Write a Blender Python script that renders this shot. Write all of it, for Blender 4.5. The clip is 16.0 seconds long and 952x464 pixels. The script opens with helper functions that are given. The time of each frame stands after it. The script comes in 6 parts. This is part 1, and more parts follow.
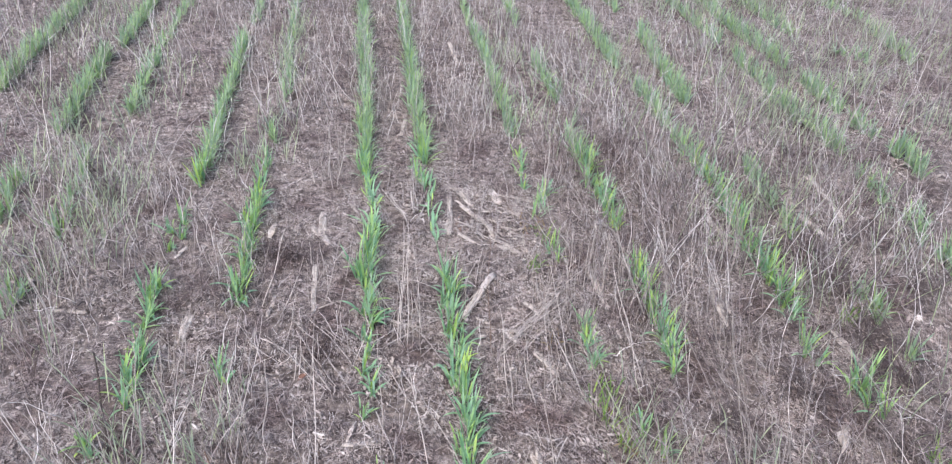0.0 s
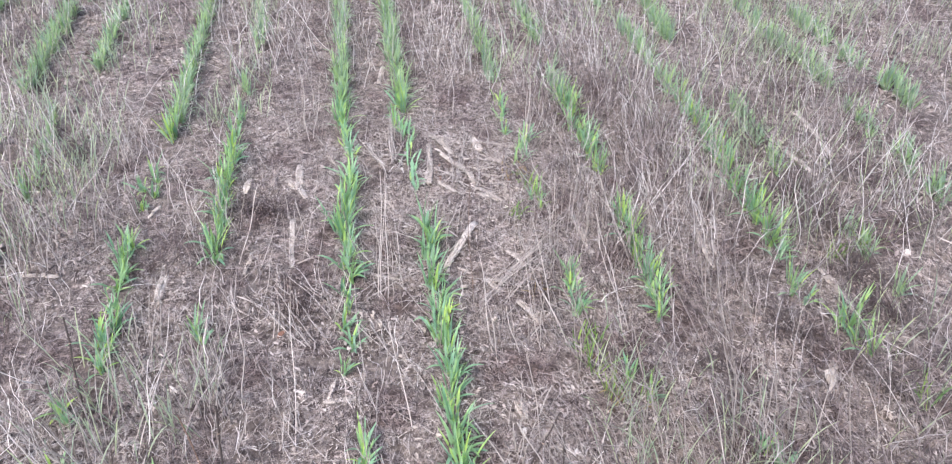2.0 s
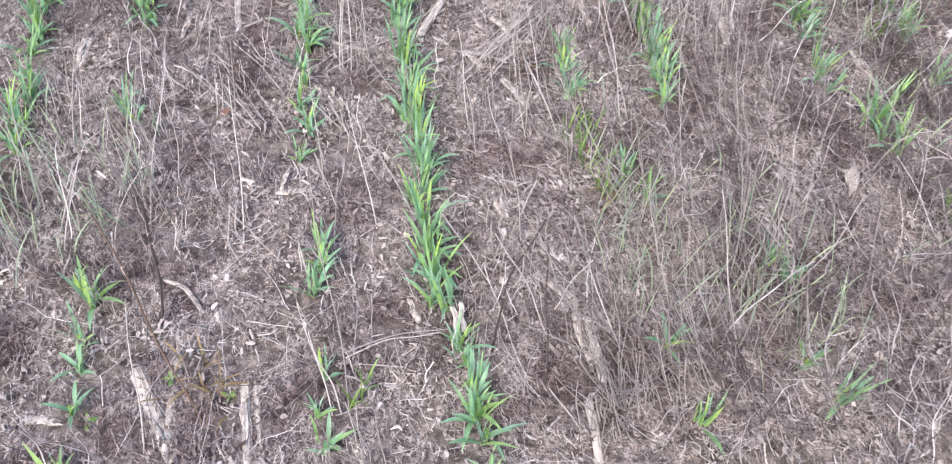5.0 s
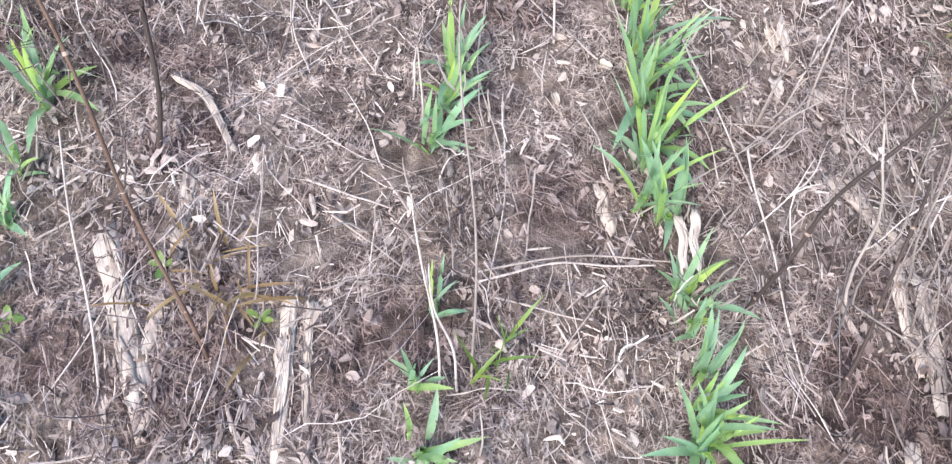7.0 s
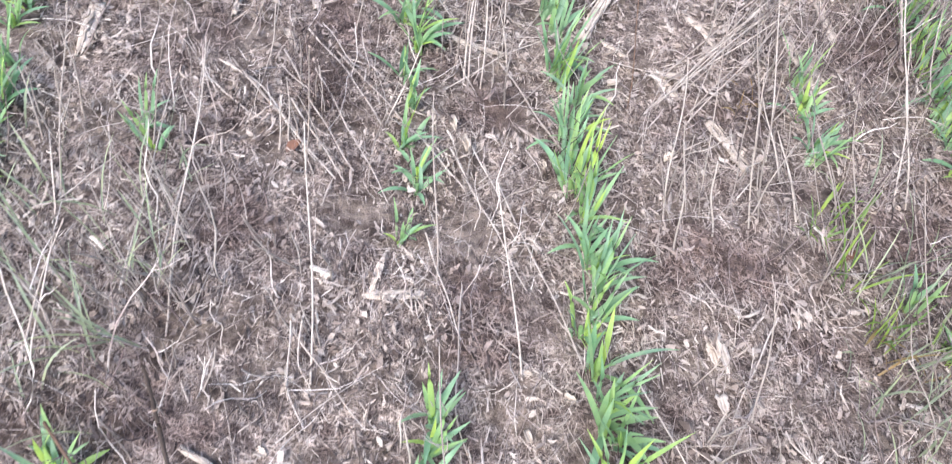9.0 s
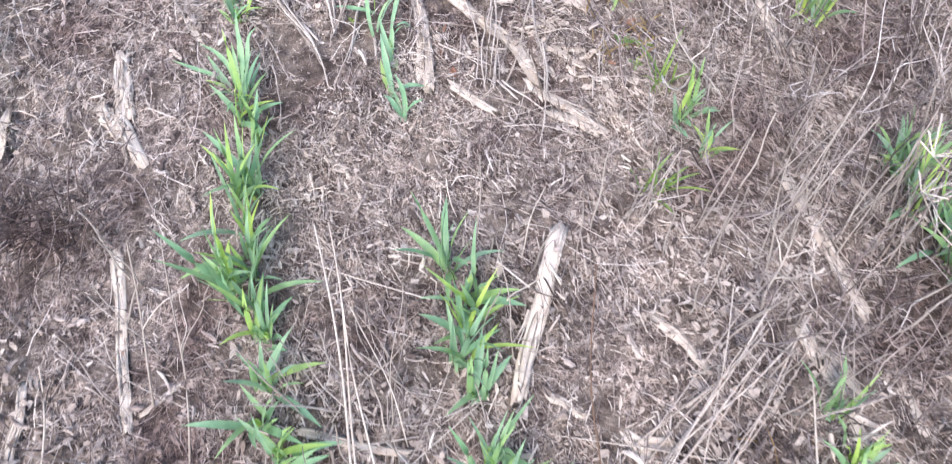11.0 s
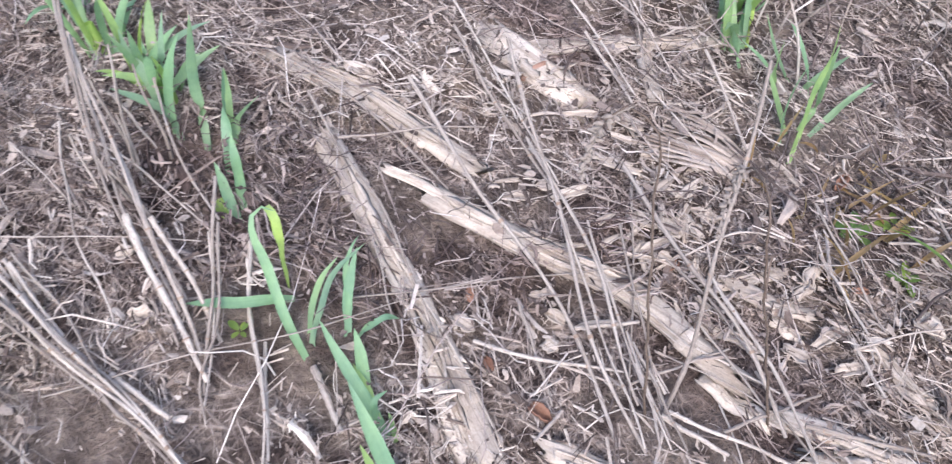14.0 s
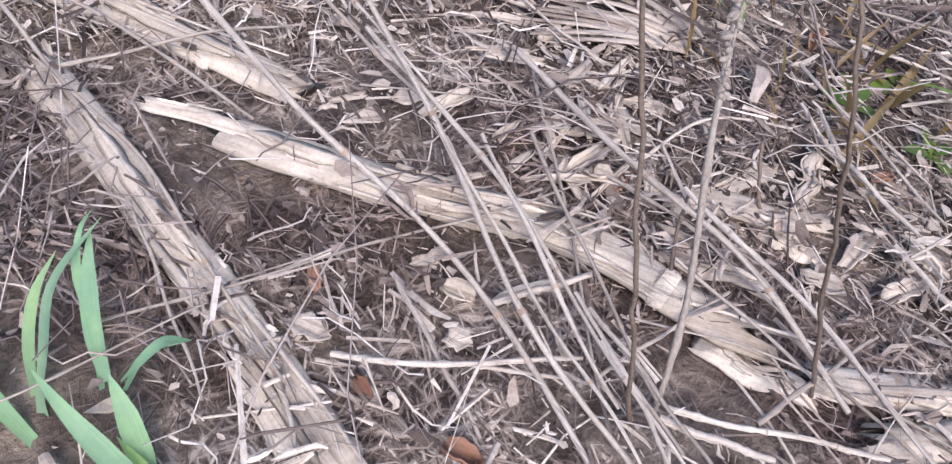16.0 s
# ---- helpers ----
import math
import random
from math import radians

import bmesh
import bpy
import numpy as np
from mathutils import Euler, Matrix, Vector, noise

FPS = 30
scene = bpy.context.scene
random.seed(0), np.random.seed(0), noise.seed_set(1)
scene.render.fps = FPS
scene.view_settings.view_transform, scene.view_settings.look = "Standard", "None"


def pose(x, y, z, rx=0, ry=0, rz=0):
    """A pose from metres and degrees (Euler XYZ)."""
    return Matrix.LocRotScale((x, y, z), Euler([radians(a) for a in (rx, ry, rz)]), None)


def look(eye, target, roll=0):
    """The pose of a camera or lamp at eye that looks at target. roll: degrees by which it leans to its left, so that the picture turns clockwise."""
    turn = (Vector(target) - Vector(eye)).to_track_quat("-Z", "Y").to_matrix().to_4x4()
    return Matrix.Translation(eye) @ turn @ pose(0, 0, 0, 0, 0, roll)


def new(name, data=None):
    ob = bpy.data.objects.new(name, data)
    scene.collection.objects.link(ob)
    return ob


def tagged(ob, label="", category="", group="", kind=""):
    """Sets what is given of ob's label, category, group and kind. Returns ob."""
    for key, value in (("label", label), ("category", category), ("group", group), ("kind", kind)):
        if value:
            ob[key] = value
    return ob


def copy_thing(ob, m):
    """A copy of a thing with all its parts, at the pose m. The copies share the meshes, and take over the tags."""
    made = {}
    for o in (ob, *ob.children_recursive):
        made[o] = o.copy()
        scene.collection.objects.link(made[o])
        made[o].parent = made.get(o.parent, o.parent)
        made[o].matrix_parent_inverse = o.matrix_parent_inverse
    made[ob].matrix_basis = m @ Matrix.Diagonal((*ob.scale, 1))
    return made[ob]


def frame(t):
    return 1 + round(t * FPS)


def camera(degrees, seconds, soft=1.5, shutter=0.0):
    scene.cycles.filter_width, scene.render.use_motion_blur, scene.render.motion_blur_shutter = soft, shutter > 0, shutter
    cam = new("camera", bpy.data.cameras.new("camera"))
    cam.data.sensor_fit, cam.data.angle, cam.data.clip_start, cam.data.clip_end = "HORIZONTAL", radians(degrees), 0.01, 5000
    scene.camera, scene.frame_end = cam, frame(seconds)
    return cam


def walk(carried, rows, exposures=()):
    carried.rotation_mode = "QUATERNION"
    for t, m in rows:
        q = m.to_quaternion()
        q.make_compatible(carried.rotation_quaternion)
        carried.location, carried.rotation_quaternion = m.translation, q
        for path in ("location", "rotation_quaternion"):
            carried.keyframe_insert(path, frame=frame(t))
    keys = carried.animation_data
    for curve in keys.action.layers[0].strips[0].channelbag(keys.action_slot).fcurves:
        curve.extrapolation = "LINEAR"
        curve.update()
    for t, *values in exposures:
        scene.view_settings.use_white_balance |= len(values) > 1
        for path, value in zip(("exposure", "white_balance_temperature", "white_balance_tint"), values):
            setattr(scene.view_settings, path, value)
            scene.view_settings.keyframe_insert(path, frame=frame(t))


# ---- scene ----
cam = camera(60.8, 16.0, soft=1.25, shutter=0.2)
PATH = [
    (0, (0.038, -1.773, 1.082), (0.276, -0.072, 0.057), 1.4),
    (0.5, (0.042, -1.768, 1.08), (0.288, -0.074, 0.046), 1.9),
    (1, (0.05, -1.757, 1.073), (0.3, -0.069, 0.031), 1.7),
    (1.5, (0.057, -1.742, 1.065), (0.301, -0.103, -0.055), 0.6),
    (2, (0.07, -1.74, 1.061), (0.318, -0.11, -0.073), -0.2),
    (2.5, (0.084, -1.753, 1.054), (0.34, -0.128, -0.083), -1.4),
    (3, (0.104, -1.761, 1.036), (0.353, -0.218, -0.212), -3.0),
    (3.2, (0.113, -1.768, 1.031), (0.384, -0.301, -0.301), -2.7),
    (5.3, (0.106, -1.475, 0.907), (0.325, -0.339, -0.724), 5.5),
    (5.5, (0.126, -1.409, 0.854), (0.332, -0.369, -0.842), 7.9),
    (6, (0.094, -1.316, 0.737), (0.188, -0.493, -1.083), 7.2),
    (6.5, (0.038, -1.247, 0.58), (0.112, -0.455, -1.255), 7.7),
    (7, (0.025, -1.213, 0.557), (0.095, -0.404, -1.271), 7.7),
    (7.5, (0.014, -1.191, 0.558), (0.089, -0.304, -1.233), 7.9),
    (8, (0.002, -1.174, 0.574), (0.065, -0.275, -1.211), 7.1),
    (8.5, (0.003, -1.138, 0.644), (0.084, -0.149, -1.093), 6.5),
    (9, (0.012, -1.088, 0.711), (0.15, 0.001, -0.961), 5.1),
    (9.5, (0.074, -0.923, 0.661), (0.207, 0.142, -1.027), 2.6),
    (10, (0.158, -0.766, 0.68), (0.252, 0.239, -1.047), -2.2),
    (10.2, (0.176, -0.731, 0.7), (0.25, 0.272, -1.029), -5.1),
    (12.3, (0.079, -0.229, 0.585), (0.478, 0.725, -1.127), 4.9),
    (12.5, (0.102, -0.186, 0.563), (0.497, 0.766, -1.151), 4.3),
    (13, (0.124, -0.114, 0.473), (0.526, 0.827, -1.245), 2.7),
    (13.5, (0.127, -0.072, 0.379), (0.575, 0.833, -1.347), 0.7),
    (14, (0.145, -0.056, 0.346), (0.784, 0.821, -1.334), 4.5),
    (14.5, (0.163, -0.044, 0.303), (0.884, 0.796, -1.363), 5.5),
    (15, (0.174, -0.03, 0.268), (0.946, 0.774, -1.393), 6.0),
    (15.5, (0.18, -0.02, 0.234), (1.043, 0.671, -1.432), 10.2),
    (16, (0.191, -0.009, 0.213), (1.066, 0.655, -1.459), 9.1),
]
walk(cam, [(t, look(eye, target, roll)) for t, eye, target, roll in PATH],
     exposures=((0, 1.40, 6150, 12), (1.2, 1.48, 6180, 12), (2, 1.61, 6200, 12), (3, 1.63, 6200, 12), (5.5, 1.71, 6250, 12), (7, 1.78, 6380, 12), (9, 1.82, 6380, 11), (10.2, 1.81, 6350, 12),
                (12.5, 1.49, 6280, 13), (14.5, 1.37, 6330, 14), (16, 1.31, 6400, 14)))

# ---- world and light: bright overcast day ----
world = bpy.data.worlds.new("overcast_sky")
scene.world = world
world.use_nodes = True
wn = world.node_tree
wn.nodes.clear()
sky = wn.nodes.new("ShaderNodeTexSky")
sky.sky_type = "NISHITA"
sky.sun_disc = False
sky.sun_elevation, sky.sun_rotation = radians(52), radians(215)
sky.air_density, sky.dust_density, sky.ozone_density = 1.0, 2.0, 1.0
bg = wn.nodes.new("ShaderNodeBackground")
bg.inputs["Strength"].default_value = 0.15
wout = wn.nodes.new("ShaderNodeOutputWorld")
wn.links.new(sky.outputs["Color"], bg.inputs["Color"])
wn.links.new(bg.outputs["Background"], wout.inputs["Surface"])

sun_data = bpy.data.lights.new("sun", "SUN")
sun_data.energy, sun_data.angle, sun_data.color = 1.5, radians(25), (1.0, 0.96, 0.92)
sun = new("sun", sun_data)
az, el = radians(215), radians(52)
sun.matrix_world = look((0, 0, 0), (-math.sin(az) * math.cos(el), -math.cos(az) * math.cos(el), -math.sin(el)))
sun.location = (0, 0, 6)


# ---- materials ----
def graph(name):
    m = bpy.data.materials.new(name)
    m.use_nodes = True
    nt = m.node_tree
    nt.nodes.clear()
    out = nt.nodes.new("ShaderNodeOutputMaterial")
    b = nt.nodes.new("ShaderNodeBsdfPrincipled")
    nt.links.new(b.outputs[0], out.inputs["Surface"])
    return m, nt, b, out


def ramp(nt, fac, stops):
    r = nt.nodes.new("ShaderNodeValToRGB")
    els = r.color_ramp.elements
    while len(els) < len(stops):
        els.new(0.5)
    for e, (p, c) in zip(els, stops):
        e.position, e.color = p, (*c, 1)
    nt.links.new(fac, r.inputs["Fac"])
    return r.outputs["Color"]


def noise_node(nt, scale, detail=4.0, stretch=None, rough=0.6, coord="Object"):
    tc = nt.nodes.new("ShaderNodeTexCoord")
    n = nt.nodes.new("ShaderNodeTexNoise")
    n.inputs["Scale"].default_value = scale
    n.inputs["Detail"].default_value = detail
    n.inputs["Roughness"].default_value = rough
    src = tc.outputs[coord]
    if stretch:
        mp = nt.nodes.new("ShaderNodeMapping")
        mp.inputs["Scale"].default_value = stretch
        nt.links.new(src, mp.inputs["Vector"])
        src = mp.outputs["Vector"]
    nt.links.new(src, n.inputs["Vector"])
    return n.outputs["Fac"]


def mixed(nt, a, b, fac, how="MIX"):
    m = nt.nodes.new("ShaderNodeMix")
    m.data_type, m.blend_type = "RGBA", how
    for sock, v in ((m.inputs[0], fac), (m.inputs[6], a), (m.inputs[7], b)):
        if isinstance(v, (int, float)):
            sock.default_value = v
        elif isinstance(v, tuple):
            sock.default_value = (*v, 1)
        else:
            nt.links.new(v, sock)
    return m.outputs[2]


def bump(nt, b, height, strength, dist):
    n = nt.nodes.new("ShaderNodeBump")
    n.inputs["Strength"].default_value = strength
    n.inputs["Distance"].default_value = dist
    nt.links.new(height, n.inputs["Height"])
    nt.links.new(n.outputs["Normal"], b.inputs["Normal"])


def soil_material():
    m, nt, b, out = graph("damp_soil")
    big = noise_node(nt, 3.0, 5)
    fine = noise_node(nt, 90.0, 6)
    grit = noise_node(nt, 420.0, 4)
    c1 = ramp(nt, fine, [(0.28, (0.070, 0.054, 0.046)), (0.48, (0.150, 0.119, 0.101)), (0.75, (0.240, 0.196, 0.168))])
    c2 = ramp(nt, big, [(0.35, (0.72, 0.70, 0.68)), (0.65, (1.0, 1.0, 1.0))])
    col = mixed(nt, c1, c2, 1.0, "MULTIPLY")
    tc = nt.nodes.new("ShaderNodeTexCoord")
    wave = nt.nodes.new("ShaderNodeTexNoise")
    wave.inputs["Scale"].default_value = 45.0
    nt.links.new(tc.outputs["Object"], wave.inputs["Vector"])
    wander = nt.nodes.new("ShaderNodeVectorMath")
    wander.operation = "MULTIPLY_ADD"
    wander.inputs[1].default_value = (0.012, 0.012, 0.0)
    nt.links.new(wave.outputs["Color"], wander.inputs[0])
    nt.links.new(tc.outputs["Object"], wander.inputs[2])
    fibres = None
    for turn, run, thin in ((100, 70, 560), (62, 90, 640), (150, 80, 480), (15, 110, 700)):
        mp = nt.nodes.new("ShaderNodeMapping")
        mp.vector_type = "TEXTURE"
        mp.inputs["Rotation"].default_value = (0, 0, radians(turn))
        mp.inputs["Scale"].default_value = (1.0 / run, 1.0 / thin, 0.02)
        nt.links.new(wander.outputs["Vector"], mp.inputs["Vector"])
        n = nt.nodes.new("ShaderNodeTexNoise")
        n.inputs["Scale"].default_value, n.inputs["Detail"].default_value = 1.0, 2.0
        nt.links.new(mp.outputs["Vector"], n.inputs["Vector"])
        if fibres is None:
            fibres = n.outputs["Fac"]
        else:
            top = nt.nodes.new("ShaderNodeMath")
            top.operation = "MAXIMUM"
            nt.links.new(fibres, top.inputs[0])
            nt.links.new(n.outputs["Fac"], top.inputs[1])
            fibres = top.outputs[0]
    mat_tone = ramp(nt, fibres, [(0.51, (0.053, 0.039, 0.035)), (0.58, (0.165, 0.129, 0.113)), (0.66, (0.340, 0.280, 0.248)), (0.76, (0.545, 0.470, 0.420))])
    matted = ramp(nt, noise_node(nt, 16.0, 5), [(0.40, (0.12, 0.12, 0.12)), (0.52, (1.0, 1.0, 1.0))])
    cover_share = nt.nodes.new("ShaderNodeAttribute")
    cover_share.attribute_name = "residue"
    col = mixed(nt, col, mat_tone, mixed(nt, matted, cover_share.outputs["Fac"], 1.0, "MULTIPLY"))
    clots = ramp(nt, noise_node(nt, 48.0, 4), [(0.36, (0.44, 0.40, 0.40)), (0.50, (0.95, 0.95, 0.95)), (0.62, (1.42, 1.41, 1.39))])
    col = mixed(nt, col, clots, 1.0, "MULTIPLY")
    rot = ramp(nt, noise_node(nt, 7.0, 3), [(0.36, (0.60, 0.53, 0.53)), (0.5, (1, 1, 1)), (0.66, (1.15, 1.13, 1.09))])
    col = mixed(nt, col, rot, 0.9, "MULTIPLY")
    nt.links.new(col, b.inputs["Base Color"])
    b.inputs["Roughness"].default_value = 0.92
    b.inputs["Specular IOR Level"].default_value = 0.25
    add = nt.nodes.new("ShaderNodeMath")
    add.operation = "ADD"
    nt.links.new(fibres, add.inputs[0])
    nt.links.new(grit, add.inputs[1])
    bump(nt, b, add.outputs[0], 0.8, 0.0035)
    return m


def straw_material(name, tones, coord="Object", along=(6, 500, 500), island=False, rough=0.75, streak=0.5):
    """Dry plant matter: a tone for each piece, with fibres running along it."""
    m, nt, b, out = graph(name)
    if island:
        g = nt.nodes.new("ShaderNodeNewGeometry")
        pick = g.outputs["Random Per Island"]
        fib = noise_node(nt, 260.0, 3)
    else:
        o = nt.nodes.new("ShaderNodeObjectInfo")
        pick = o.outputs["Random"]
        fib = noise_node(nt, 1.0, 4, along, coord=coord)
    base = ramp(nt, pick, tones)
    f = ramp(nt, fib, [(0.30, (0.42, 0.38, 0.36)), (0.47, (0.9, 0.89, 0.88)), (0.75, (1.2, 1.18, 1.15))])
    col = mixed(nt, base, f, streak, "MULTIPLY")
    blot = noise_node(nt, 22.0, 4)
    dirt = ramp(nt, blot, [(0.4, (1, 1, 1)), (0.72, (0.58, 0.54, 0.52))])
    col = mixed(nt, col, dirt, 0.7, "MULTIPLY")
    grime = ramp(nt, noise_node(nt, 900.0, 3), [(0.36, (0.6, 0.56, 0.55)), (0.55, (1.0, 1.0, 1.0))])
    col = mixed(nt, col, grime, 0.4, "MULTIPLY")
    if streak >= 0.85:
        peel = ramp(nt, noise_node(nt, 1.0, 4, (28, 95, 95)), [(0.36, (0.72, 0.68, 0.66)), (0.45, (0.98, 0.97, 0.96)), (0.56, (1.02, 1.02, 1.02)), (0.62, (1.14, 1.14, 1.14))])
        col = mixed(nt, col, peel, 0.9, "MULTIPLY")
    if island:
        rot = ramp(nt, noise_node(nt, 7.0, 3), [(0.36, (0.56, 0.49, 0.50)), (0.5, (1, 1, 1)), (0.66, (1.2, 1.19, 1.15))])
        col = mixed(nt, col, rot, 0.9, "MULTIPLY")
    nt.links.new(col, b.inputs["Base Color"])
    b.inputs["Roughness"].default_value = rough
    b.inputs["Specular IOR Level"].default_value = 0.3
    bump(nt, b, fib, 0.5, 0.0012)
    return m


def leaf_material(name, tones, island=False, glow=0.42):
    """Living blade: light shines through it a little; fine veins."""
    m, nt, b, out = graph(name)
    if island:
        pick = nt.nodes.new("ShaderNodeNewGeometry").outputs["Random Per Island"]
    else:
        pick = nt.nodes.new("ShaderNodeObjectInfo").outputs["Random"]
    base = ramp(nt, pick, tones)
    patch = noise_node(nt, 45.0, 4)
    tone = ramp(nt, patch, [(0.3, (0.70, 0.76, 0.78)), (0.7, (1.2, 1.14, 0.98))])
    col = mixed(nt, base, tone, 0.9, "MULTIPLY")
    spots = ramp(nt, noise_node(nt, 420.0, 4), [(0.35, (0.8, 0.83, 0.85)), (0.68, (1.25, 1.2, 1.2))])
    col = mixed(nt, col, spots, 0.28, "MULTIPLY")
    nt.links.new(col, b.inputs["Base Color"])
    b.inputs["Roughness"].default_value = 0.42
    b.inputs["Specular IOR Level"].default_value = 0.5
    tr = nt.nodes.new("ShaderNodeBsdfTranslucent")
    warm = mixed(nt, col, (1.0, 1.0, 0.6), 0.5, "MULTIPLY")
    nt.links.new(mixed(nt, warm, (1.5, 1.5, 1.3), 1.0, "MULTIPLY"), tr.inputs["Color"])
    mx = nt.nodes.new("ShaderNodeMixShader")
    mx.inputs[0].default_value = glow
    nt.links.new(b.outputs[0], mx.inputs[1])
    nt.links.new(tr.outputs[0], mx.inputs[2])
    nt.links.new(mx.outputs[0], out.inputs["Surface"])
    if not island:
        vein = noise_node(nt, 1.0, 3, (16, 1.2, 1), coord="UV")
        stripe = ramp(nt, vein, [(0.35, (0.80, 0.84, 0.80)), (0.65, (1.16, 1.12, 1.1))])
        col = mixed(nt, col, stripe, 0.8, "MULTIPLY")
        nt.links.new(col, b.inputs["Base Color"])
        bump(nt, b, vein, 0.35, 0.0008)
    return m


LITTER_TONES = [(0.0, (0.050, 0.037, 0.034)), (0.22, (0.150, 0.115, 0.102)), (0.42, (0.375, 0.315, 0.278)),
                (0.82, (0.500, 0.436, 0.388)), (1.0, (0.65, 0.587, 0.527))]
FLAKE_TONES = [(0.0, (0.060, 0.044, 0.039)), (0.25, (0.165, 0.129, 0.113)), (0.58, (0.330, 0.276, 0.244)), (0.93, (0.460, 0.398, 0.354)), (1.0, (0.55, 0.485, 0.43))]
STEM_TONES = [(0.0, (0.09, 0.069, 0.063)), (0.28, (0.24, 0.202, 0.184)), (0.60, (0.54, 0.487, 0.452)), (1.0, (0.84, 0.785, 0.74))]
STRAW_TONES = [(0.0, (0.29, 0.247, 0.216)), (0.5, (0.43, 0.375, 0.333)), (1.0, (0.56, 0.500, 0.445))]
GREEN_TONES = [(0.0, (0.235, 0.365, 0.270)), (0.35, (0.245, 0.385, 0.240)), (0.65, (0.280, 0.430, 0.200)), (0.9, (0.350, 0.495, 0.155)), (1.0, (0.41, 0.54, 0.14))]

soil = soil_material()
litter_mat = straw_material("straw_litter", LITTER_TONES, island=True)
flake_mat = straw_material("leaf_flakes", FLAKE_TONES, island=True)
drystem_many = straw_material("dry_stems_mixed", STEM_TONES, island=True, streak=0.4)
brownstem_many = straw_material("brown_stems_mixed", [(0.0, (0.11, 0.083, 0.080)), (0.5, (0.24, 0.193, 0.184)), (0.85, (0.37, 0.314, 0.295)), (1.0, (0.52, 0.46, 0.43))], island=True, streak=0.4)
drystem = straw_material("dry_stem", STRAW_TONES, along=(900, 900, 8), streak=0.45)
cornmat = straw_material("weathered_corn_stalk", [(0.0, (0.44, 0.382, 0.328)), (1.0, (0.60, 0.530, 0.465))], along=(9, 420, 420), streak=0.85)
huskmat = straw_material("bleached_husk", [(0.0, (0.45, 0.390, 0.337)), (1.0, (0.64, 0.565, 0.492))], along=(12, 420, 420), streak=0.85)
fanmat = straw_material("dull_husk", [(0.0, (0.32, 0.265, 0.228)), (1.0, (0.44, 0.378, 0.330))], along=(14, 420, 420), streak=0.85)
strawmat = straw_material("long_straw", STRAW_TONES, along=(30, 800, 800), streak=0.8)
greystem = straw_material("grey_dry_stem", [(0.0, (0.26, 0.22, 0.195)), (1.0, (0.36, 0.315, 0.28))], along=(900, 900, 8), streak=0.5)
brownstem = straw_material("brown_weed_stem", [(0.0, (0.115, 0.085, 0.068)), (1.0, (0.18, 0.138, 0.112))], along=(12, 700, 700), streak=0.6)
tanglemat = straw_material("dead_twigs", [(0.0, (0.080, 0.060, 0.055)), (1.0, (0.20, 0.158, 0.145))], island=True)
darkstem = straw_material("dark_weed_stem", [(0.0, (0.032, 0.023, 0.020)), (1.0, (0.070, 0.052, 0.044))], along=(500, 500, 10), streak=0.5)
redstem = straw_material("rusty_weed_stem", [(0.0, (0.10, 0.064, 0.048)), (1.0, (0.16, 0.095, 0.062))], along=(500, 500, 10))
green = leaf_material("wheat_leaf", GREEN_TONES)
green_many = leaf_material("wheat_leaf_far", [(0.0, (0.250, 0.325, 0.275)), (0.5, (0.265, 0.365, 0.240)), (1.0, (0.315, 0.43, 0.19))], island=True, glow=0.42)
palegrass = leaf_material("pale_weed_grass", [(0.0, (0.28, 0.320, 0.255)), (0.6, (0.34, 0.385, 0.290)), (1.0, (0.41, 0.455, 0.30))], island=True)
bluegreen = leaf_material("bloomed_leaf", [(0.0, (0.195, 0.345, 0.230)), (1.0, (0.250, 0.420, 0.250))], glow=0.36)
weedgreen = leaf_material("weed_leaf", [(0.0, (0.10, 0.19, 0.06)), (1.0, (0.26, 0.36, 0.08))])
LIVING = (green, bluegreen)
deadleaf = straw_material("dead_leaf", [(0.0, (0.15, 0.075, 0.052)), (1.0, (0.27, 0.145, 0.10))], along=(60, 60, 60))
rednode = straw_material("reddish_stalk_joint", [(0.0, (0.36, 0.215, 0.160)), (1.0, (0.42, 0.26, 0.195))], along=(30, 200, 200))
brownnode = straw_material("brown_stalk_joint", [(0.0, (0.30, 0.215, 0.165)), (1.0, (0.38, 0.29, 0.23))], along=(30, 200, 200))
rustgrass = leaf_material("rusty_grass", [(0.0, (0.20, 0.125, 0.065)), (1.0, (0.32, 0.235, 0.12))], island=True)

# ---- the ground: one sheet to the horizon ----
BARE = ((0.312, -0.003, 0.014), (0.263, 0.131, 0.013), (0.309, 0.109, 0.010), (0.327, 0.144, 0.009), (0.301, 0.066, 0.008), (0.182, 0.105, 0.024),
        (0.105, 0.073, 0.022), (0.075, 0.130, 0.020), (0.060, 0.040, 0.020), (0.150, 0.125, 0.014), (0.110, -0.975, 0.020), (-0.020, -0.920, 0.018),
        (0.060, -0.620, 0.030), (-0.060, -0.600, 0.025), (0.115, -0.450, 0.025), (-0.190, -0.330, 0.030))
rng = np.random.default_rng(11)


def gz(x, y):
    """Height of the soil."""
    x, y = np.asarray(x, float), np.asarray(y, float)
    h = 0.0035 * np.sin(5.1 * x + 1.3) * np.sin(4.3 * y + 0.4) + 0.0025 * np.sin(13.0 * x - 3.7 * y) * np.sin(11.0 * y + 2.1 * x)
    h += 0.0012 * np.sin(37.0 * x + 9.0 * y + 1.0) * np.sin(41.0 * y - 6.0 * x)
    return h


def bared(x, y):
    """Share of the litter that is gone from the bare spots."""
    return np.clip(sum(np.exp(-((x - bx) ** 2 + (y - by) ** 2) / (2 * s * s)) for bx, by, s in BARE), 0, 0.93)


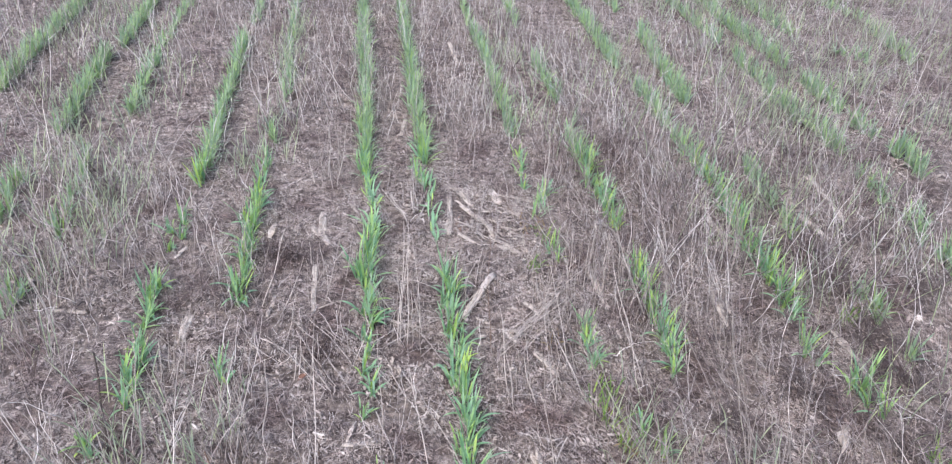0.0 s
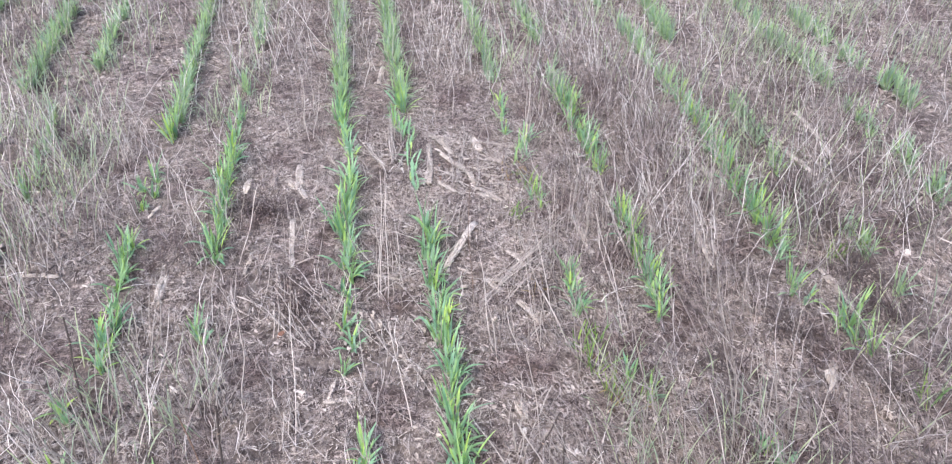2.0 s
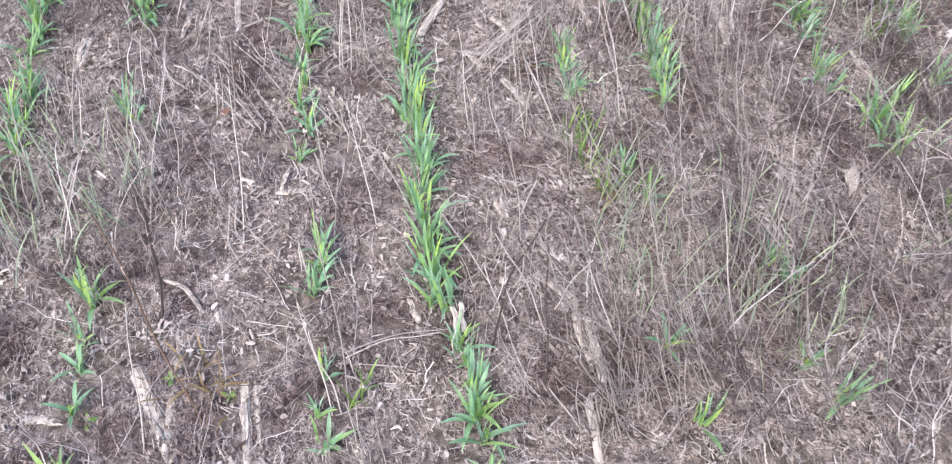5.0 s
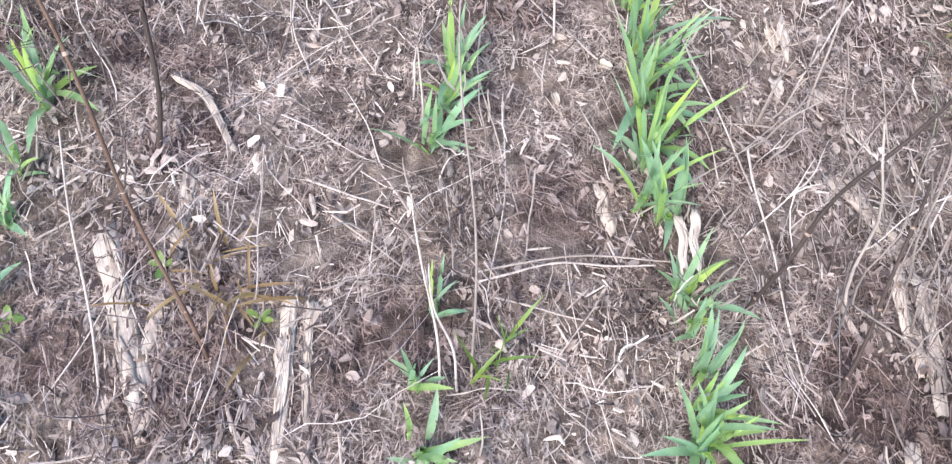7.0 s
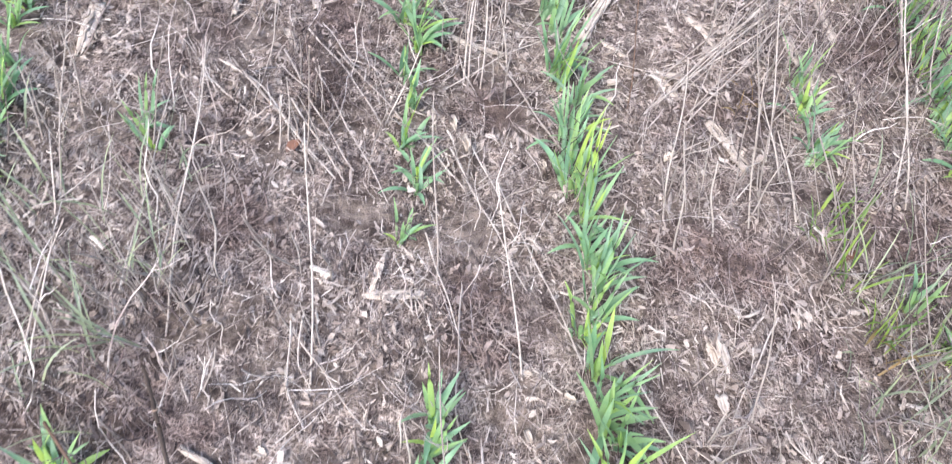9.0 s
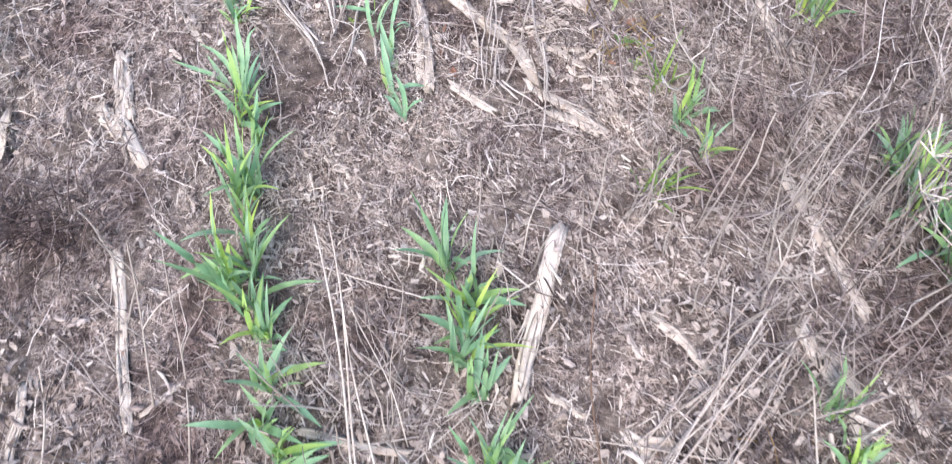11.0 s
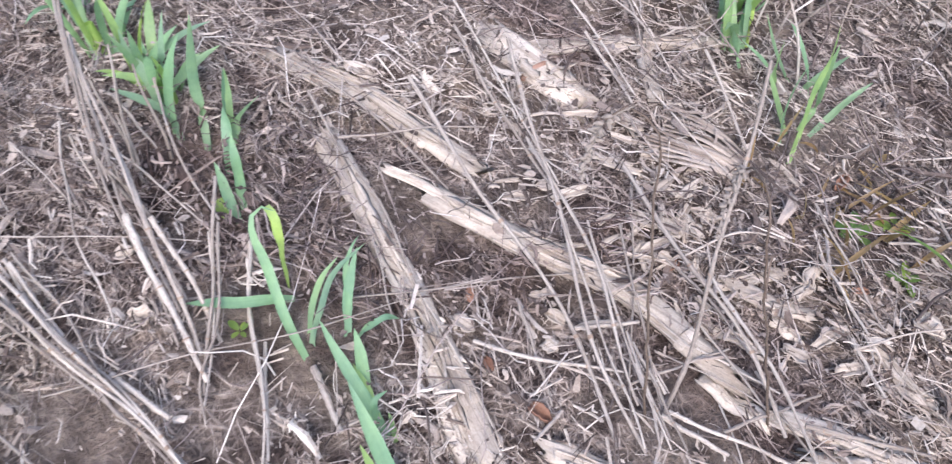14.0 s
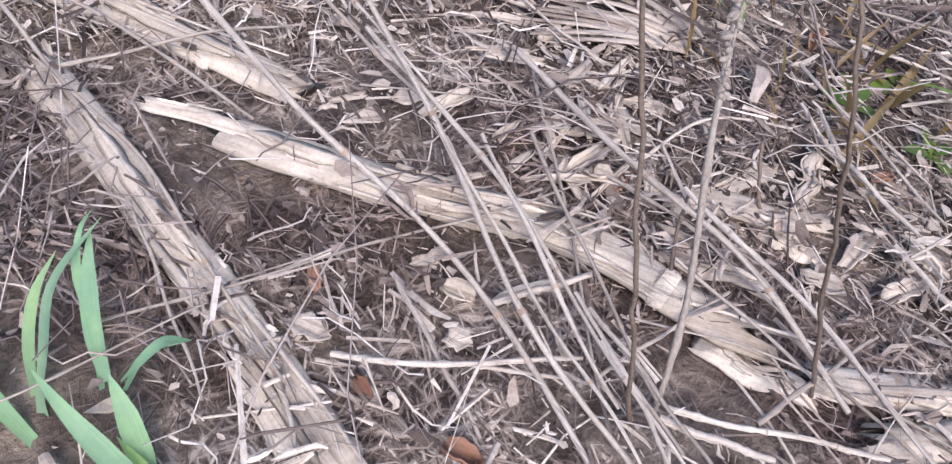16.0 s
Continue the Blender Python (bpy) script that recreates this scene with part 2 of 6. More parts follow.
def spaced(lo, hi, step, far):
    near = np.arange(lo, hi + step / 2, step)
    tail = step * np.cumsum(1.22 ** np.arange(1, 60))
    tail = tail[tail < far]
    return np.concatenate([lo - tail[::-1], near, hi + tail])


def build_ground():
    xs, ys = spaced(-1.8, 2.8, 0.023, 900.0), spaced(-1.9, 2.6, 0.023, 900.0)
    X, Y = np.meshgrid(xs, ys)
    Z = gz(X, Y)
    for k, (s, a) in enumerate(((0.05, 0.0026), (0.026, 0.0018))):
        c = [rng.normal(0, 1.0 / s, (2,)) for _ in range(9)]
        ph = rng.uniform(0, 6.28, 9)
        Z = Z + a * sum(np.sin(X * u[0] + Y * u[1] + p) for u, p in zip(c, ph)) / 3.0
    Z = Z * np.clip(1.4 - np.hypot(X, Y) / 30.0, 0, 1)
    n, w = X.size, len(xs)
    co = np.stack([X, Y, Z], -1).reshape(-1, 3)
    i = np.arange(n).reshape(X.shape)
    f = np.stack([i[:-1, :-1], i[:-1, 1:], i[1:, 1:], i[1:, :-1]], -1).reshape(-1, 4)
    me = bpy.data.meshes.new("ground")
    me.from_pydata(co, [], f.tolist())
    me.attributes.new("residue", "FLOAT", "POINT").data.foreach_set("value", (1 - bared(co[:, 0], co[:, 1])).astype(np.float32))
    me.shade_smooth()
    me.materials.append(soil)
    tagged(new("ground", me), "bare brown crumbly damp soil of a no-till field", "soil", kind="structure")


build_ground()


# ---- builders ----
class Heap:
    """Gathers many small pieces into one mesh."""

    def __init__(self):
        self.v, self.f, self.n = [], [], 0

    def add(self, verts, faces):
        self.v.append(np.asarray(verts, float).reshape(-1, 3))
        self.f.append(np.asarray(faces) + self.n)
        self.n += len(self.v[-1])

    def mesh(self, name, mat, smooth=True):
        me = bpy.data.meshes.new(name)
        faces = []
        for a in self.f:
            faces.extend(a.tolist())
        me.from_pydata(np.concatenate(self.v), [], faces)
        if smooth:
            me.shade_smooth()
        me.materials.append(mat)
        return me


def curve_points(a, b, sag=0.0, wob=0.0, n=8, r=None):
    """Points from a to b, bowed by sag towards +z and wavering sideways."""
    r = r or random
    a, b = np.asarray(a, float), np.asarray(b, float)
    t = np.linspace(0, 1, n)[:, None]
    p = a + (b - a) * t
    p[:, 2:] += sag * 4 * t * (1 - t)
    L = np.linalg.norm(b - a)
    for ax in range(3):
        ph, k = r.uniform(0, 6.28), r.uniform(3.5, 9)
        p[:, ax] += wob * L * (np.sin(k * t[:, 0] + ph) - np.sin(ph) * (1 - t[:, 0]) - np.sin(k + ph) * t[:, 0])
    return p


def tube(p, r0, r1, sides=5, flat=1.0):
    """Verts and quads of a tapering tube along the points p."""
    p = np.asarray(p, float)
    n = len(p)
    d = np.gradient(p, axis=0)
    d /= np.linalg.norm(d, axis=1)[:, None] + 1e-9
    up = np.where(np.abs(d[:, 2:3]) > 0.9, np.array([[1.0, 0, 0]]), np.array([[0, 0, 1.0]]))
    s = np.cross(d, up)
    s /= np.linalg.norm(s, axis=1)[:, None] + 1e-9
    u = np.cross(s, d)
    ang = np.linspace(0, 2 * np.pi, sides, endpoint=False)
    rad = np.linspace(r0, r1, n)[:, None, None]
    v = p[:, None] + rad * (np.cos(ang)[None, :, None] * s[:, None] + flat * np.sin(ang)[None, :, None] * u[:, None])
    i = np.arange(n * sides).reshape(n, sides)
    j = np.roll(i, -1, axis=1)
    f = np.stack([i[:-1], j[:-1], j[1:], i[1:]], -1).reshape(-1, 4)
    return v.reshape(-1, 3), f


def blade(p, width, fold=0.25, twist=0.0, n=None):
    """A grass blade along the points p: a tapering strip, creased along its middle."""
    p = np.asarray(p, float)
    n = len(p)
    t = np.linspace(0, 1, n)
    d = np.gradient(p, axis=0)
    d /= np.linalg.norm(d, axis=1)[:, None] + 1e-9
    h = np.array([math.cos(twist), math.sin(twist), 0.0])
    flat = np.cross(d, [0, 0, 1.0])
    flat += 0.35 * h
    s = flat / (np.linalg.norm(flat, axis=1)[:, None] + 1e-9)
    u = np.cross(s, d)
    w = width * 0.5 * np.minimum(0.55 + 1.5 * t, 1.0) * np.clip((1 - t) * 2.6, 0, 1) ** 0.75
    w = np.maximum(w, width * 0.02)[:, None]
    v = np.stack([p - s * w + u * w * fold, p, p + s * w + u * w * fold], 1).reshape(-1, 3)
    i = np.arange(n * 3).reshape(n, 3)
    f = np.concatenate([np.stack([i[:-1, k], i[:-1, k + 1], i[1:, k + 1], i[1:, k]], -1) for k in (0, 1)])
    return v, f


def raw_mesh(name, v, f, mat, smooth=True):
    me = bpy.data.meshes.new(name)
    me.from_pydata(np.asarray(v, float), [], np.asarray(f).tolist())
    if mat in LIVING and len(v) % 3 == 0:
        across = me.uv_layers.new(name="across")
        idx = np.empty(len(me.loops), dtype=np.int32)
        me.loops.foreach_get("vertex_index", idx)
        uv = np.stack([(idx % 3) * 0.5, (idx // 3) / (len(v) / 3)], -1).astype(np.float32)
        across.data.foreach_set("uv", uv.ravel())
    if smooth:
        me.shade_smooth()
    me.materials.append(mat)
    return me


def part(name, me, parent, label=""):
    ob = new(name, me)
    ob.parent = parent
    return tagged(ob, label)


def thing(name, at, label, category, group=""):
    e = new(name)
    e.location = at
    e.empty_display_size = 0.02
    return tagged(e, label, category, group)


# ---- wheat ----
def leaf_points(length, lean, az, droop, base=(0, 0, 0), n=8):
    """A blade that rises at lean degrees from upright towards az and bends over by droop degrees."""
    p, out = np.array(base, float), []
    for k in range(n):
        out.append(p.copy())
        t = k / (n - 1)
        a = radians(lean + droop * t ** 1.6)
        p = p + length / (n - 1) * np.array([math.sin(a) * math.cos(az), math.sin(a) * math.sin(az), math.cos(a)])
    return out


def plant_leaves(r, vigor):
    """Blades of one seedling: points and widths."""
    k = 5 + round(8.0 * vigor * r.uniform(0.7, 1.15))
    turn = r.uniform(0, 6.28)
    for j in range(k):
        az = r.gauss(0.35, 0.9) if r.random() < 0.45 else turn + j * 2.4
        base = (0.006 * r.uniform(-1, 1), 0.009 * r.uniform(-1, 1), 0.0)
        if r.random() < 0.60:
            length, lean, droop = (0.044 + 0.050 * vigor) * r.uniform(0.65, 1.2), r.uniform(2, 22), r.uniform(4, 38)
            width = 0.0032 + 0.0030 * r.random()
        else:
            length, lean, droop = (0.034 + 0.036 * vigor) * r.uniform(0.6, 1.2), r.uniform(18, 48), r.uniform(30, 85)
            width = 0.0040 + 0.0040 * r.random()
        yield leaf_points(length, lean, az, droop, base), width, az + 1.57


wheat_variants = {}


def wheat_kinds():
    r = random.Random(5)
    for vig in (0.4, 0.7, 1.0):
        for k in range(7):
            e = thing("wheat_seedling", (0, 0, -50), "", "wheat", "wheat seedlings in drilled rows")
            part("crown", raw_mesh("crown", *tube([(0, 0, -0.012), (0.001, 0, 0.004), (0, 0.001, 0.02)], 0.003, 0.0022, 6), green), e, "pale green stem base")
            for p, w, tw in plant_leaves(r, vig):
                part("leaf", raw_mesh("leaf", *blade(p, w * 0.98, 0.3, tw), green if w < 0.0058 or r.random() < 0.3 else bluegreen), e)
            wheat_variants.setdefault(vig, []).append(e)


wheat_kinds()
WHEAT_LABEL = {1.0: "lush bright green young wheat seedling in a drilled row",
               0.7: "medium green young wheat seedling among crop residue",
               0.4: "small sparse wheat seedling half hidden by dry stems"}
sow_rng = random.Random(21)


def seedling(x, y, vigor, size=1.0, turn=None):
    vig = min(wheat_variants, key=lambda v: abs(v - vigor))
    src = sow_rng.choice(wheat_variants[vig])
    rz = sow_rng.gauss(0, 40) if turn is None else turn
    m = pose(x, y, float(gz(x, y)), sow_rng.uniform(-9, 9), sow_rng.uniform(-9, 9), rz) @ Matrix.Scale(size * sow_rng.uniform(0.85, 1.15), 4)
    ob = copy_thing(src, m)
    tagged(ob, WHEAT_LABEL[vig])


def sow(x0, y0, x1, y1, vigor):
    """A stretch of a drilled row: single seedlings near by, one heap far off."""
    far_wheat, grown = Heap(), False
    step = 0.022 if vigor > 0.85 else 0.028 if vigor > 0.6 else 0.042
    if y0 < 0.3:
        step *= 1.12
    n = max(1, round(math.hypot(x1 - x0, y1 - y0) / step))
    for k in range(n + 1):
        t = (k + sow_rng.uniform(-0.35, 0.35)) / max(n, 1)
        x, y = x0 + (x1 - x0) * t + sow_rng.gauss(0, 0.007), y0 + (y1 - y0) * t
        v = vigor * sow_rng.uniform(0.75, 1.15) * (1.0 if y > 0.3 else 0.90 + 0.20 * math.sin(y * 61 + 5 * x0))
        if math.sin(y * 46 + 9 * x0) + 0.6 * math.sin(y * 19 + x0) < -1.0 and y < 0.6:
            if sow_rng.random() < 0.7:
                continue
            v *= 0.6
        if -0.6 < x < 1.05 and y < 0.46:
            seedling(x, y, v)
        else:
            z = float(gz(x, y))
            for p, w, tw in plant_leaves(sow_rng, v):
                far_wheat.add(*blade(np.array(p)[[0, 2, 4, 5, 7]] + (x, y, z), w, 0.3, tw))
                grown = True
    if grown:
        tagged(new("wheat_row", far_wheat.mesh("wheat_row", green_many)), "drilled row of bright green young wheat seedlings", "wheat", "drilled wheat rows", kind="stuff")


# drilled rows, in pairs 0.17 m apart
sow(0.015, 3.6, 0.010, 0.47, 1.00)
sow(0.004, 0.44, 0.003, 0.345, 0.90)
sow(0.012, 0.330, 0.014, 0.265, 0.80)
sow(0.022, 0.200, 0.016, 0.174, 0.50)
sow(0.022, 0.040, 0.019, -0.010, 0.80)
sow(0.010, -0.04, 0.007, -0.225, 1.00)
sow(0.007, -0.24, 0.006, -0.40, 0.80)
sow(0.004, -0.45, 0.003, -0.63, 0.50)
sow(0.011, -0.84, 0.015, -0.895, 0.70)
seedling(0.019, -1.030, 0.4, 0.75)
seedling(0.008, -1.085, 0.4, 0.80)
seedling(0.014, -1.130, 0.4, 0.90)
sow(0.200, 3.6, 0.182, 0.42, 1.00)
sow(0.170, 0.395, 0.165, 0.335, 0.50)
sow(0.174, 0.30, 0.176, 0.28, 0.40)
sow(0.187, -0.205, 0.180, -0.76, 1.00)
sow(0.178, -0.77, 0.184, -0.955, 1.00)
seedling(0.197, -1.017, 0.7, 0.80)
seedling(0.202, -1.035, 0.4, 0.80)
seedling(0.206, -1.070, 0.7, 0.80)
seedling(0.206, -1.095, 0.7, 0.75)
seedling(0.208, -1.122, 0.7, 0.90)
sow(0.205, -1.12, 0.208, -1.20, 0.70)
sow(0.49, 3.4, 0.489, 1.70, 0.60)
sow(0.489, 1.68, 0.483, 0.60, 0.80)
sow(0.476, 0.43, 0.462, 0.33, 0.50)
sow(0.462, 0.295, 0.450, 0.255, 0.60)
sow(0.490, 0.178, 0.484, 0.160, 0.70)
sow(0.472, -0.086, 0.473, -0.103, 0.40)
sow(0.485, -0.125, 0.483, -0.142, 0.40)
sow(0.462, -0.40, 0.460, -0.545, 0.70)
sow(0.504, -0.72, 0.515, -0.82, 0.40)
sow(0.476, -1.03, 0.490, -1.145, 0.55)
sow(0.70, 3.4, 0.698, 1.80, 0.50)
sow(0.688, 1.31, 0.676, 0.88, 0.80)
sow(0.660, 0.60, 0.650, 0.0, 1.00)
sow(0.643, -0.19, 0.621, -0.58, 1.00)
sow(0.674, -0.935, 0.681, -0.965, 0.40)
sow(0.665, -1.11, 0.675, -1.147, 0.50)
sow(1.03, 3.3, 1.02, 2.25, 0.80)
sow(1.02, 2.19, 1.00, 1.22, 0.90)
sow(1.005, 0.98, 1.00, 0.13, 0.85)
sow(0.990, 0.10, 0.938, -0.415, 1.00)
sow(0.930, -0.44, 0.915, -0.58, 0.70)
sow(0.950, -0.65, 0.960, -0.76, 1.00)
sow(1.23, 3.2, 1.22, 2.0, 0.70)
sow(1.216, 1.63, 1.136, 0.83, 0.95)
sow(1.136, 0.31, 1.124, 0.07, 0.80)
sow(1.116, 0.0, 1.10, -0.12, 0.60)
sow(1.13, -0.35, 1.142, -0.46, 0.70)
sow(1.133, -0.53, 1.135, -0.57, 0.60)
sow(1.54, 3.2, 1.53, 1.5, 0.70)
sow(1.526, 1.33, 1.490, 0.80, 0.80)
sow(1.477, 0.77, 1.50, 0.39, 0.90)
sow(1.48, 0.24, 1.45, 0.06, 0.70)
sow(1.469, -0.01, 1.443, -0.14, 0.80)
sow(1.444, -0.22, 1.428, -0.28, 1.00)
sow(1.69, 3.2, 1.682, 2.3, 0.70)
sow(1.682, 2.22, 1.665, 1.17, 0.90)
sow(1.671, 1.0, 1.659, 0.70, 0.90)
sow(1.66, 0.62, 1.661, 0.47, 0.90)
sow(1.669, 0.38, 1.653, 0.19, 1.00)
sow(1.86, 3.0, 1.91, 1.6, 0.70)
sow(2.0, 1.34, 2.044, 1.22, 0.70)
sow(2.2, 3.0, 2.35, 1.75, 0.55)
sow(2.303, 1.57, 2.229, 1.17, 0.70)
sow(-0.30, 3.3, -0.30, 2.25, 0.55)
sow(-0.30, 2.2, -0.27, 0.96, 0.55)
sow(-0.285, 0.70, -0.283, 0.28, 0.50)
sow(-0.283, 0.245, -0.279, -0.24, 0.90)
sow(-0.289, -0.41, -0.272, -0.52, 0.50)
sow(-0.300, -0.80, -0.304, -0.93, 0.60)
sow(-0.305, -0.965, -0.289, -1.075, 0.60)
sow(-0.300, -1.088, -0.284, -1.121, 0.80)
sow(-0.487, 3.3, -0.468, 1.91, 0.70)
sow(-0.483, 1.69, -0.455, 0.33, 0.90)
sow(-0.478, 0.178, -0.463, 0.0, 0.60)
sow(-0.467, -0.175, -0.450, -0.57, 0.80)
sow(-0.488, -0.65, -0.482, -0.70, 0.50)
sow(-0.462, -0.82, -0.439, -0.965, 0.40)
sow(-0.80, 3.2, -0.80, 1.6, 0.60)
sow(-0.80, 1.48, -0.77, 0.88, 0.70)
sow(-0.809, 0.56, -0.759, 0.09, 0.55)
sow(-0.779, -0.17, -0.781, -0.24, 0.90)
sow(-0.99, 3.2, -0.955, 1.60, 0.90)
sow(-0.987, 1.49, -0.952, 0.75, 1.00)
sow(-0.959, 0.41, -0.923, 0.17, 1.00)
sow(-1.30, 3.2, -1.28, 1.70, 1.00)
sow(-1.279, 1.66, -1.263, 1.14, 1.00)
for kinds in wheat_variants.values():
    for src in kinds:
        for o in (*src.children_recursive, src):
            bpy.data.objects.remove(o)


# ---- litter ----
cover = np.random.default_rng(40).random((140, 140))


def lush(x, y):
    """How thickly the litter lies, from about 0 on bare spots to 1: patches of a hand's width."""
    def grid(s, k):
        u, v = (x + 4) / s, (y + 4) / s
        i, j = np.floor(u).astype(int), np.floor(v).astype(int)
        fu, fv = u - i, v - j
        fu, fv = fu * fu * (3 - 2 * fu), fv * fv * (3 - 2 * fv)
        n = lambda a, b: cover[(a + k) % 140, (b + 3 * k) % 140]
        return (n(i, j) * (1 - fu) + n(i + 1, j) * fu) * (1 - fv) + (n(i, j + 1) * (1 - fu) + n(i + 1, j + 1) * fu) * fv
    return 0.34 * grid(0.24, 51) + 0.42 * grid(0.085, 0) + 0.30 * grid(0.035, 17) - 0.06


def chips(x0, x1, y0, y1, per_m2, lmin, lmax, wmin, wmax, lift, seed, fine=True, bundle=1):
    """Flat bent splinters of straw and husk strewn over a stretch of ground, as one array of verts and faces."""
    g = np.random.default_rng(seed)
    n = int((x1 - x0) * (y1 - y0) * per_m2)
    x, y = g.uniform(x0, x1, n), g.uniform(y0, y1, n)
    thick = np.clip((lush(x, y) - 0.16) / 0.36, 0.16 if lmax > 0.03 else 0.40, 1.0)
    keep = g.random(n) < thick * (1 - bared(x, y))
    x, y = x[keep], y[keep]
    n = len(x)
    L = lmin * (lmax / lmin) ** (g.random(n) ** 1.7)
    if bundle > 1:
        x, y, L = (np.repeat(q[:n // bundle], bundle) for q in (x, y, L))
        n = len(x)
        L = L * g.uniform(0.5, 1.1, n)
    W = wmin * (wmax / wmin) ** (g.random(n) ** 1.6)
    a = np.where(g.random(n) < 0.5, g.normal(1.75, 0.5, n), g.uniform(0, np.pi, n))
    tilt = g.normal(0, 0.16, n)
    roll = g.normal(0, 0.5, n)
    z = gz(x, y) + g.random(n) ** 2 * lift + 0.002
    if bundle > 1:
        a = np.repeat(a[::bundle], bundle) + g.normal(0, 0.20, n)
        z = gz(x, y) + 0.002 + np.repeat(g.random(n // bundle) ** 2, bundle) * lift + g.uniform(0, 0.002, n)
        off = np.tile(np.arange(bundle) - 0.5 * bundle, n // bundle) * W * 0.9 + g.normal(0, 0.0006, n)
        slip = g.normal(0, 0.22, n) * L
        x, y = x - off * np.sin(a) + slip * np.cos(a), y + off * np.cos(a) + slip * np.sin(a)
        tilt *= 0.4
    d = np.stack([np.cos(a) * np.cos(tilt), np.sin(a) * np.cos(tilt), np.sin(tilt)], -1)
    s = np.cross(d, np.array([0, 0, 1.0]))
    s /= np.linalg.norm(s, axis=1)[:, None]
    u = np.cross(s, d)
    s, u = s * np.cos(roll)[:, None] + u * np.sin(roll)[:, None], u * np.cos(roll)[:, None] - s * np.sin(roll)[:, None]
    c = np.stack([x, y, z], -1)
    rows = (-0.5, -0.24, 0.04, 0.28, 0.5) if fine == "bent" else (-0.5, -0.17, 0.2, 0.5) if fine else (-0.5, 0.5)
    bend = g.normal(0, 0.08, n) * L
    side = g.normal(0, 0.15 if fine == "bent" else 0.09, n) * L
    v = []
    for k in rows:
        inner = abs(k) < 0.4
        mid = c + d * (L * (k + g.uniform(-0.06, 0.06, n)))[:, None]
        if inner:
            mid = mid + u * (bend * g.uniform(0.5, 1.2, n))[:, None] + s * (side * g.uniform(0.4, 1.2, n))[:, None]
        w = (W * (g.uniform(0.34, 0.5, n) if inner else g.uniform(0.06, 0.38, n)))[:, None]
        h = np.minimum(w * 0.45, 0.00045 + 0.06 * w)
        ridge = s * (w * g.uniform(-0.5, 0.5, n)[:, None])
        v += [mid - s * w, mid + ridge + u * h * 1.6, mid + s * w]
    m = 3
    V = np.stack(v, 1)
    base = np.arange(n)[:, None] * V.shape[1]
    F = []
    for r in range(len(rows) - 1):
        for q in range(2):
            F.append(base + np.array([[r * m + q, r * m + (q + 1) % m, (r + 1) * m + (q + 1) % m, (r + 1) * m + q]]))
    return V.reshape(-1, 3), np.concatenate(F)


def strew(label, *fields):
    h = Heap()
    for f in fields:
        h.add(*chips(*f))
    tagged(new("straw_litter", h.mesh("straw_litter", litter_mat, False)), label, "straw", kind="stuff")


def flakes(x0, x1, y0, y1, per_m2, lmin, lmax, slim, lift, seed):
    """Ragged crumpled flakes of leaf, pith and rind: six corners each, none of them level."""
    g = np.random.default_rng(seed)
    n = int((x1 - x0) * (y1 - y0) * per_m2)
    x, y = g.uniform(x0, x1, n), g.uniform(y0, y1, n)
    keep = g.random(n) < np.clip((lush(x, y) - 0.14) / 0.34, 0.22, 1.0) * (1 - bared(x, y))
    x, y = x[keep], y[keep]
    n = len(x)
    L = 0.5 * lmin * (lmax / lmin) ** (g.random(n) ** 1.5)
    W = L * g.uniform(slim, 0.62, n)
    turn = np.where(g.random(n) < 0.4, g.normal(1.75, 0.5, n), g.uniform(0, np.pi, n))
    tip, side = g.normal(0, 0.28, n), g.normal(0, 0.38, n)
    z = gz(x, y) + 0.002 + g.random(n) ** 2 * lift + 0.6 * L * np.abs(np.sin(tip))
    v = []
    for q in range(6):
        a = q * np.pi / 3 + g.normal(0, 0.22, n)
        r = g.uniform(0.6, 1.15, n)
        u, w = L * r * np.cos(a), W * r * np.sin(a)
        dz = u * np.sin(tip) + w * np.sin(side) + 0.22 * W * g.normal(0, 1, n)
        v.append(np.stack([x + u * np.cos(turn) - w * np.sin(turn), y + u * np.sin(turn) + w * np.cos(turn), z + dz], -1))
    V = np.stack(v, 1).reshape(-1, 3)
    i = np.arange(n)[:, None] * 6
    return V, np.concatenate([i + np.array([[0, 1, 2, 3]]), i + np.array([[0, 3, 4, 5]])])


strew("grey-beige chopped straw and stalk splinters strewn over the soil",
      (-0.75, 1.15, -1.35, 0.75, 5000, 0.010, 0.055, 0.0006, 0.0024, 0.018, 1, True),
      (-0.75, 1.15, -1.35, 0.75, 12000, 0.005, 0.026, 0.0006, 0.0024, 0.012, 14, False),
      (-0.75, 1.15, -1.35, 0.75, 10000, 0.003, 0.012, 0.0010, 0.0036, 0.009, 2, False),
      (-0.75, 1.15, -1.35, 0.75, 600, 0.012, 0.034, 0.003, 0.007, 0.012, 8, "bent"),
      (-0.75, 1.15, -1.35, 0.75, 8000, 0.010, 0.030, 0.0014, 0.0034, 0.014, 17, False, 3),
      (-0.05, 0.65, -0.15, 0.45, 13000, 0.005, 0.030, 0.0003, 0.0010, 0.018, 3, "bent"),
      (-0.05, 0.65, -0.15, 0.45, 15000, 0.009, 0.032, 0.0006, 0.0022, 0.014, 18, "bent", 4),
      (-0.05, 0.65, -0.15, 0.45, 36000, 0.002, 0.009, 0.0005, 0.0024, 0.010, 9, False),
      (0.21, 0.62, -0.75, 0.60, 3600, 0.010, 0.045, 0.0010, 0.0034, 0.016, 19, False),
      (0.21, 0.45, -0.03, 0.17, 6000, 0.004, 0.020, 0.0008, 0.0030, 0.012, 16, "bent"))
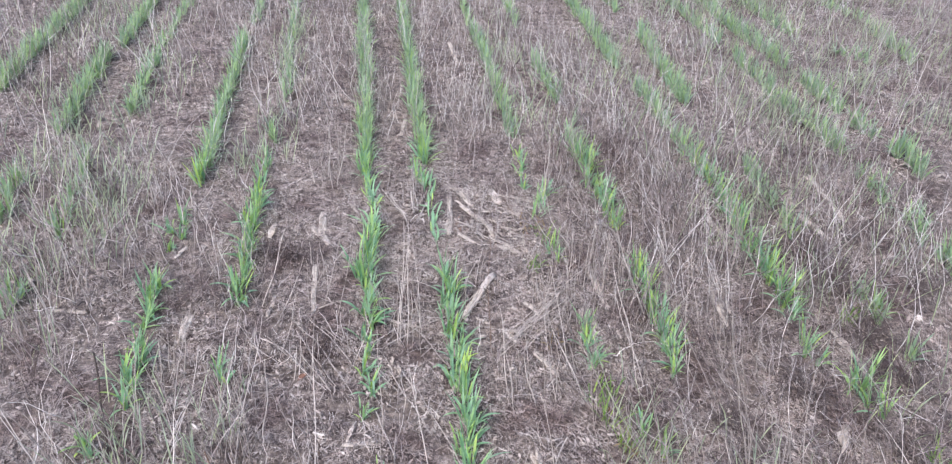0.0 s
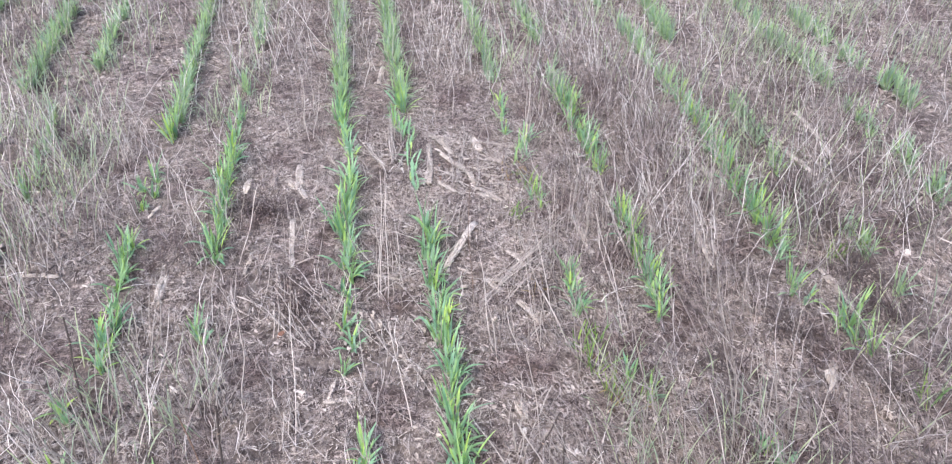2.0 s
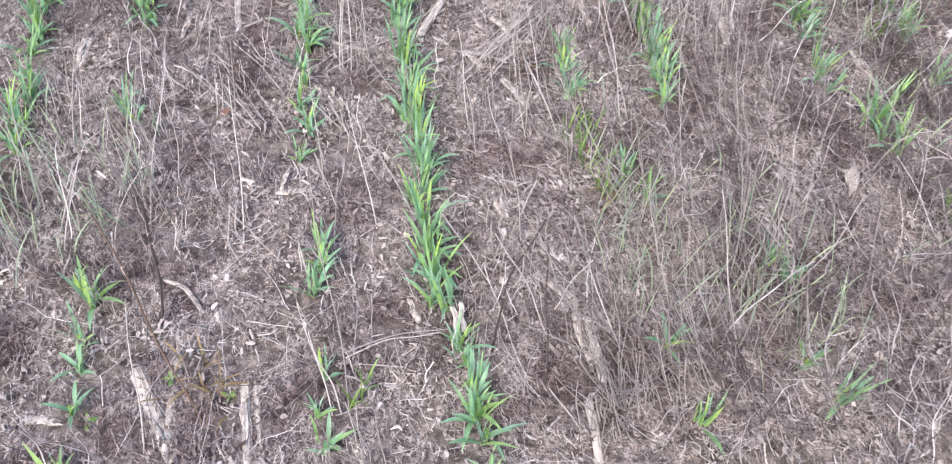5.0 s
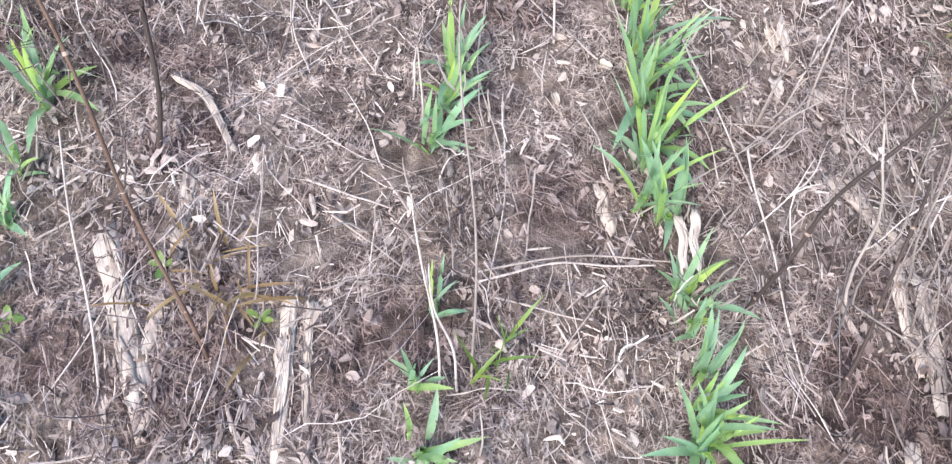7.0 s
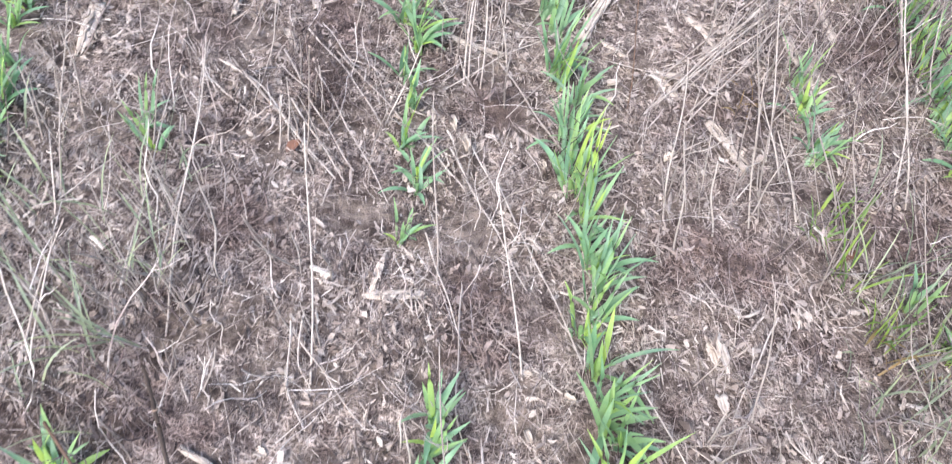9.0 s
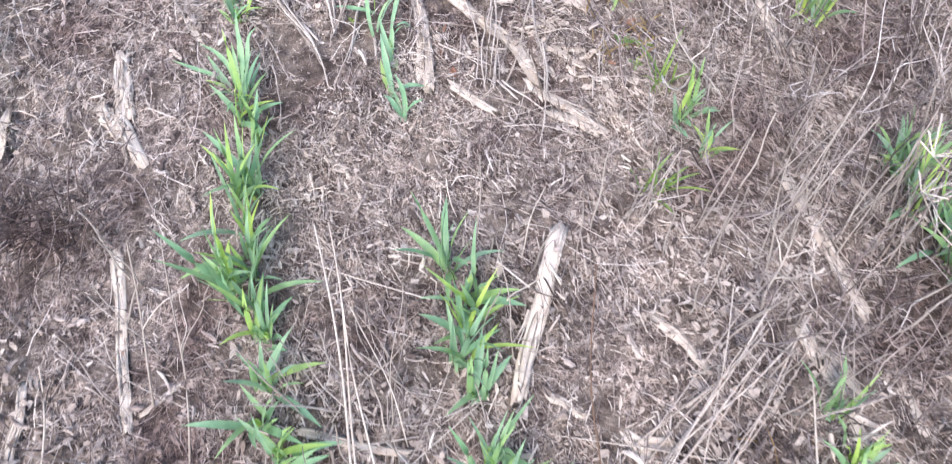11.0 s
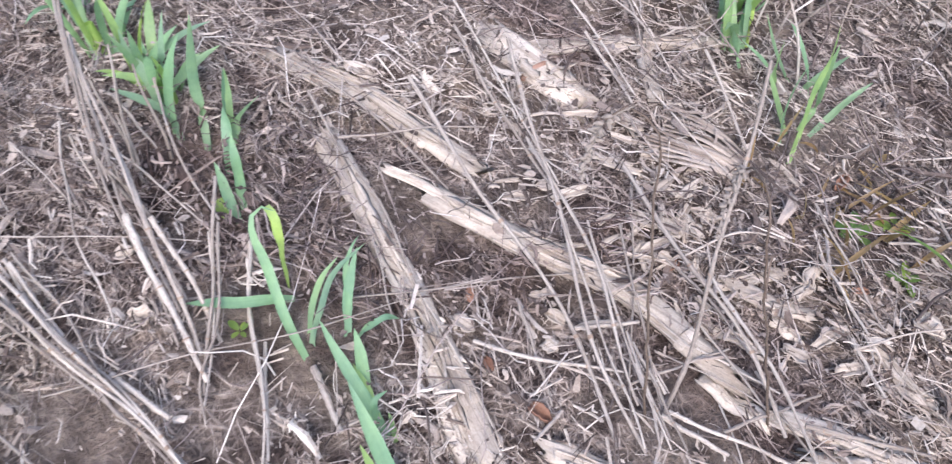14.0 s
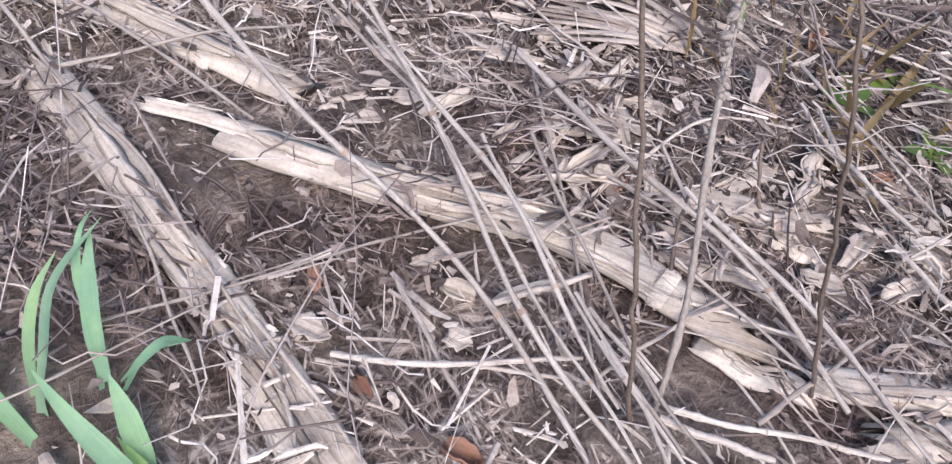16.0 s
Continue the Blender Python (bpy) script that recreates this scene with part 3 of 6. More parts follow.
strew("chopped straw residue covering the field between the rows",
      (-1.75, -0.75, -0.8, 2.5, 6500, 0.010, 0.07, 0.0012, 0.0046, 0.018, 4, False),
      (1.15, 2.8, -0.8, 2.5, 6500, 0.010, 0.07, 0.0012, 0.0046, 0.018, 5, False),
      (-0.75, 1.15, 0.75, 2.5, 8000, 0.009, 0.07, 0.0010, 0.0042, 0.018, 6, False),
      (-3.0, 4.0, 2.5, 4.5, 300, 0.02, 0.09, 0.002, 0.007, 0.015, 7, False),
      (-3.0, -1.75, -2.6, 2.5, 300, 0.02, 0.09, 0.002, 0.007, 0.015, 11, False),
      (2.8, 4.0, -2.6, 2.5, 300, 0.02, 0.09, 0.002, 0.007, 0.015, 12, False),
      (-1.75, 2.8, -2.6, -1.35, 300, 0.02, 0.09, 0.002, 0.007, 0.015, 13, False))


def scatter(label, *fields):
    h = Heap()
    for f in fields:
        h.add(*flakes(*f))
    tagged(new("leaf_flakes", h.mesh("leaf_flakes", flake_mat, False)), label, "crop residue", kind="stuff")


scatter("brown and beige crumbled flakes of dead leaves on the soil",
        (-0.75, 1.15, -1.35, -0.15, 19000, 0.004, 0.015, 0.12, 0.012, 61),
        (-0.75, 1.15, -0.15, 0.75, 13000, 0.003, 0.011, 0.14, 0.012, 62),
        (-0.05, 0.65, -0.15, 0.45, 48000, 0.0015, 0.0055, 0.16, 0.010, 64))
scatter("coarse flakes of crop residue between the far rows",
        (-1.75, -0.75, -0.8, 2.5, 3600, 0.006, 0.026, 0.14, 0.016, 65),
        (1.15, 2.8, -0.8, 2.5, 3600, 0.006, 0.026, 0.14, 0.016, 66),
        (-0.75, 1.15, 0.75, 2.5, 5500, 0.006, 0.024, 0.14, 0.016, 67))


# ---- standing dry weeds, uncounted ----
def weed_field():
    r = random.Random(77)

    def weed(h, x, y, tall, lean_x, twigs):
        lx, ly = radians(r.gauss(lean_x, 15)), radians(r.gauss(0, 17))
        z = float(gz(x, y)) - 0.004
        top = (x + tall * math.sin(lx), y + tall * math.sin(ly), z + tall * math.cos(lx) * math.cos(ly))
        p = curve_points((x, y, z), top, 0.0, 0.035, 7, r)
        rad = r.uniform(0.0006, 0.0013)
        h.add(*tube(p, rad, rad * 0.45, 3))
        for _ in range(r.randrange(0, twigs)):
            t = r.uniform(0.25, 0.9)
            k = int(t * 6)
            b = p[k] + (p[k + 1] - p[k]) * (t * 6 - k)
            az2, l2 = r.uniform(0, 6.28), tall * r.uniform(0.12, 0.45)
            e = b + l2 * np.array([math.cos(az2) * 0.7, math.sin(az2) * 0.7, r.uniform(0.1, 0.9)])
            h.add(*tube(curve_points(b, e, 0, 0.04, 4, r), rad * 0.55, rad * 0.25, 3))

    def patch(h, x0, x1, y0, y1, n, lo, hi, lean_x=0.0, twigs=4):
        while n > 0:
            cx, cy, k = r.uniform(x0, x1), r.uniform(y0, y1), r.randrange(2, 8)
            for _ in range(k):
                weed(h, r.gauss(cx, 0.035), r.gauss(cy, 0.045), r.uniform(lo, hi), lean_x, twigs)
            n -= k

    pale = Heap()
    patch(pale, -1.8, -0.35, -1.2, 2.5, 1150, 0.08, 0.34)
    patch(pale, 0.95, 2.8, -0.6, 2.5, 1050, 0.08, 0.34)
    patch(pale, -0.35, 0.75, 0.65, 2.5, 900, 0.06, 0.28)
    patch(pale, -2.6, 3.6, 2.5, 4.0, 200, 0.1, 0.34)
    patch(pale, 0.60, 0.95, -0.4, 0.6, 260, 0.05, 0.17)
    patch(pale, -0.7, -0.2, -1.5, 0.6, 230, 0.04, 0.18)
    patch(pale, -0.2, 0.62, -1.4, -0.3, 250, 0.03, 0.11)
    patch(pale, 0.2, 0.9, 0.42, 0.8, 110, 0.05, 0.2)
    patch(pale, 0.55, 1.3, -0.9, 0.1, 150, 0.06, 0.2, -20)
    patch(pale, 0.50, 1.15, -1.25, -0.72, 160, 0.08, 0.22, -22)
    patch(pale, 0.70, 0.95, -0.5, 1.5, 300, 0.10, 0.30, -6)
    patch(pale, 1.08, 1.42, -0.4, 1.6, 190, 0.10, 0.30, -4)
    patch(pale, 0.28, 0.44, 0.5, 1.9, 90, 0.06, 0.20, 0)
    tagged(new("dry_weeds", pale.mesh("dry_weeds", drystem_many)), "thin dry beige weed stems standing among the rows", "dry weeds", kind="stuff")
    brown = Heap()
    patch(brown, 0.34, 1.15, -1.3, -0.45, 560, 0.03, 0.13, -32, 8)
    patch(brown, 0.75, 1.55, -0.8, 0.4, 680, 0.04, 0.17, -12, 7)
    patch(brown, 0.50, 1.10, -1.25, -0.75, 320, 0.06, 0.18, -20, 7)
    patch(brown, 1.30, 2.80, -0.2, 2.4, 650, 0.06, 0.22, 0, 5)
    patch(brown, -1.70, -0.60, -0.9, 2.3, 480, 0.05, 0.20, 0, 5)
    patch(brown, -0.45, 0.95, 0.5, 2.4, 380, 0.04, 0.16, 0, 5)
    patch(brown, 0.45, 0.75, -0.6, 0.0, 110, 0.08, 0.18, -4, 4)
    patch(brown, 0.52, 0.85, 0.0, 0.45, 90, 0.06, 0.15, -4, 4)
    patch(brown, -0.6, -0.15, -1.2, -0.1, 120, 0.03, 0.11, 0, 7)
    patch(brown, 0.50, 0.85, -0.1, 0.5, 170, 0.03, 0.10, -4, 8)
    patch(brown, -0.65, -0.15, -0.2, 0.45, 130, 0.03, 0.10, 0, 8)
    patch(brown, 0.45, 0.80, -0.5, 0.0, 110, 0.03, 0.09, -6, 8)
    tagged(new("brown_weeds", brown.mesh("brown_weeds", brownstem_many)), "tangled grey-brown dead weed stems between the rows", "dry weeds", kind="stuff")


weed_field()


def loose_stems(x0, x1, y0, y1, n, seed, longest=0.14, crook=0.05):
    """Thin crooked weed stems that lie or lean over the litter."""
    r = random.Random(seed)
    h = Heap()
    for _ in range(n):
        x, y, a, l = r.uniform(x0, x1), r.uniform(y0, y1), r.uniform(0, 6.28), r.uniform(0.2, 1.0) * longest
        rise = abs(r.gauss(0, 0.28))
        if seed < 53 and -0.1 < x < 0.6 and -0.15 < y < 0.4 and r.random() < 0.75:
            continue
        z = float(gz(x, y)) + r.uniform(0.002, 0.012)
        e = (x + l * math.cos(a), y + l * math.sin(a), z + min(l * rise, 0.06))
        h.add(*tube(curve_points((x, y, z), e, 0.0, crook, 6, r), r.uniform(0.0003, 0.0006), 0.0002, 3))
    tagged(new("loose_weed_stems", h.mesh("loose_weed_stems", drystem_many if seed % 2 else brownstem_many)),
           "thin crooked dry weed stems lying over the straw litter", "dry weeds", kind="stuff")


loose_stems(-0.6, 1.0, -1.3, 0.6, 900, 51)
loose_stems(-0.6, 1.0, -1.3, 0.6, 1300, 52)
loose_stems(-0.05, 0.65, -0.15, 0.42, 300, 53, 0.04, 0.10)
loose_stems(-0.05, 0.65, -0.15, 0.42, 300, 54, 0.04, 0.10)
loose_stems(-0.55, 0.75, -1.25, -0.1, 1300, 56, 0.08, 0.09)
loose_stems(0.195, 0.228, 0.12, 0.26, 70, 58, 0.05, 0.12)


def weed_grass(*fields):
    """Pale weed grass that has come up between the far rows."""
    r = random.Random(31)
    h = Heap()
    for x0, x1, y0, y1, n in fields:
        while n > 0:
            cx, cy = r.uniform(x0, x1), r.uniform(y0, y1)
            for _ in range(r.randrange(6, 16)):
                x, y = r.gauss(cx, 0.03), r.gauss(cy, 0.06)
                p = leaf_points(r.uniform(0.05, 0.14), r.uniform(4, 35), r.uniform(0, 6.28), r.uniform(5, 60), (x, y, float(gz(x, y))), 6)
                h.add(*blade(p, r.uniform(0.0014, 0.0032), 0.3, r.uniform(0, 3)))
                n -= 1
    tagged(new("weed_grass", h.mesh("weed_grass", palegrass)), "sparse pale grey-green weed grass between the rows", "grass", kind="stuff")


weed_grass((1.3, 2.7, 0.3, 2.3, 1900), (0.85, 1.5, -0.5, 1.6, 700), (-1.6, -0.6, -0.1, 2.3, 1000), (-0.95, -0.6, -0.6, 0.6, 300), (-0.36, -0.22, 0.3, 2.2, 220), (0.44, 0.74, 0.4, 1.9, 200),
           (-0.50, -0.40, -0.82, -0.60, 60), (-0.31, -0.26, -0.90, -0.55, 40), (0.44, 0.53, -1.12, -0.70, 90), (0.58, 0.72, -1.12, -0.85, 100), (0.90, 1.10, -1.0, -0.65, 110))


# ---- single dry things ----
def along(points):
    """The thing's origin, its turn about z, and the points in its own frame, x running along it."""
    p = np.array(points, float)
    p[:, 2] += gz(p[:, 0], p[:, 1])
    o = p[0].copy()
    az = math.atan2(p[-1, 1] - o[1], p[-1, 0] - o[0])
    c, s = math.cos(-az), math.sin(-az)
    q = p - o
    return o, az, np.stack([q[:, 0] * c - q[:, 1] * s, q[:, 0] * s + q[:, 1] * c, q[:, 2]], -1)


def smooth_path(p, n):
    """n points on a smooth curve through p."""
    p = np.asarray(p, float)
    if len(p) == 2:
        return p[0] + (p[1] - p[0]) * np.linspace(0, 1, n)[:, None]
    d = np.concatenate([[0], np.cumsum(np.linalg.norm(np.diff(p, axis=0), axis=1))])
    m = np.gradient(p, d, axis=0)
    out = []
    for t in np.linspace(0, d[-1], n):
        k = min(np.searchsorted(d, t, side="right") - 1, len(p) - 2)
        h = d[k + 1] - d[k]
        u = (t - d[k]) / h
        out.append((2 * u ** 3 - 3 * u ** 2 + 1) * p[k] + (u ** 3 - 2 * u ** 2 + u) * h * m[k] + (3 * u ** 2 - 2 * u ** 3) * p[k + 1] + (u ** 3 - u ** 2) * h * m[k + 1])
    return np.array(out)


corn_rng = random.Random(9)


def corn_stalk(points, width, nodes, label, pale=False, joint=None):
    """A fallen, weathered stalk: fluted rind with ragged ends, swollen nodes and loose fibres."""
    o, az, q = along(points)
    o[2] -= 0.0035
    r = corn_rng
    mat = huskmat if pale else cornmat
    e = thing("corn_stalk", o, label, "corn stalk", "fallen corn stalks")
    e.rotation_euler = (0, 0, az)
    sides = 18
    c = smooth_path(q, 8)
    L = np.linalg.norm(np.diff(c, axis=0), axis=1).sum()
    n = int(min(44, max(20, L / 0.004)))
    c = smooth_path(q, n)
    along_t = np.linspace(0, 1, n)
    c[:, 1] += 0.0012 * np.sin(along_t * r.uniform(4, 9) + r.uniform(0, 6))
    v, f = tube(c, width * 0.5, width * 0.5 * r.uniform(0.8, 0.95), sides, 0.40)
    v = v.reshape(n, sides, 3)
    ang = np.linspace(0, 2 * np.pi, sides, endpoint=False)
    cracks = [(r.uniform(0.3, 2.8), r.uniform(3, 8), r.uniform(0, 6), r.uniform(0.2, 0.5)) for _ in range(3)]
    dents = [(r.randrange(1, 4), r.uniform(5, 40) * L / 0.2, r.uniform(0, 6)) for _ in range(5)]
    for i in range(n):
        t = along_t[i]
        flute = np.ones(sides)
        for k, w, ph in dents:
            flute += 0.045 * np.cos(k * ang + ph + 0.8 * math.sin(w * t)) * math.sin(w * t + ph)
        for at, w, ph, deep in cracks:
            flute -= deep * np.exp(-((ang - at - 0.25 * math.sin(w * t + ph)) / 0.16) ** 2) * max(0.0, math.sin(w * t + ph)) ** 0.5
        flute += np.array([r.gauss(0, 0.012) for _ in range(sides)])
        v[i] = c[i] + (v[i] - c[i]) * flute[:, None]
    for i, s in ((0, -1), (n - 1, 1)):
        v[i, :, 0] += s * np.array([r.uniform(-0.2, 1.1) for _ in range(sides)]) * width
        v[i] = c[i] + (v[i] - c[i]) * 0.92
    faces = f.tolist() + [list(range(sides))[::-1], list(range((n - 1) * sides, n * sides))]
    me = bpy.data.meshes.new("stalk")
    me.from_pydata(v.reshape(-1, 3), [], faces)
    me.shade_smooth()
    me.materials.append(mat)
    part("stalk", me, e)
    for k in range(nodes):
        t = (k + r.uniform(0.35, 0.65)) / nodes
        i = min(n - 3, max(1, int(t * n)))
        ring = np.array([c[i] + (c[i + 1] - c[i]) * u for u in (-0.6, -0.2, 0.2, 0.6)])
        nv, nf = tube(ring, width * 0.505, width * 0.50, sides, 0.42)
        nv = nv.reshape(4, sides, 3)
        for j, g in enumerate((0.93, 1.03, 1.02, 0.92)):
            nv[j] = ring[j] + (nv[j] - ring[j]) * g
        part("node", raw_mesh("node", nv.reshape(-1, 3), nf, joint or (brownnode if r.random() < 0.35 else mat)), e, "swollen joint of the stalk")
    for k in range(4 if L > 0.06 else 2):
        a = r.uniform(0.0, 0.7)
        b = min(1.0, a + r.uniform(0.15, 0.5))
        m = 12
        seg = np.stack([np.interp(np.linspace(a, b, m), along_t, c[:, d]) for d in range(3)], -1)
        off, wide = width * r.uniform(-0.34, 0.34), width * r.uniform(0.10, 0.24)
        rise = width * 0.2 * math.sqrt(max(0.1, 1 - (off / width / 0.52) ** 2)) + 0.0006
        rv = []
        for j in range(m):
            u = j / (m - 1)
            lift = rise + width * 0.16 * max(0.0, abs(u - 0.5) - 0.3) * r.uniform(0.2, 2.4)
            half = wide * (0.25 + 0.75 * min(1.0, 5 * min(u, 1 - u))) * r.uniform(0.8, 1.15)
            for w, h in ((-1, -0.0006), (0, 0.0003), (1, -0.0006), (0, -0.0009)):
                rv.append(seg[j] + (0, off + w * half, lift + h))
        i4 = np.arange(m * 4).reshape(m, 4)
        rf = np.stack([i4[:-1], np.roll(i4, -1, 1)[:-1], np.roll(i4, -1, 1)[1:], i4[1:]], -1).reshape(-1, 4)
        part("rind_strip", raw_mesh("rind_strip", rv, rf, huskmat if r.random() < 0.5 else cornmat), e, "peeling flat rind strip")
    for k in range(6 if L > 0.06 else 3):
        a, b = sorted((r.uniform(0, 0.9), r.uniform(0.2, 1.05)))
        ia, ib = int(a * (n - 1)), max(int(a * (n - 1)) + 4, min(n - 1, int(b * (n - 1))))
        ib = min(ib, n - 1)
        ia = min(ia, ib - 3)
        seg = c[ia:ib + 1].copy()
        u = np.linspace(0, 1, len(seg))
        off = width * r.uniform(-0.6, 0.6)
        seg[:, 1] += off + width * r.uniform(-0.5, 0.5) * u ** 2
        seg[:, 2] += width * 0.23 * math.sqrt(max(0.05, 1 - (off / width / 0.56) ** 2 if abs(off) < 0.56 * width else 0.05)) + width * r.uniform(-0.02, 0.35) * u ** 3
        part("fibre", raw_mesh("fibre", *tube(seg, width * r.uniform(0.04, 0.09), width * 0.03, 5, 0.5), mat), e, "loose fibre strip")
    return e


def straw(points, radius, mat=None):
    """A long dry straw with joints, lying or leaning."""
    o, az, q = along(points)
    n = 30
    c = smooth_path(q, n)
    L = np.linalg.norm(c[-1] - c[0])
    w = np.linspace(0, 1, n)
    for ax in (1, 2):
        c[:, ax] += 0.006 * L * np.sin(w * corn_rng.uniform(5, 14) + corn_rng.uniform(0, 6))
    radius *= 0.8
    v, f = tube(c, radius, radius * 0.7, 7)
    v = v.reshape(n, 7, 3)
    for i in range(n):
        g = 1 + corn_rng.gauss(0, 0.06) + (0.3 if i % 9 == 4 else 0)
        v[i] = c[i] + (v[i] - c[i]) * (g * np.array([corn_rng.uniform(0.86, 1.14) for _ in range(7)]))[:, None]
    tone = mat or strawmat
    me = raw_mesh("dry_straw", v.reshape(-1, 3), f, tone)
    ob = new("dry_straw", me)
    ob.location, ob.rotation_euler = o, (0, 0, az)
    if radius > 0.0007 and L > 0.05:
        for i in range(4, n - 2, 9):
            a, b = c[i] - (c[i + 1] - c[i]) * 0.12, c[i] + (c[i + 1] - c[i]) * 0.12
            jv, jf = tube([a, c[i], b], radius * 1.22, radius * 1.12, 7)
            part("joint", raw_mesh("joint", jv, jf, brownnode), ob, "brown swollen joint")
    if mat is None:
        tagged(ob, "long thin beige dry straw lying over crop residue", "straw", "long dry straws")
    elif mat is greystem:
        tagged(ob, "thin grey dry weed stem standing among residue", "weed stem", "dead weed stems")
    elif mat is brownstem:
        tagged(ob, "thin brown dead weed stem standing in residue", "weed stem", "dead weed stems")
    elif mat is redstem:
        tagged(ob, "rusty red-brown dead weed stem leaning over the soil", "weed stem", "dead weed stems")
    else:
        tagged(ob, "dark brown dead weed stem leaning over the residue", "weed stem", "dead weed stems")
    return ob


def weed_stem(base, top, radius, branches, mat=None):
    """A standing dry stem, some with side branches that end in small seed heads."""
    r = corn_rng
    b = np.array(base, float)
    b[2] += float(gz(b[0], b[1]))
    p = curve_points((0, 0, 0), np.array(top) - b, 0.0, 0.012, 12, r)
    tone = mat or drystem
    e = thing("dry_weed", b, "thin dry beige weed stem standing in the field" if not branches else "branched dry beige weed standing in the field",
              "dry weed", "standing dry weeds")
    part("stem", raw_mesh("stem", *tube(p, radius, radius * 0.5, 6), tone), e)
    h = np.linalg.norm(p[-1])
    for _ in range(branches):
        k = r.randrange(5, 11)
        az, l2 = r.uniform(0, 6.28), h * r.uniform(0.2, 0.42)
        tip = p[k] + l2 * np.array([0.6 * math.cos(az), 0.6 * math.sin(az), r.uniform(0.4, 0.9)])
        br = part("branch", raw_mesh("branch", *tube(curve_points(p[k], tip, 0, 0.03, 7, r), radius * 0.55, radius * 0.3, 5), tone), e)
        if branches > 3:
            head = Heap()
            for _ in range(6):
                a2 = r.uniform(0, 6.28)
                d = np.array([math.cos(a2), math.sin(a2), r.uniform(0.3, 1.2)]) * l2 * r.uniform(0.1, 0.25)
                head.add(*tube([tip, tip + d * 0.5, tip + d], radius * 0.3, radius * 0.45, 4))
            part("seed_head", head.mesh("seed_head", tone), br)


def nodding_weed(stem, head, radius, mat):
    """A dead weed whose tip arches over into a hanging spike of dry seed husks."""
    r = corn_rng
    o = np.array(stem[0], float)
    e = thing("seed_head_weed", o, "dead brown weed with a nodding spike of dry seed husks", "weed", "dead weed stems")
    c = smooth_path(np.array(stem + head[:1]) - o, 26)
    c[1:, :2] += np.array([[r.gauss(0, 0.0004), r.gauss(0, 0.0004)] for _ in range(25)])
    part("stem", raw_mesh("stem", *tube(c, radius, radius * 0.55, 7), mat), e)
    axis = smooth_path(np.array(stem[-1:] + head) - o, 18)
    spike = Heap()
    spike.add(*tube(axis, radius * 0.55, radius * 0.25, 5))
    for k in range(3, 18):
        for _ in range(3):
            a = r.uniform(0, 6.28)
            d = np.array([math.cos(a), math.sin(a), r.uniform(-0.9, 0.2)])
            d /= np.linalg.norm(d)
            l = r.uniform(0.0022, 0.0042) * (1.1 - 0.03 * k)
            v, f = tube([axis[k], axis[k] + d * l * 0.35, axis[k] + d * l * 0.7, axis[k] + d * l], 0.0004, 0.0002, 5)
            v = v.reshape(4, 5, 3)
            for j, g in enumerate((1.0, 2.6, 2.9, 0.8)):
                mid = v[j].mean(axis=0)
                v[j] = mid + (v[j] - mid) * g
            spike.add(v.reshape(-1, 3), f)
    part("seed_head", spike.mesh("seed_head", greystem), e, "grey-brown hanging spike of seed husks")


def husk_scrap(x, y, length, width, turn, curl, dead=False):
    """A curled scrap of husk or leaf."""
    r = corn_rng
    n, m = 7, 5
    u, w = np.meshgrid(np.linspace(0, 1, n), np.linspace(-0.5, 0.5, m), indexing="ij")
    edge = (np.interp(u[:, 0], (0, 0.25, 0.7, 1), (0.5, 0.8, 0.7, 0.15)) * np.array([r.uniform(0.6, 1.1) for _ in range(n)]))[:, None]
    X = length * u + 0.1 * length * np.sin(9 * w + r.uniform(0, 6)) * (u - 0.5)
    Y = width * w * edge * (1 + 0.12 * np.sin(11 * u + r.uniform(0, 6)))
    k = radians(curl)
    Z = 0.002 + width * (1 - np.cos(2.4 * w * k)) + 0.12 * length * np.sin(u * r.uniform(2, 4)) * abs(math.sin(k)) + 0.0006 * np.sin(60 * w)
    i = np.arange(n * m).reshape(n, m)
    f = np.stack([i[:-1, :-1], i[1:, :-1], i[1:, 1:], i[:-1, 1:]], -1).reshape(-1, 4)
    me = raw_mesh("husk_scrap", np.stack([X, Y, Z], -1).reshape(-1, 3), f, deadleaf if dead else huskmat)
    ob = new("dead_leaf" if dead else "husk_scrap", me)
    ob.modifiers.new("thickness", "SOLIDIFY").thickness = 0.0005
    ob.matrix_world = pose(x, y, float(gz(x, y)) + 0.003, r.uniform(-10, 10), r.uniform(-8, 8), turn)
    if dead:
        tagged(ob, "curled red-brown dead leaf lying on the soil", "leaf", "dead leaves")
    else:
        tagged(ob, "curled pale beige corn husk scrap on straw", "husk", "pale husk scraps")


def husk_fan(tip, end, width):
    """A broad husk split into many flat ribbons that spread from one end."""
    o, az, q = along([tip, end])
    r = corn_rng
    e = thing("corn_husk", o, "broad dry corn husk split into flat fibres", "husk")
    e.rotation_euler = (0, 0, az)
    L = np.linalg.norm(q[-1])
    for k in range(17):
        s = (k / 16 - 0.5) + r.uniform(-0.02, 0.02)
        l = L * r.uniform(0.7, 1.1)
        c = smooth_path([(0, s * width * 0.35, 0.007), (l * 0.5, s * width * 0.85, 0.010 + r.uniform(0, 0.003)), (l, s * width * 1.15, 0.005 + r.uniform(0, 0.006))], 9)
        part("ribbon", raw_mesh("ribbon", *tube(c, 0.0016 + 0.0006 * r.random(), 0.0009, 6, 0.35), fanmat), e)


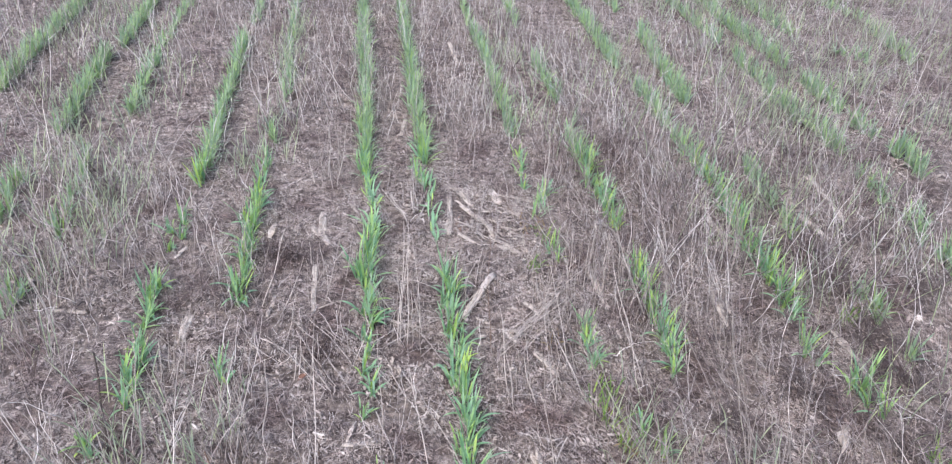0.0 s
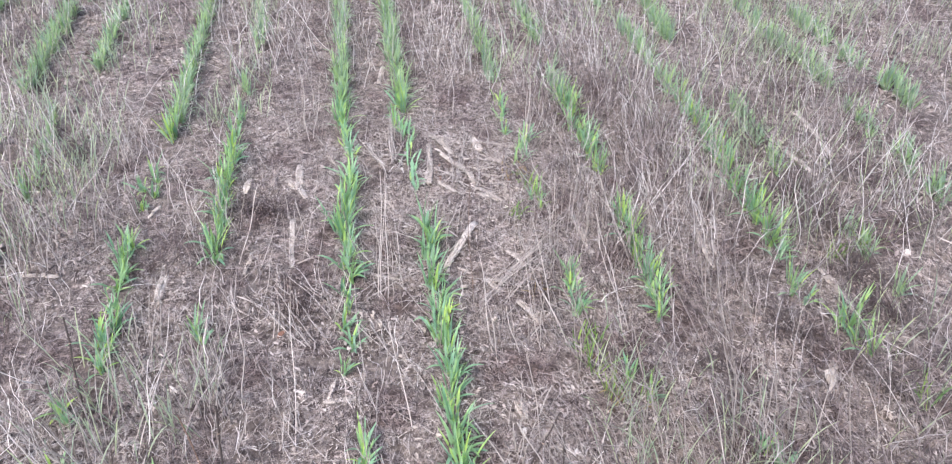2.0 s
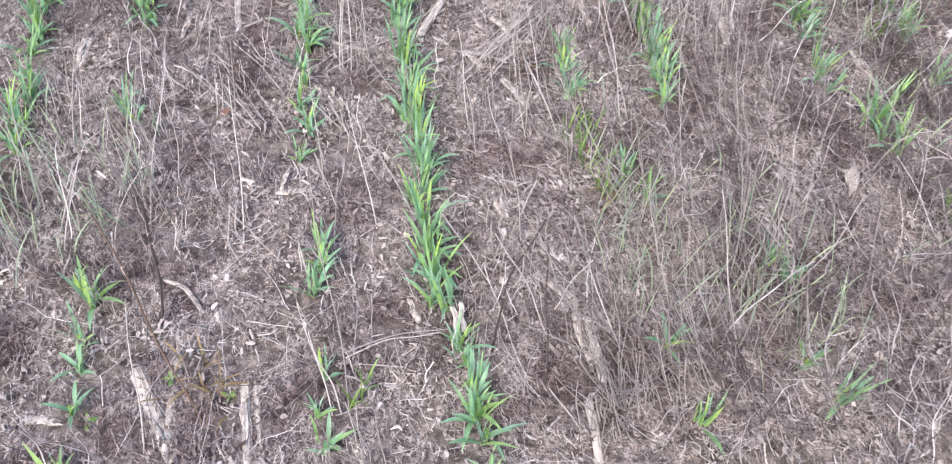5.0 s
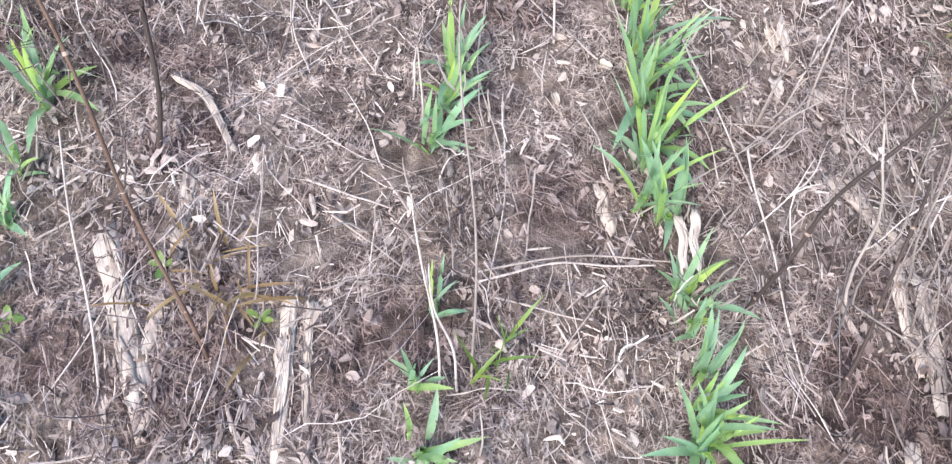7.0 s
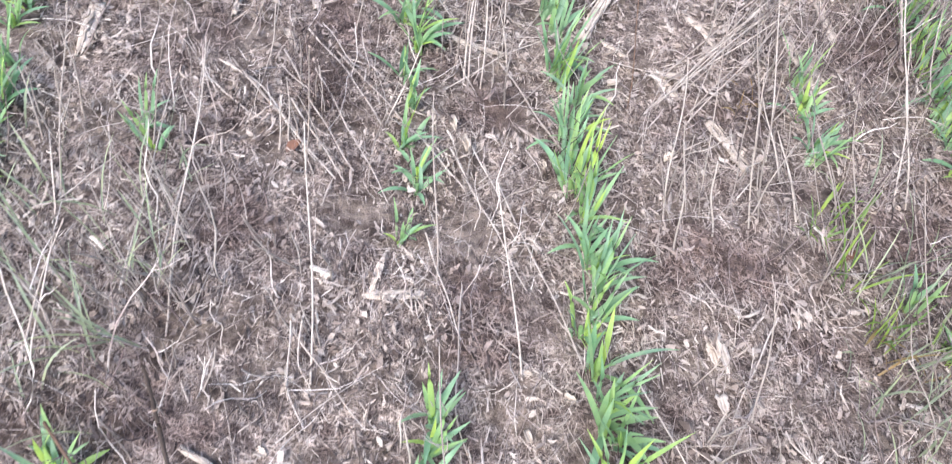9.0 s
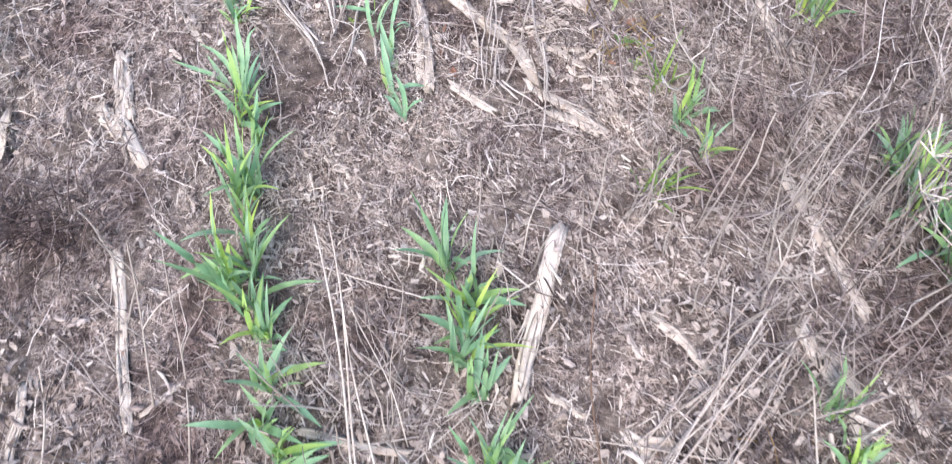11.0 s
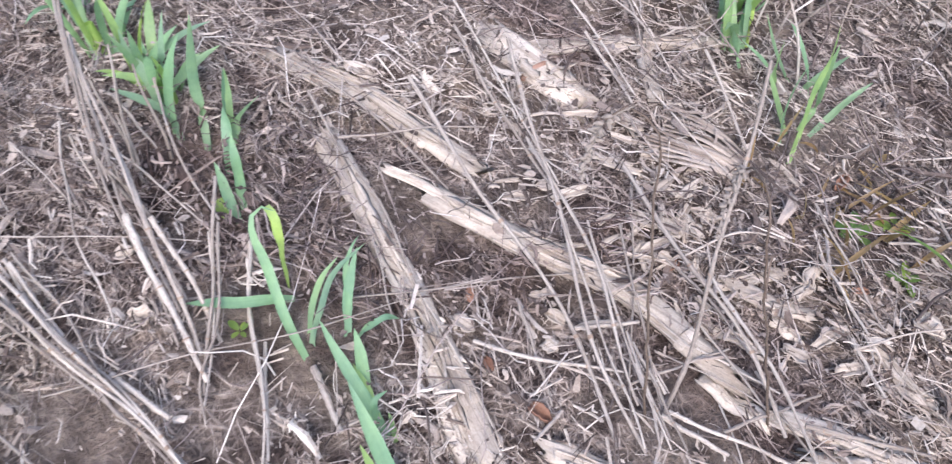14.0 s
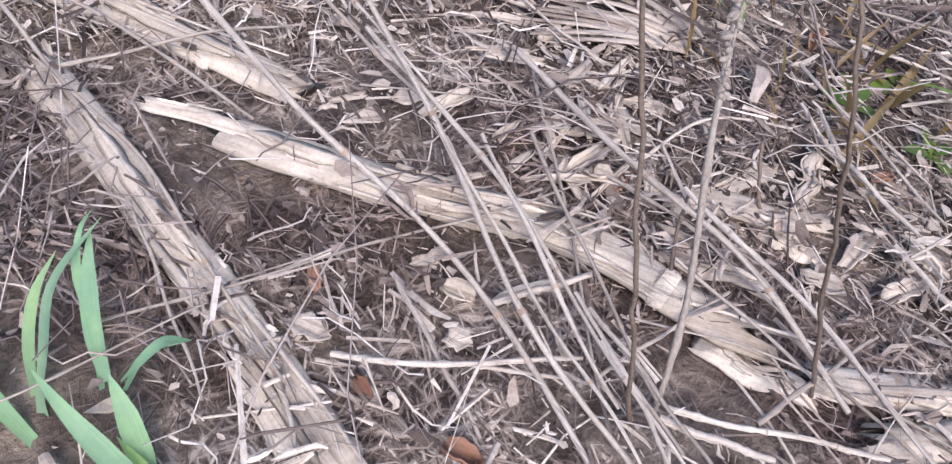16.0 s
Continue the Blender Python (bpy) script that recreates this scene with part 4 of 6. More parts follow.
def hero_leaf(plant, width, mat, *points):
    """One blade of a seedling seen close by."""
    o = np.array(plant.location)
    c = smooth_path(np.array(points) - o, 16)
    c[:, 2] = np.maximum(c[:, 2], 0.002)
    v, f = blade(c, width * 0.76, 0.28, corn_rng.uniform(0, 3))
    part("leaf", raw_mesh("leaf", v, f, mat), plant)


def broad_weed(x, y, size):
    """A small weed with a few oval leaves."""
    r = corn_rng
    e = thing("broadleaf_weed", (x, y, float(gz(x, y))), "small green broad-leaved weed on the soil", "weed", "small green weeds")
    for k in range(r.randrange(4, 7)):
        az, l = k * 2.3 + r.uniform(-0.4, 0.4), size * r.uniform(0.6, 1.1)
        n, m = 6, 5
        u, w = np.meshgrid(np.linspace(0, 1, n), np.linspace(-1, 1, m), indexing="ij")
        wid = l * 0.26 * np.sqrt(np.clip(np.sin(np.pi * np.clip(u * 0.96 + 0.03, 0, 1)), 0, 1))
        rise = r.uniform(0.2, 0.8)
        X = l * (0.15 + u)
        Z = l * (rise * u - 0.3 * u * u) + 0.12 * wid * w * w + 0.004
        Y = wid * w
        c, s = math.cos(az), math.sin(az)
        V = np.stack([X * c - Y * s, X * s + Y * c, Z], -1).reshape(-1, 3)
        i = np.arange(n * m).reshape(n, m)
        f = np.stack([i[:-1, :-1], i[1:, :-1], i[1:, 1:], i[:-1, 1:]], -1).reshape(-1, 4)
        lf = part("leaf", raw_mesh("leaf", V, f, weedgreen), e)
        stalk = [(0, 0, 0.0), (l * 0.1 * c, l * 0.1 * s, 0.003), (l * 0.2 * c, l * 0.2 * s, l * rise * 0.06 + 0.004)]
        part("leaf_stalk", raw_mesh("leaf_stalk", *tube(stalk, 0.0007, 0.0005, 5), weedgreen), lf)


def dead_clump(x, y, n, height, sort):
    """A low tangle of dead blades."""
    r = corn_rng
    h = Heap()
    for _ in range(n):
        bx, by = r.gauss(x, 0.016), r.gauss(y, 0.018)
        p = leaf_points(height * r.uniform(0.5, 1.3), r.uniform(10, 70), r.uniform(0, 6.28), r.uniform(20, 90), (bx, by, float(gz(bx, by))), 7)
        if sort == "rust":
            h.add(*blade(p, r.uniform(0.0015, 0.0035), 0.3, r.uniform(0, 3)))
        else:
            h.add(*tube(p, r.uniform(0.0005, 0.001), 0.0004, 3))
    name = "rusty_grass" if sort == "rust" else "dead_weed_tangle"
    tagged(new(name, h.mesh(name, rustgrass if sort == "rust" else tanglemat)),
           "rust-coloured dying grass tuft on the soil" if sort == "rust" else "dark brown tangle of dead weed twigs", "dead weeds", kind="stuff")


def stem_clump(x, y, n, height, spread):
    """Dry stems that rise from one crown."""
    r = corn_rng
    e = thing("dry_weed_clump", (x, y, float(gz(x, y))), "clump of thin dry beige weed stems", "dry weed", "dry weed clumps")
    az0, lean0 = r.uniform(0, 6.28), r.uniform(0, 18)
    if x > 0.3 and y < -0.4:
        az0, lean0 = 2.7 + r.gauss(0, 0.4), r.uniform(18, 30)
    for _ in range(n):
        bx, by = r.gauss(0, spread * 0.6), r.gauss(0, spread * 0.6)
        l = height * r.uniform(0.45, 1.15)
        az, lean = r.gauss(az0, 0.9), radians(abs(r.gauss(lean0, 11)))
        zb = float(gz(x + bx, y + by) - gz(x, y))
        top = (bx + l * math.sin(lean) * math.cos(az), by + l * math.sin(lean) * math.sin(az), zb + l * math.cos(lean))
        rad = r.uniform(0.0006, 0.0013)
        part("stem", raw_mesh("stem", *tube(curve_points((bx, by, zb - 0.004), top, 0, 0.015, 8, r), rad, rad * 0.5, 5), drystem if r.random() < (0.22 if x > 0.3 and y < -0.4 else 0.5) else greystem), e)


def grass_tuft(x, y, size):
    """A tuft of thin yellowish grass."""
    r = corn_rng
    e = thing("grass_tuft", (x, y, float(gz(x, y))), "small tuft of yellowish green weed grass", "grass", "grass tufts")
    for _ in range(r.randrange(9, 14)):
        p = leaf_points(size * r.uniform(0.8, 1.8), r.uniform(5, 45), r.uniform(0, 6.28), r.uniform(10, 80), (r.gauss(0, 0.008), r.gauss(0, 0.008), 0.0))
        part("blade", raw_mesh("blade", *blade(p, r.uniform(0.0018, 0.0036), 0.3, r.uniform(0, 3)), weedgreen), e)


def lying_straws(x0, x1, y0, y1, n, turn, seed):
    """Thin long straws strewn roughly one way over the residue."""
    r = random.Random(seed)
    for _ in range(n):
        x, y, a, l = r.uniform(x0, x1), r.uniform(y0, y1), radians(r.gauss(turn, 32)), r.uniform(0.05, 0.17)
        z = r.uniform(0.008, 0.016)
        dx, dy = 0.5 * l * math.cos(a), 0.5 * l * math.sin(a)
        straw([(x - dx, y - dy, z), (x + r.gauss(0, 0.004), y + r.gauss(0, 0.004), z + r.uniform(0, 0.006)), (x + dx, y + dy, z)], r.uniform(0.0004, 0.0009))



# corn stalks by the last stretch of the way
corn_stalk([(0.237, 0.218, 0.006), (0.236, 0.176, 0.006), (0.232, 0.132, 0.006), (0.229, 0.092, 0.006), (0.221, 0.042, 0.006), (0.217, 0.022, 0.006)], 0.0155, 3, 'long split weathered corn stalk lying on straw')
corn_stalk([(0.223, 0.087, 0.004), (0.218, 0.057, 0.004), (0.211, 0.030, 0.004)], 0.01, 1, 'pale broken half of a corn stalk lying on straw', True)
corn_stalk([(0.245, 0.281, 0.006), (0.281, 0.203, 0.006), (0.293, 0.163, 0.006)], 0.016, 2, 'grey-beige corn stalk lying in crop residue')
corn_stalk([(0.267, 0.148, 0.010), (0.292, 0.099, 0.010), (0.321, 0.052, 0.010), (0.333, -0.003, 0.010)], 0.015, 3, 'long fibrous corn stalk lying across the residue')
corn_stalk([(0.252, 0.175, 0.012), (0.265, 0.155, 0.012), (0.279, 0.125, 0.012)], 0.006, 0, 'thin bleached strip of corn rind', True)
corn_stalk([(0.361, 0.228, 0.006), (0.371, 0.174, 0.006)], 0.022, 1, 'short pale corn stalk piece with a reddish node', True, rednode)
corn_stalk([(0.378, 0.216, 0.006), (0.423, 0.193, 0.006), (0.473, 0.169, 0.006)], 0.012, 1, 'thin grey corn stalk lying on the soil')
corn_stalk([(0.438, 0.191, 0.006), (0.415, 0.153, 0.006)], 0.01, 0, 'short bleached piece of corn stalk', True)
corn_stalk([(0.242, 0.012, 0.006), (0.261, -0.012, 0.006), (0.275, -0.032, 0.006)], 0.011, 1, 'short pale corn stalk piece lying on straw', True)
corn_stalk([(0.339, -0.052, 0.006), (0.355, -0.068, 0.006), (0.371, -0.086, 0.006)], 0.012, 1, 'pale corn stalk piece lying on straw', True)
corn_stalk([(0.367, 0.029, 0.010), (0.384, 0.003, 0.010)], 0.01, 1, 'short tan stalk piece lying on residue')
corn_stalk([(0.359, 0.039, 0.008), (0.391, 0.025, 0.008)], 0.008, 1, 'short tan stalk piece lying on residue')
corn_stalk([(0.324, -0.001, 0.006), (0.332, -0.028, 0.006)], 0.009, 0, 'short pale stalk splinter', True)
corn_stalk([(0.342, -0.033, 0.006), (0.360, -0.057, 0.006), (0.380, -0.085, 0.006)], 0.011, 2, 'flattened beige corn stalk lying on the soil')
corn_stalk([(0.403, -0.029, 0.006), (0.403, -0.072, 0.006)], 0.008, 1, 'flattened beige corn stalk lying on the soil')
corn_stalk([(0.406, 0.016, 0.012), (0.388, 0.009, 0.012)], 0.006, 0, 'small upright rind splinter', True)
corn_stalk([(0.374, 0.009, 0.006), (0.376, -0.004, 0.006)], 0.007, 0, 'small pale rind splinter', True)
corn_stalk([(0.342, 0.028, 0.006), (0.355, -0.001, 0.006)], 0.006, 0, 'small rind splinter on the soil', True)
corn_stalk([(0.612, 0.035, 0.006), (0.606, -0.018, 0.006)], 0.016, 1, 'pale corn stalk piece lying on straw', True)
corn_stalk([(-0.031, 0.187, 0.006), (-0.021, 0.156, 0.006)], 0.01, 0, 'short pale corn stalk stub', True)
corn_stalk([(-0.131, 0.080, 0.006), (-0.120, 0.050, 0.006)], 0.014, 1, 'pale weathered corn stalk stub')
corn_stalk([(-0.105, 0.123, 0.006), (-0.100, 0.070, 0.006)], 0.014, 1, 'weathered grey corn stalk piece')
corn_stalk([(-0.112, 0.061, 0.006), (-0.090, -0.000, 0.006)], 0.015, 1, 'weathered grey corn stalk piece')

# corn stalks passed on the way
corn_stalk([(0.298, -0.199, 0.012), (0.262, -0.261, 0.012), (0.221, -0.339, 0.012)], 0.017, 1, 'bleached corn stalk with a cut white end', True)
corn_stalk([(0.350, -0.479, 0.006), (0.365, -0.510, 0.006), (0.375, -0.546, 0.006)], 0.013, 1, 'short pale corn stalk piece on the soil', True)
corn_stalk([(0.481, -0.345, 0.006), (0.486, -0.392, 0.006), (0.485, -0.454, 0.006)], 0.014, 1, 'pale corn stalk lying beside a seedling', True)
corn_stalk([(0.494, -0.372, 0.006), (0.505, -0.421, 0.006)], 0.012, 1, 'short grey corn stalk piece')
corn_stalk([(0.538, -0.193, 0.006), (0.540, -0.264, 0.006), (0.543, -0.342, 0.006)], 0.014, 2, 'long pale corn stalk among dry stems', True)
corn_stalk([(0.542, -0.397, 0.006), (0.535, -0.454, 0.006)], 0.012, 1, 'short grey corn stalk piece')
corn_stalk([(-0.117, -0.114, 0.006), (-0.116, -0.194, 0.006), (-0.115, -0.281, 0.006)], 0.012, 1, 'bleached flat corn stalk strip', True)
corn_stalk([(-0.028, -0.248, 0.006), (-0.064, -0.257, 0.006), (-0.100, -0.274, 0.006)], 0.006, 0, 'thin pale stalk lying between the rows', True)
corn_stalk([(0.033, -0.326, 0.006), (0.071, -0.345, 0.006), (0.116, -0.364, 0.006)], 0.008, 1, 'thin tan stalk lying between the rows')
corn_stalk([(-0.202, -0.226, 0.006), (-0.214, -0.295, 0.006)], 0.009, 0, 'pale stalk splinter on the soil')
corn_stalk([(0.360, -0.301, 0.006), (0.385, -0.353, 0.006)], 0.011, 1, 'pale stalk piece on the straw', True)
corn_stalk([(0.299, -0.397, 0.006), (0.317, -0.433, 0.006)], 0.014, 1, 'bleached broken stalk end', True)
corn_stalk([(0.247, -0.348, 0.006), (0.272, -0.375, 0.006)], 0.009, 0, 'tan stalk splinter on the soil')
corn_stalk([(-0.221, -0.991, 0.004), (-0.204, -1.035, 0.004), (-0.182, -1.083, 0.004), (-0.171, -1.114, 0.004)], 0.02, 2, 'wide decayed corn stalk with loose fibres')
corn_stalk([(-0.218, -1.044, 0.004), (-0.196, -1.111, 0.004)], 0.012, 1, 'decayed corn stalk half')
corn_stalk([(-0.083, -1.032, 0.004), (-0.082, -1.076, 0.004), (-0.081, -1.135, 0.004)], 0.011, 1, 'pale corn stalk piece')
corn_stalk([(-0.069, -1.031, 0.004), (-0.063, -1.116, 0.004)], 0.006, 0, 'thin stalk splinter on the soil')
corn_stalk([(-0.170, -0.938, 0.004), (-0.170, -0.991, 0.004)], 0.011, 1, 'pale corn stalk piece', True)
corn_stalk([(0.140, -0.927, 0.004), (0.147, -0.958, 0.004)], 0.01, 0, 'short bleached stalk piece', True)
corn_stalk([(0.197, -0.955, 0.020), (0.198, -0.992, 0.020)], 0.007, 0, 'short pale stubble stalk')
corn_stalk([(0.208, -0.951, 0.020), (0.206, -0.991, 0.020)], 0.008, 0, 'short pale stubble stalk')
corn_stalk([(-0.197, -0.851, 0.010), (-0.170, -0.866, 0.010), (-0.143, -0.911, 0.010)], 0.006, 1, 'grey-brown bent stalk on the soil')
corn_stalk([(0.367, -0.981, 0.004), (0.366, -1.020, 0.004), (0.369, -1.055, 0.004)], 0.012, 2, 'decayed pale corn stalk', True)
corn_stalk([(0.327, -0.906, 0.004), (0.369, -0.954, 0.004)], 0.01, 1, 'dark grey stalk half buried in residue')
corn_stalk([(-0.175, -1.038, 0.004), (-0.178, -1.071, 0.004)], 0.009, 0, 'pale stalk splinter on the soil')
corn_stalk([(-0.084, -1.066, 0.004), (-0.080, -1.106, 0.004)], 0.011, 1, 'pale corn stalk piece', True)
corn_stalk([(-0.346, -1.039, 0.006), (-0.315, -1.047, 0.006)], 0.012, 1, 'pale stalk piece on the soil', True)
corn_stalk([(0.382, -0.989, 0.006), (0.379, -1.079, 0.006)], 0.012, 1, 'pale stalk among dry stems', True)
corn_stalk([(0.353, -1.120, 0.006), (0.347, -1.193, 0.006)], 0.012, 1, 'decayed pale corn stalk', True)
corn_stalk([(-0.038, -0.695, 0.006), (0.012, -0.699, 0.006)], 0.01, 0, 'pale split stalk pieces on the soil', True)

# stalk pieces seen from afar
corn_stalk([(-0.107, 0.151, 0.006), (-0.110, 0.049, 0.006)], 0.016, 1, 'pale weathered corn stalk piece between the rows', True)
corn_stalk([(-0.381, -0.288, 0.006), (-0.382, -0.358, 0.006)], 0.02, 1, 'pale weathered corn stalk piece between the rows', True)
corn_stalk([(1.174, 0.036, 0.006), (1.200, -0.090, 0.006)], 0.018, 1, 'pale weathered corn stalk piece between the rows', True)
corn_stalk([(1.314, 0.245, 0.006), (1.292, -0.015, 0.006)], 0.015, 1, 'pale weathered corn stalk piece between the rows', True)
corn_stalk([(1.196, 0.389, 0.006), (1.189, 0.255, 0.006)], 0.016, 1, 'pale weathered corn stalk piece between the rows', True)
corn_stalk([(0.924, 0.041, 0.006), (0.928, -0.055, 0.006)], 0.016, 1, 'pale weathered corn stalk piece between the rows', True)
corn_stalk([(1.014, -0.466, 0.006), (1.018, -0.612, 0.006)], 0.016, 1, 'pale weathered corn stalk piece between the rows', True)
corn_stalk([(1.018, -0.560, 0.006), (1.011, -0.608, 0.006)], 0.012, 1, 'pale weathered corn stalk piece between the rows', True)
corn_stalk([(0.146, 0.774, 0.006), (0.124, 0.660, 0.006)], 0.014, 1, 'pale weathered corn stalk piece between the rows', True)
corn_stalk([(0.373, 1.578, 0.006), (0.379, 1.344, 0.006)], 0.016, 1, 'pale weathered corn stalk piece between the rows', True)
corn_stalk([(0.796, -0.330, 0.006), (0.788, -0.421, 0.006)], 0.016, 1, 'pale weathered corn stalk piece between the rows', True)
corn_stalk([(-0.675, -0.228, 0.006), (-0.607, -0.244, 0.006)], 0.012, 1, 'pale weathered corn stalk piece between the rows', True)
corn_stalk([(-0.440, 0.011, 0.006), (-0.454, -0.029, 0.006)], 0.01, 1, 'pale weathered corn stalk piece between the rows', True)

# long dry straws lying over the residue
straw([(0.287, 0.209, 0.030), (0.281, 0.135, 0.022), (0.286, 0.084, 0.016), (0.265, -0.004, 0.012)], 0.0015)
straw([(0.343, 0.201, 0.035), (0.316, 0.121, 0.025), (0.283, 0.037, 0.020), (0.274, -0.012, 0.012)], 0.0014)
straw([(0.324, 0.151, 0.020), (0.309, 0.080, 0.024), (0.284, 0.006, 0.014)], 0.0012)
straw([(0.361, 0.117, 0.012), (0.349, 0.053, 0.020), (0.344, 0.008, 0.020), (0.330, -0.038, 0.012)], 0.0015)
straw([(0.334, 0.024, 0.015), (0.332, -0.030, 0.012)], 0.0008)
straw([(0.412, 0.021, 0.012), (0.396, -0.023, 0.016)], 0.0012)
straw([(0.140, 0.237, 0.030), (0.138, 0.181, 0.025), (0.134, 0.123, 0.012)], 0.0018)
straw([(0.131, 0.195, 0.030), (0.131, 0.153, 0.022), (0.132, 0.110, 0.012)], 0.0022)
straw([(0.141, 0.188, 0.030), (0.144, 0.158, 0.020), (0.144, 0.126, 0.010)], 0.0016)
straw([(0.098, 0.134, 0.012), (0.112, 0.103, 0.012)], 0.002)
straw([(0.096, 0.128, 0.012), (0.104, 0.107, 0.012)], 0.0016)
straw([(0.173, 0.096, 0.006), (0.170, 0.062, 0.008)], 0.002)
straw([(0.228, 0.143, 0.012), (0.208, 0.079, 0.014)], 0.0007)
straw([(0.268, 0.074, 0.012), (0.253, 0.026, 0.010)], 0.0011)
straw([(0.241, 0.071, 0.008), (0.255, 0.050, 0.014), (0.290, 0.023, 0.010)], 0.0012)
straw([(0.289, -0.003, 0.014), (0.304, -0.031, 0.012)], 0.0016)
straw([(0.337, -0.039, 0.020), (0.373, -0.078, 0.020)], 0.0014)
straw([(0.391, -0.020, 0.012), (0.380, -0.051, 0.012)], 0.0012)
straw([(0.294, -0.003, 0.012), (0.326, -0.052, 0.014)], 0.0012)
straw([(0.326, 0.229, 0.030), (0.320, 0.158, 0.020), (0.319, 0.113, 0.014)], 0.0012)
straw([(0.234, 0.271, 0.020), (0.260, 0.210, 0.020), (0.272, 0.146, 0.012)], 0.001)
straw([(0.238, 0.234, 0.020), (0.234, 0.123, 0.016), (0.225, 0.072, 0.012)], 0.0009)
straw([(0.449, 0.153, 0.020), (0.422, 0.076, 0.012)], 0.0012)
straw([(0.396, 0.198, 0.020), (0.393, 0.147, 0.012)], 0.0012)
straw([(0.329, 0.201, 0.014), (0.336, 0.160, 0.016)], 0.0008)
straw([(0.408, 0.148, 0.012), (0.407, 0.082, 0.012)], 0.0008)
straw([(0.327, 0.015, 0.010), (0.343, -0.022, 0.012)], 0.0008)
straw([(0.265, 0.043, 0.010), (0.281, 0.021, 0.012)], 0.0009)
straw([(0.255, 0.022, 0.010), (0.236, 0.016, 0.014)], 0.0012)
straw([(0.283, 0.051, 0.012), (0.309, 0.037, 0.016)], 0.0014)
straw([(0.151, 0.282, 0.020), (0.158, 0.241, 0.014)], 0.0011)
straw([(0.175, 0.299, 0.020), (0.166, 0.231, 0.015), (0.168, 0.185, 0.012)], 0.001)
straw([(0.459, 0.037, 0.014), (0.472, -0.002, 0.014)], 0.0009)
straw([(0.309, -0.022, 0.012), (0.359, -0.032, 0.010)], 0.0011)
straw([(0.175, 0.166, 0.012), (0.156, 0.120, 0.012), (0.146, 0.080, 0.010)], 0.0015)
straw([(0.288, 0.016, 0.012), (0.340, 0.007, 0.010)], 0.0008)
straw([(0.166, 0.171, 0.030), (0.142, 0.125, 0.020), (0.128, 0.110, 0.012), (0.124, 0.095, 0.008)], 0.001)
straw([(0.047, -1.004, 0.012), (0.102, -0.992, 0.020), (0.189, -0.990, 0.020)], 0.0011)
straw([(0.047, -1.012, 0.012), (0.089, -1.000, 0.020), (0.176, -0.995, 0.020)], 0.0011)
straw([(0.061, -1.021, 0.010), (0.124, -1.035, 0.010)], 0.0011)
straw([(-0.081, -0.939, 0.014), (-0.017, -0.958, 0.012)], 0.0011)
straw([(-0.060, -0.966, 0.014), (-0.000, -1.006, 0.012)], 0.0011)
straw([(0.140, -0.811, 0.010), (0.084, -0.759, 0.016)], 0.0011)
straw([(0.355, -0.746, 0.030), (0.295, -0.840, 0.005)], 0.0011)
straw([(-0.267, -0.997, 0.012), (-0.228, -0.967, 0.012)], 0.0011)
straw([(0.089, -0.920, 0.020), (0.082, -0.993, 0.010)], 0.0011)
straw([(0.202, -0.804, 0.040), (0.257, -0.925, 0.012)], 0.0011)
straw([(0.249, -0.898, 0.030), (0.263, -0.995, 0.020), (0.277, -1.079, 0.010)], 0.0011)
straw([(-0.109, -0.737, 0.030), (-0.107, -0.806, 0.015), (-0.094, -0.835, 0.008)], 0.0011)
straw([(-0.098, -0.729, 0.030), (-0.101, -0.775, 0.015), (-0.089, -0.800, 0.010)], 0.0011)
straw([(0.052, -0.700, 0.020), (0.046, -0.854, 0.020), (0.067, -0.916, 0.010)], 0.0011)
straw([(-0.220, -0.385, 0.016), (-0.172, -0.423, 0.016), (-0.127, -0.492, 0.016), (-0.077, -0.564, 0.016)], 0.0013)
straw([(-0.209, -0.388, 0.016), (-0.152, -0.455, 0.016), (-0.098, -0.539, 0.016)], 0.0013)
straw([(-0.132, -0.447, 0.016), (-0.067, -0.565, 0.016)], 0.0013)
straw([(-0.119, -0.335, 0.016), (-0.063, -0.420, 0.016), (-0.029, -0.489, 0.016)], 0.0013)
straw([(-0.008, -0.427, 0.016), (-0.034, -0.505, 0.016), (-0.042, -0.568, 0.016)], 0.0013)
straw([(-0.144, -0.371, 0.016), (-0.110, -0.449, 0.016), (-0.057, -0.554, 0.016)], 0.0013)
straw([(0.065, -0.507, 0.016), (0.096, -0.587, 0.016)], 0.0013)
straw([(0.018, -0.512, 0.016), (0.062, -0.582, 0.016)], 0.0013)
straw([(-0.233, -0.409, 0.016), (-0.177, -0.469, 0.016)], 0.0013)
straw([(-0.082, -0.373, 0.016), (0.008, -0.500, 0.016)], 0.0013)
straw([(0.549, -0.527, 0.016), (0.555, -0.615, 0.016)], 0.0013)
straw([(0.110, -0.393, 0.016), (0.173, -0.533, 0.016)], 0.0013)
straw([(0.094, -0.271, 0.016), (0.144, -0.337, 0.016)], 0.0013)
straw([(-0.351, -0.591, 0.020), (-0.302, -0.529, 0.020)], 0.0011)
straw([(-0.239, -0.693, 0.020), (-0.233, -0.570, 0.020), (-0.232, -0.356, 0.020)], 0.0011)
straw([(-0.271, -0.699, 0.020), (-0.270, -0.593, 0.020), (-0.262, -0.415, 0.020)], 0.0011)
straw([(-0.204, -0.386, 0.020), (-0.135, -0.480, 0.020)], 0.0011)
straw([(-0.105, -0.406, 0.020), (-0.020, -0.597, 0.020)], 0.0011)
straw([(0.046, -0.525, 0.020), (0.116, -0.708, 0.020)], 0.0011)
straw([(0.017, -0.635, 0.020), (0.049, -0.758, 0.020)], 0.0011)
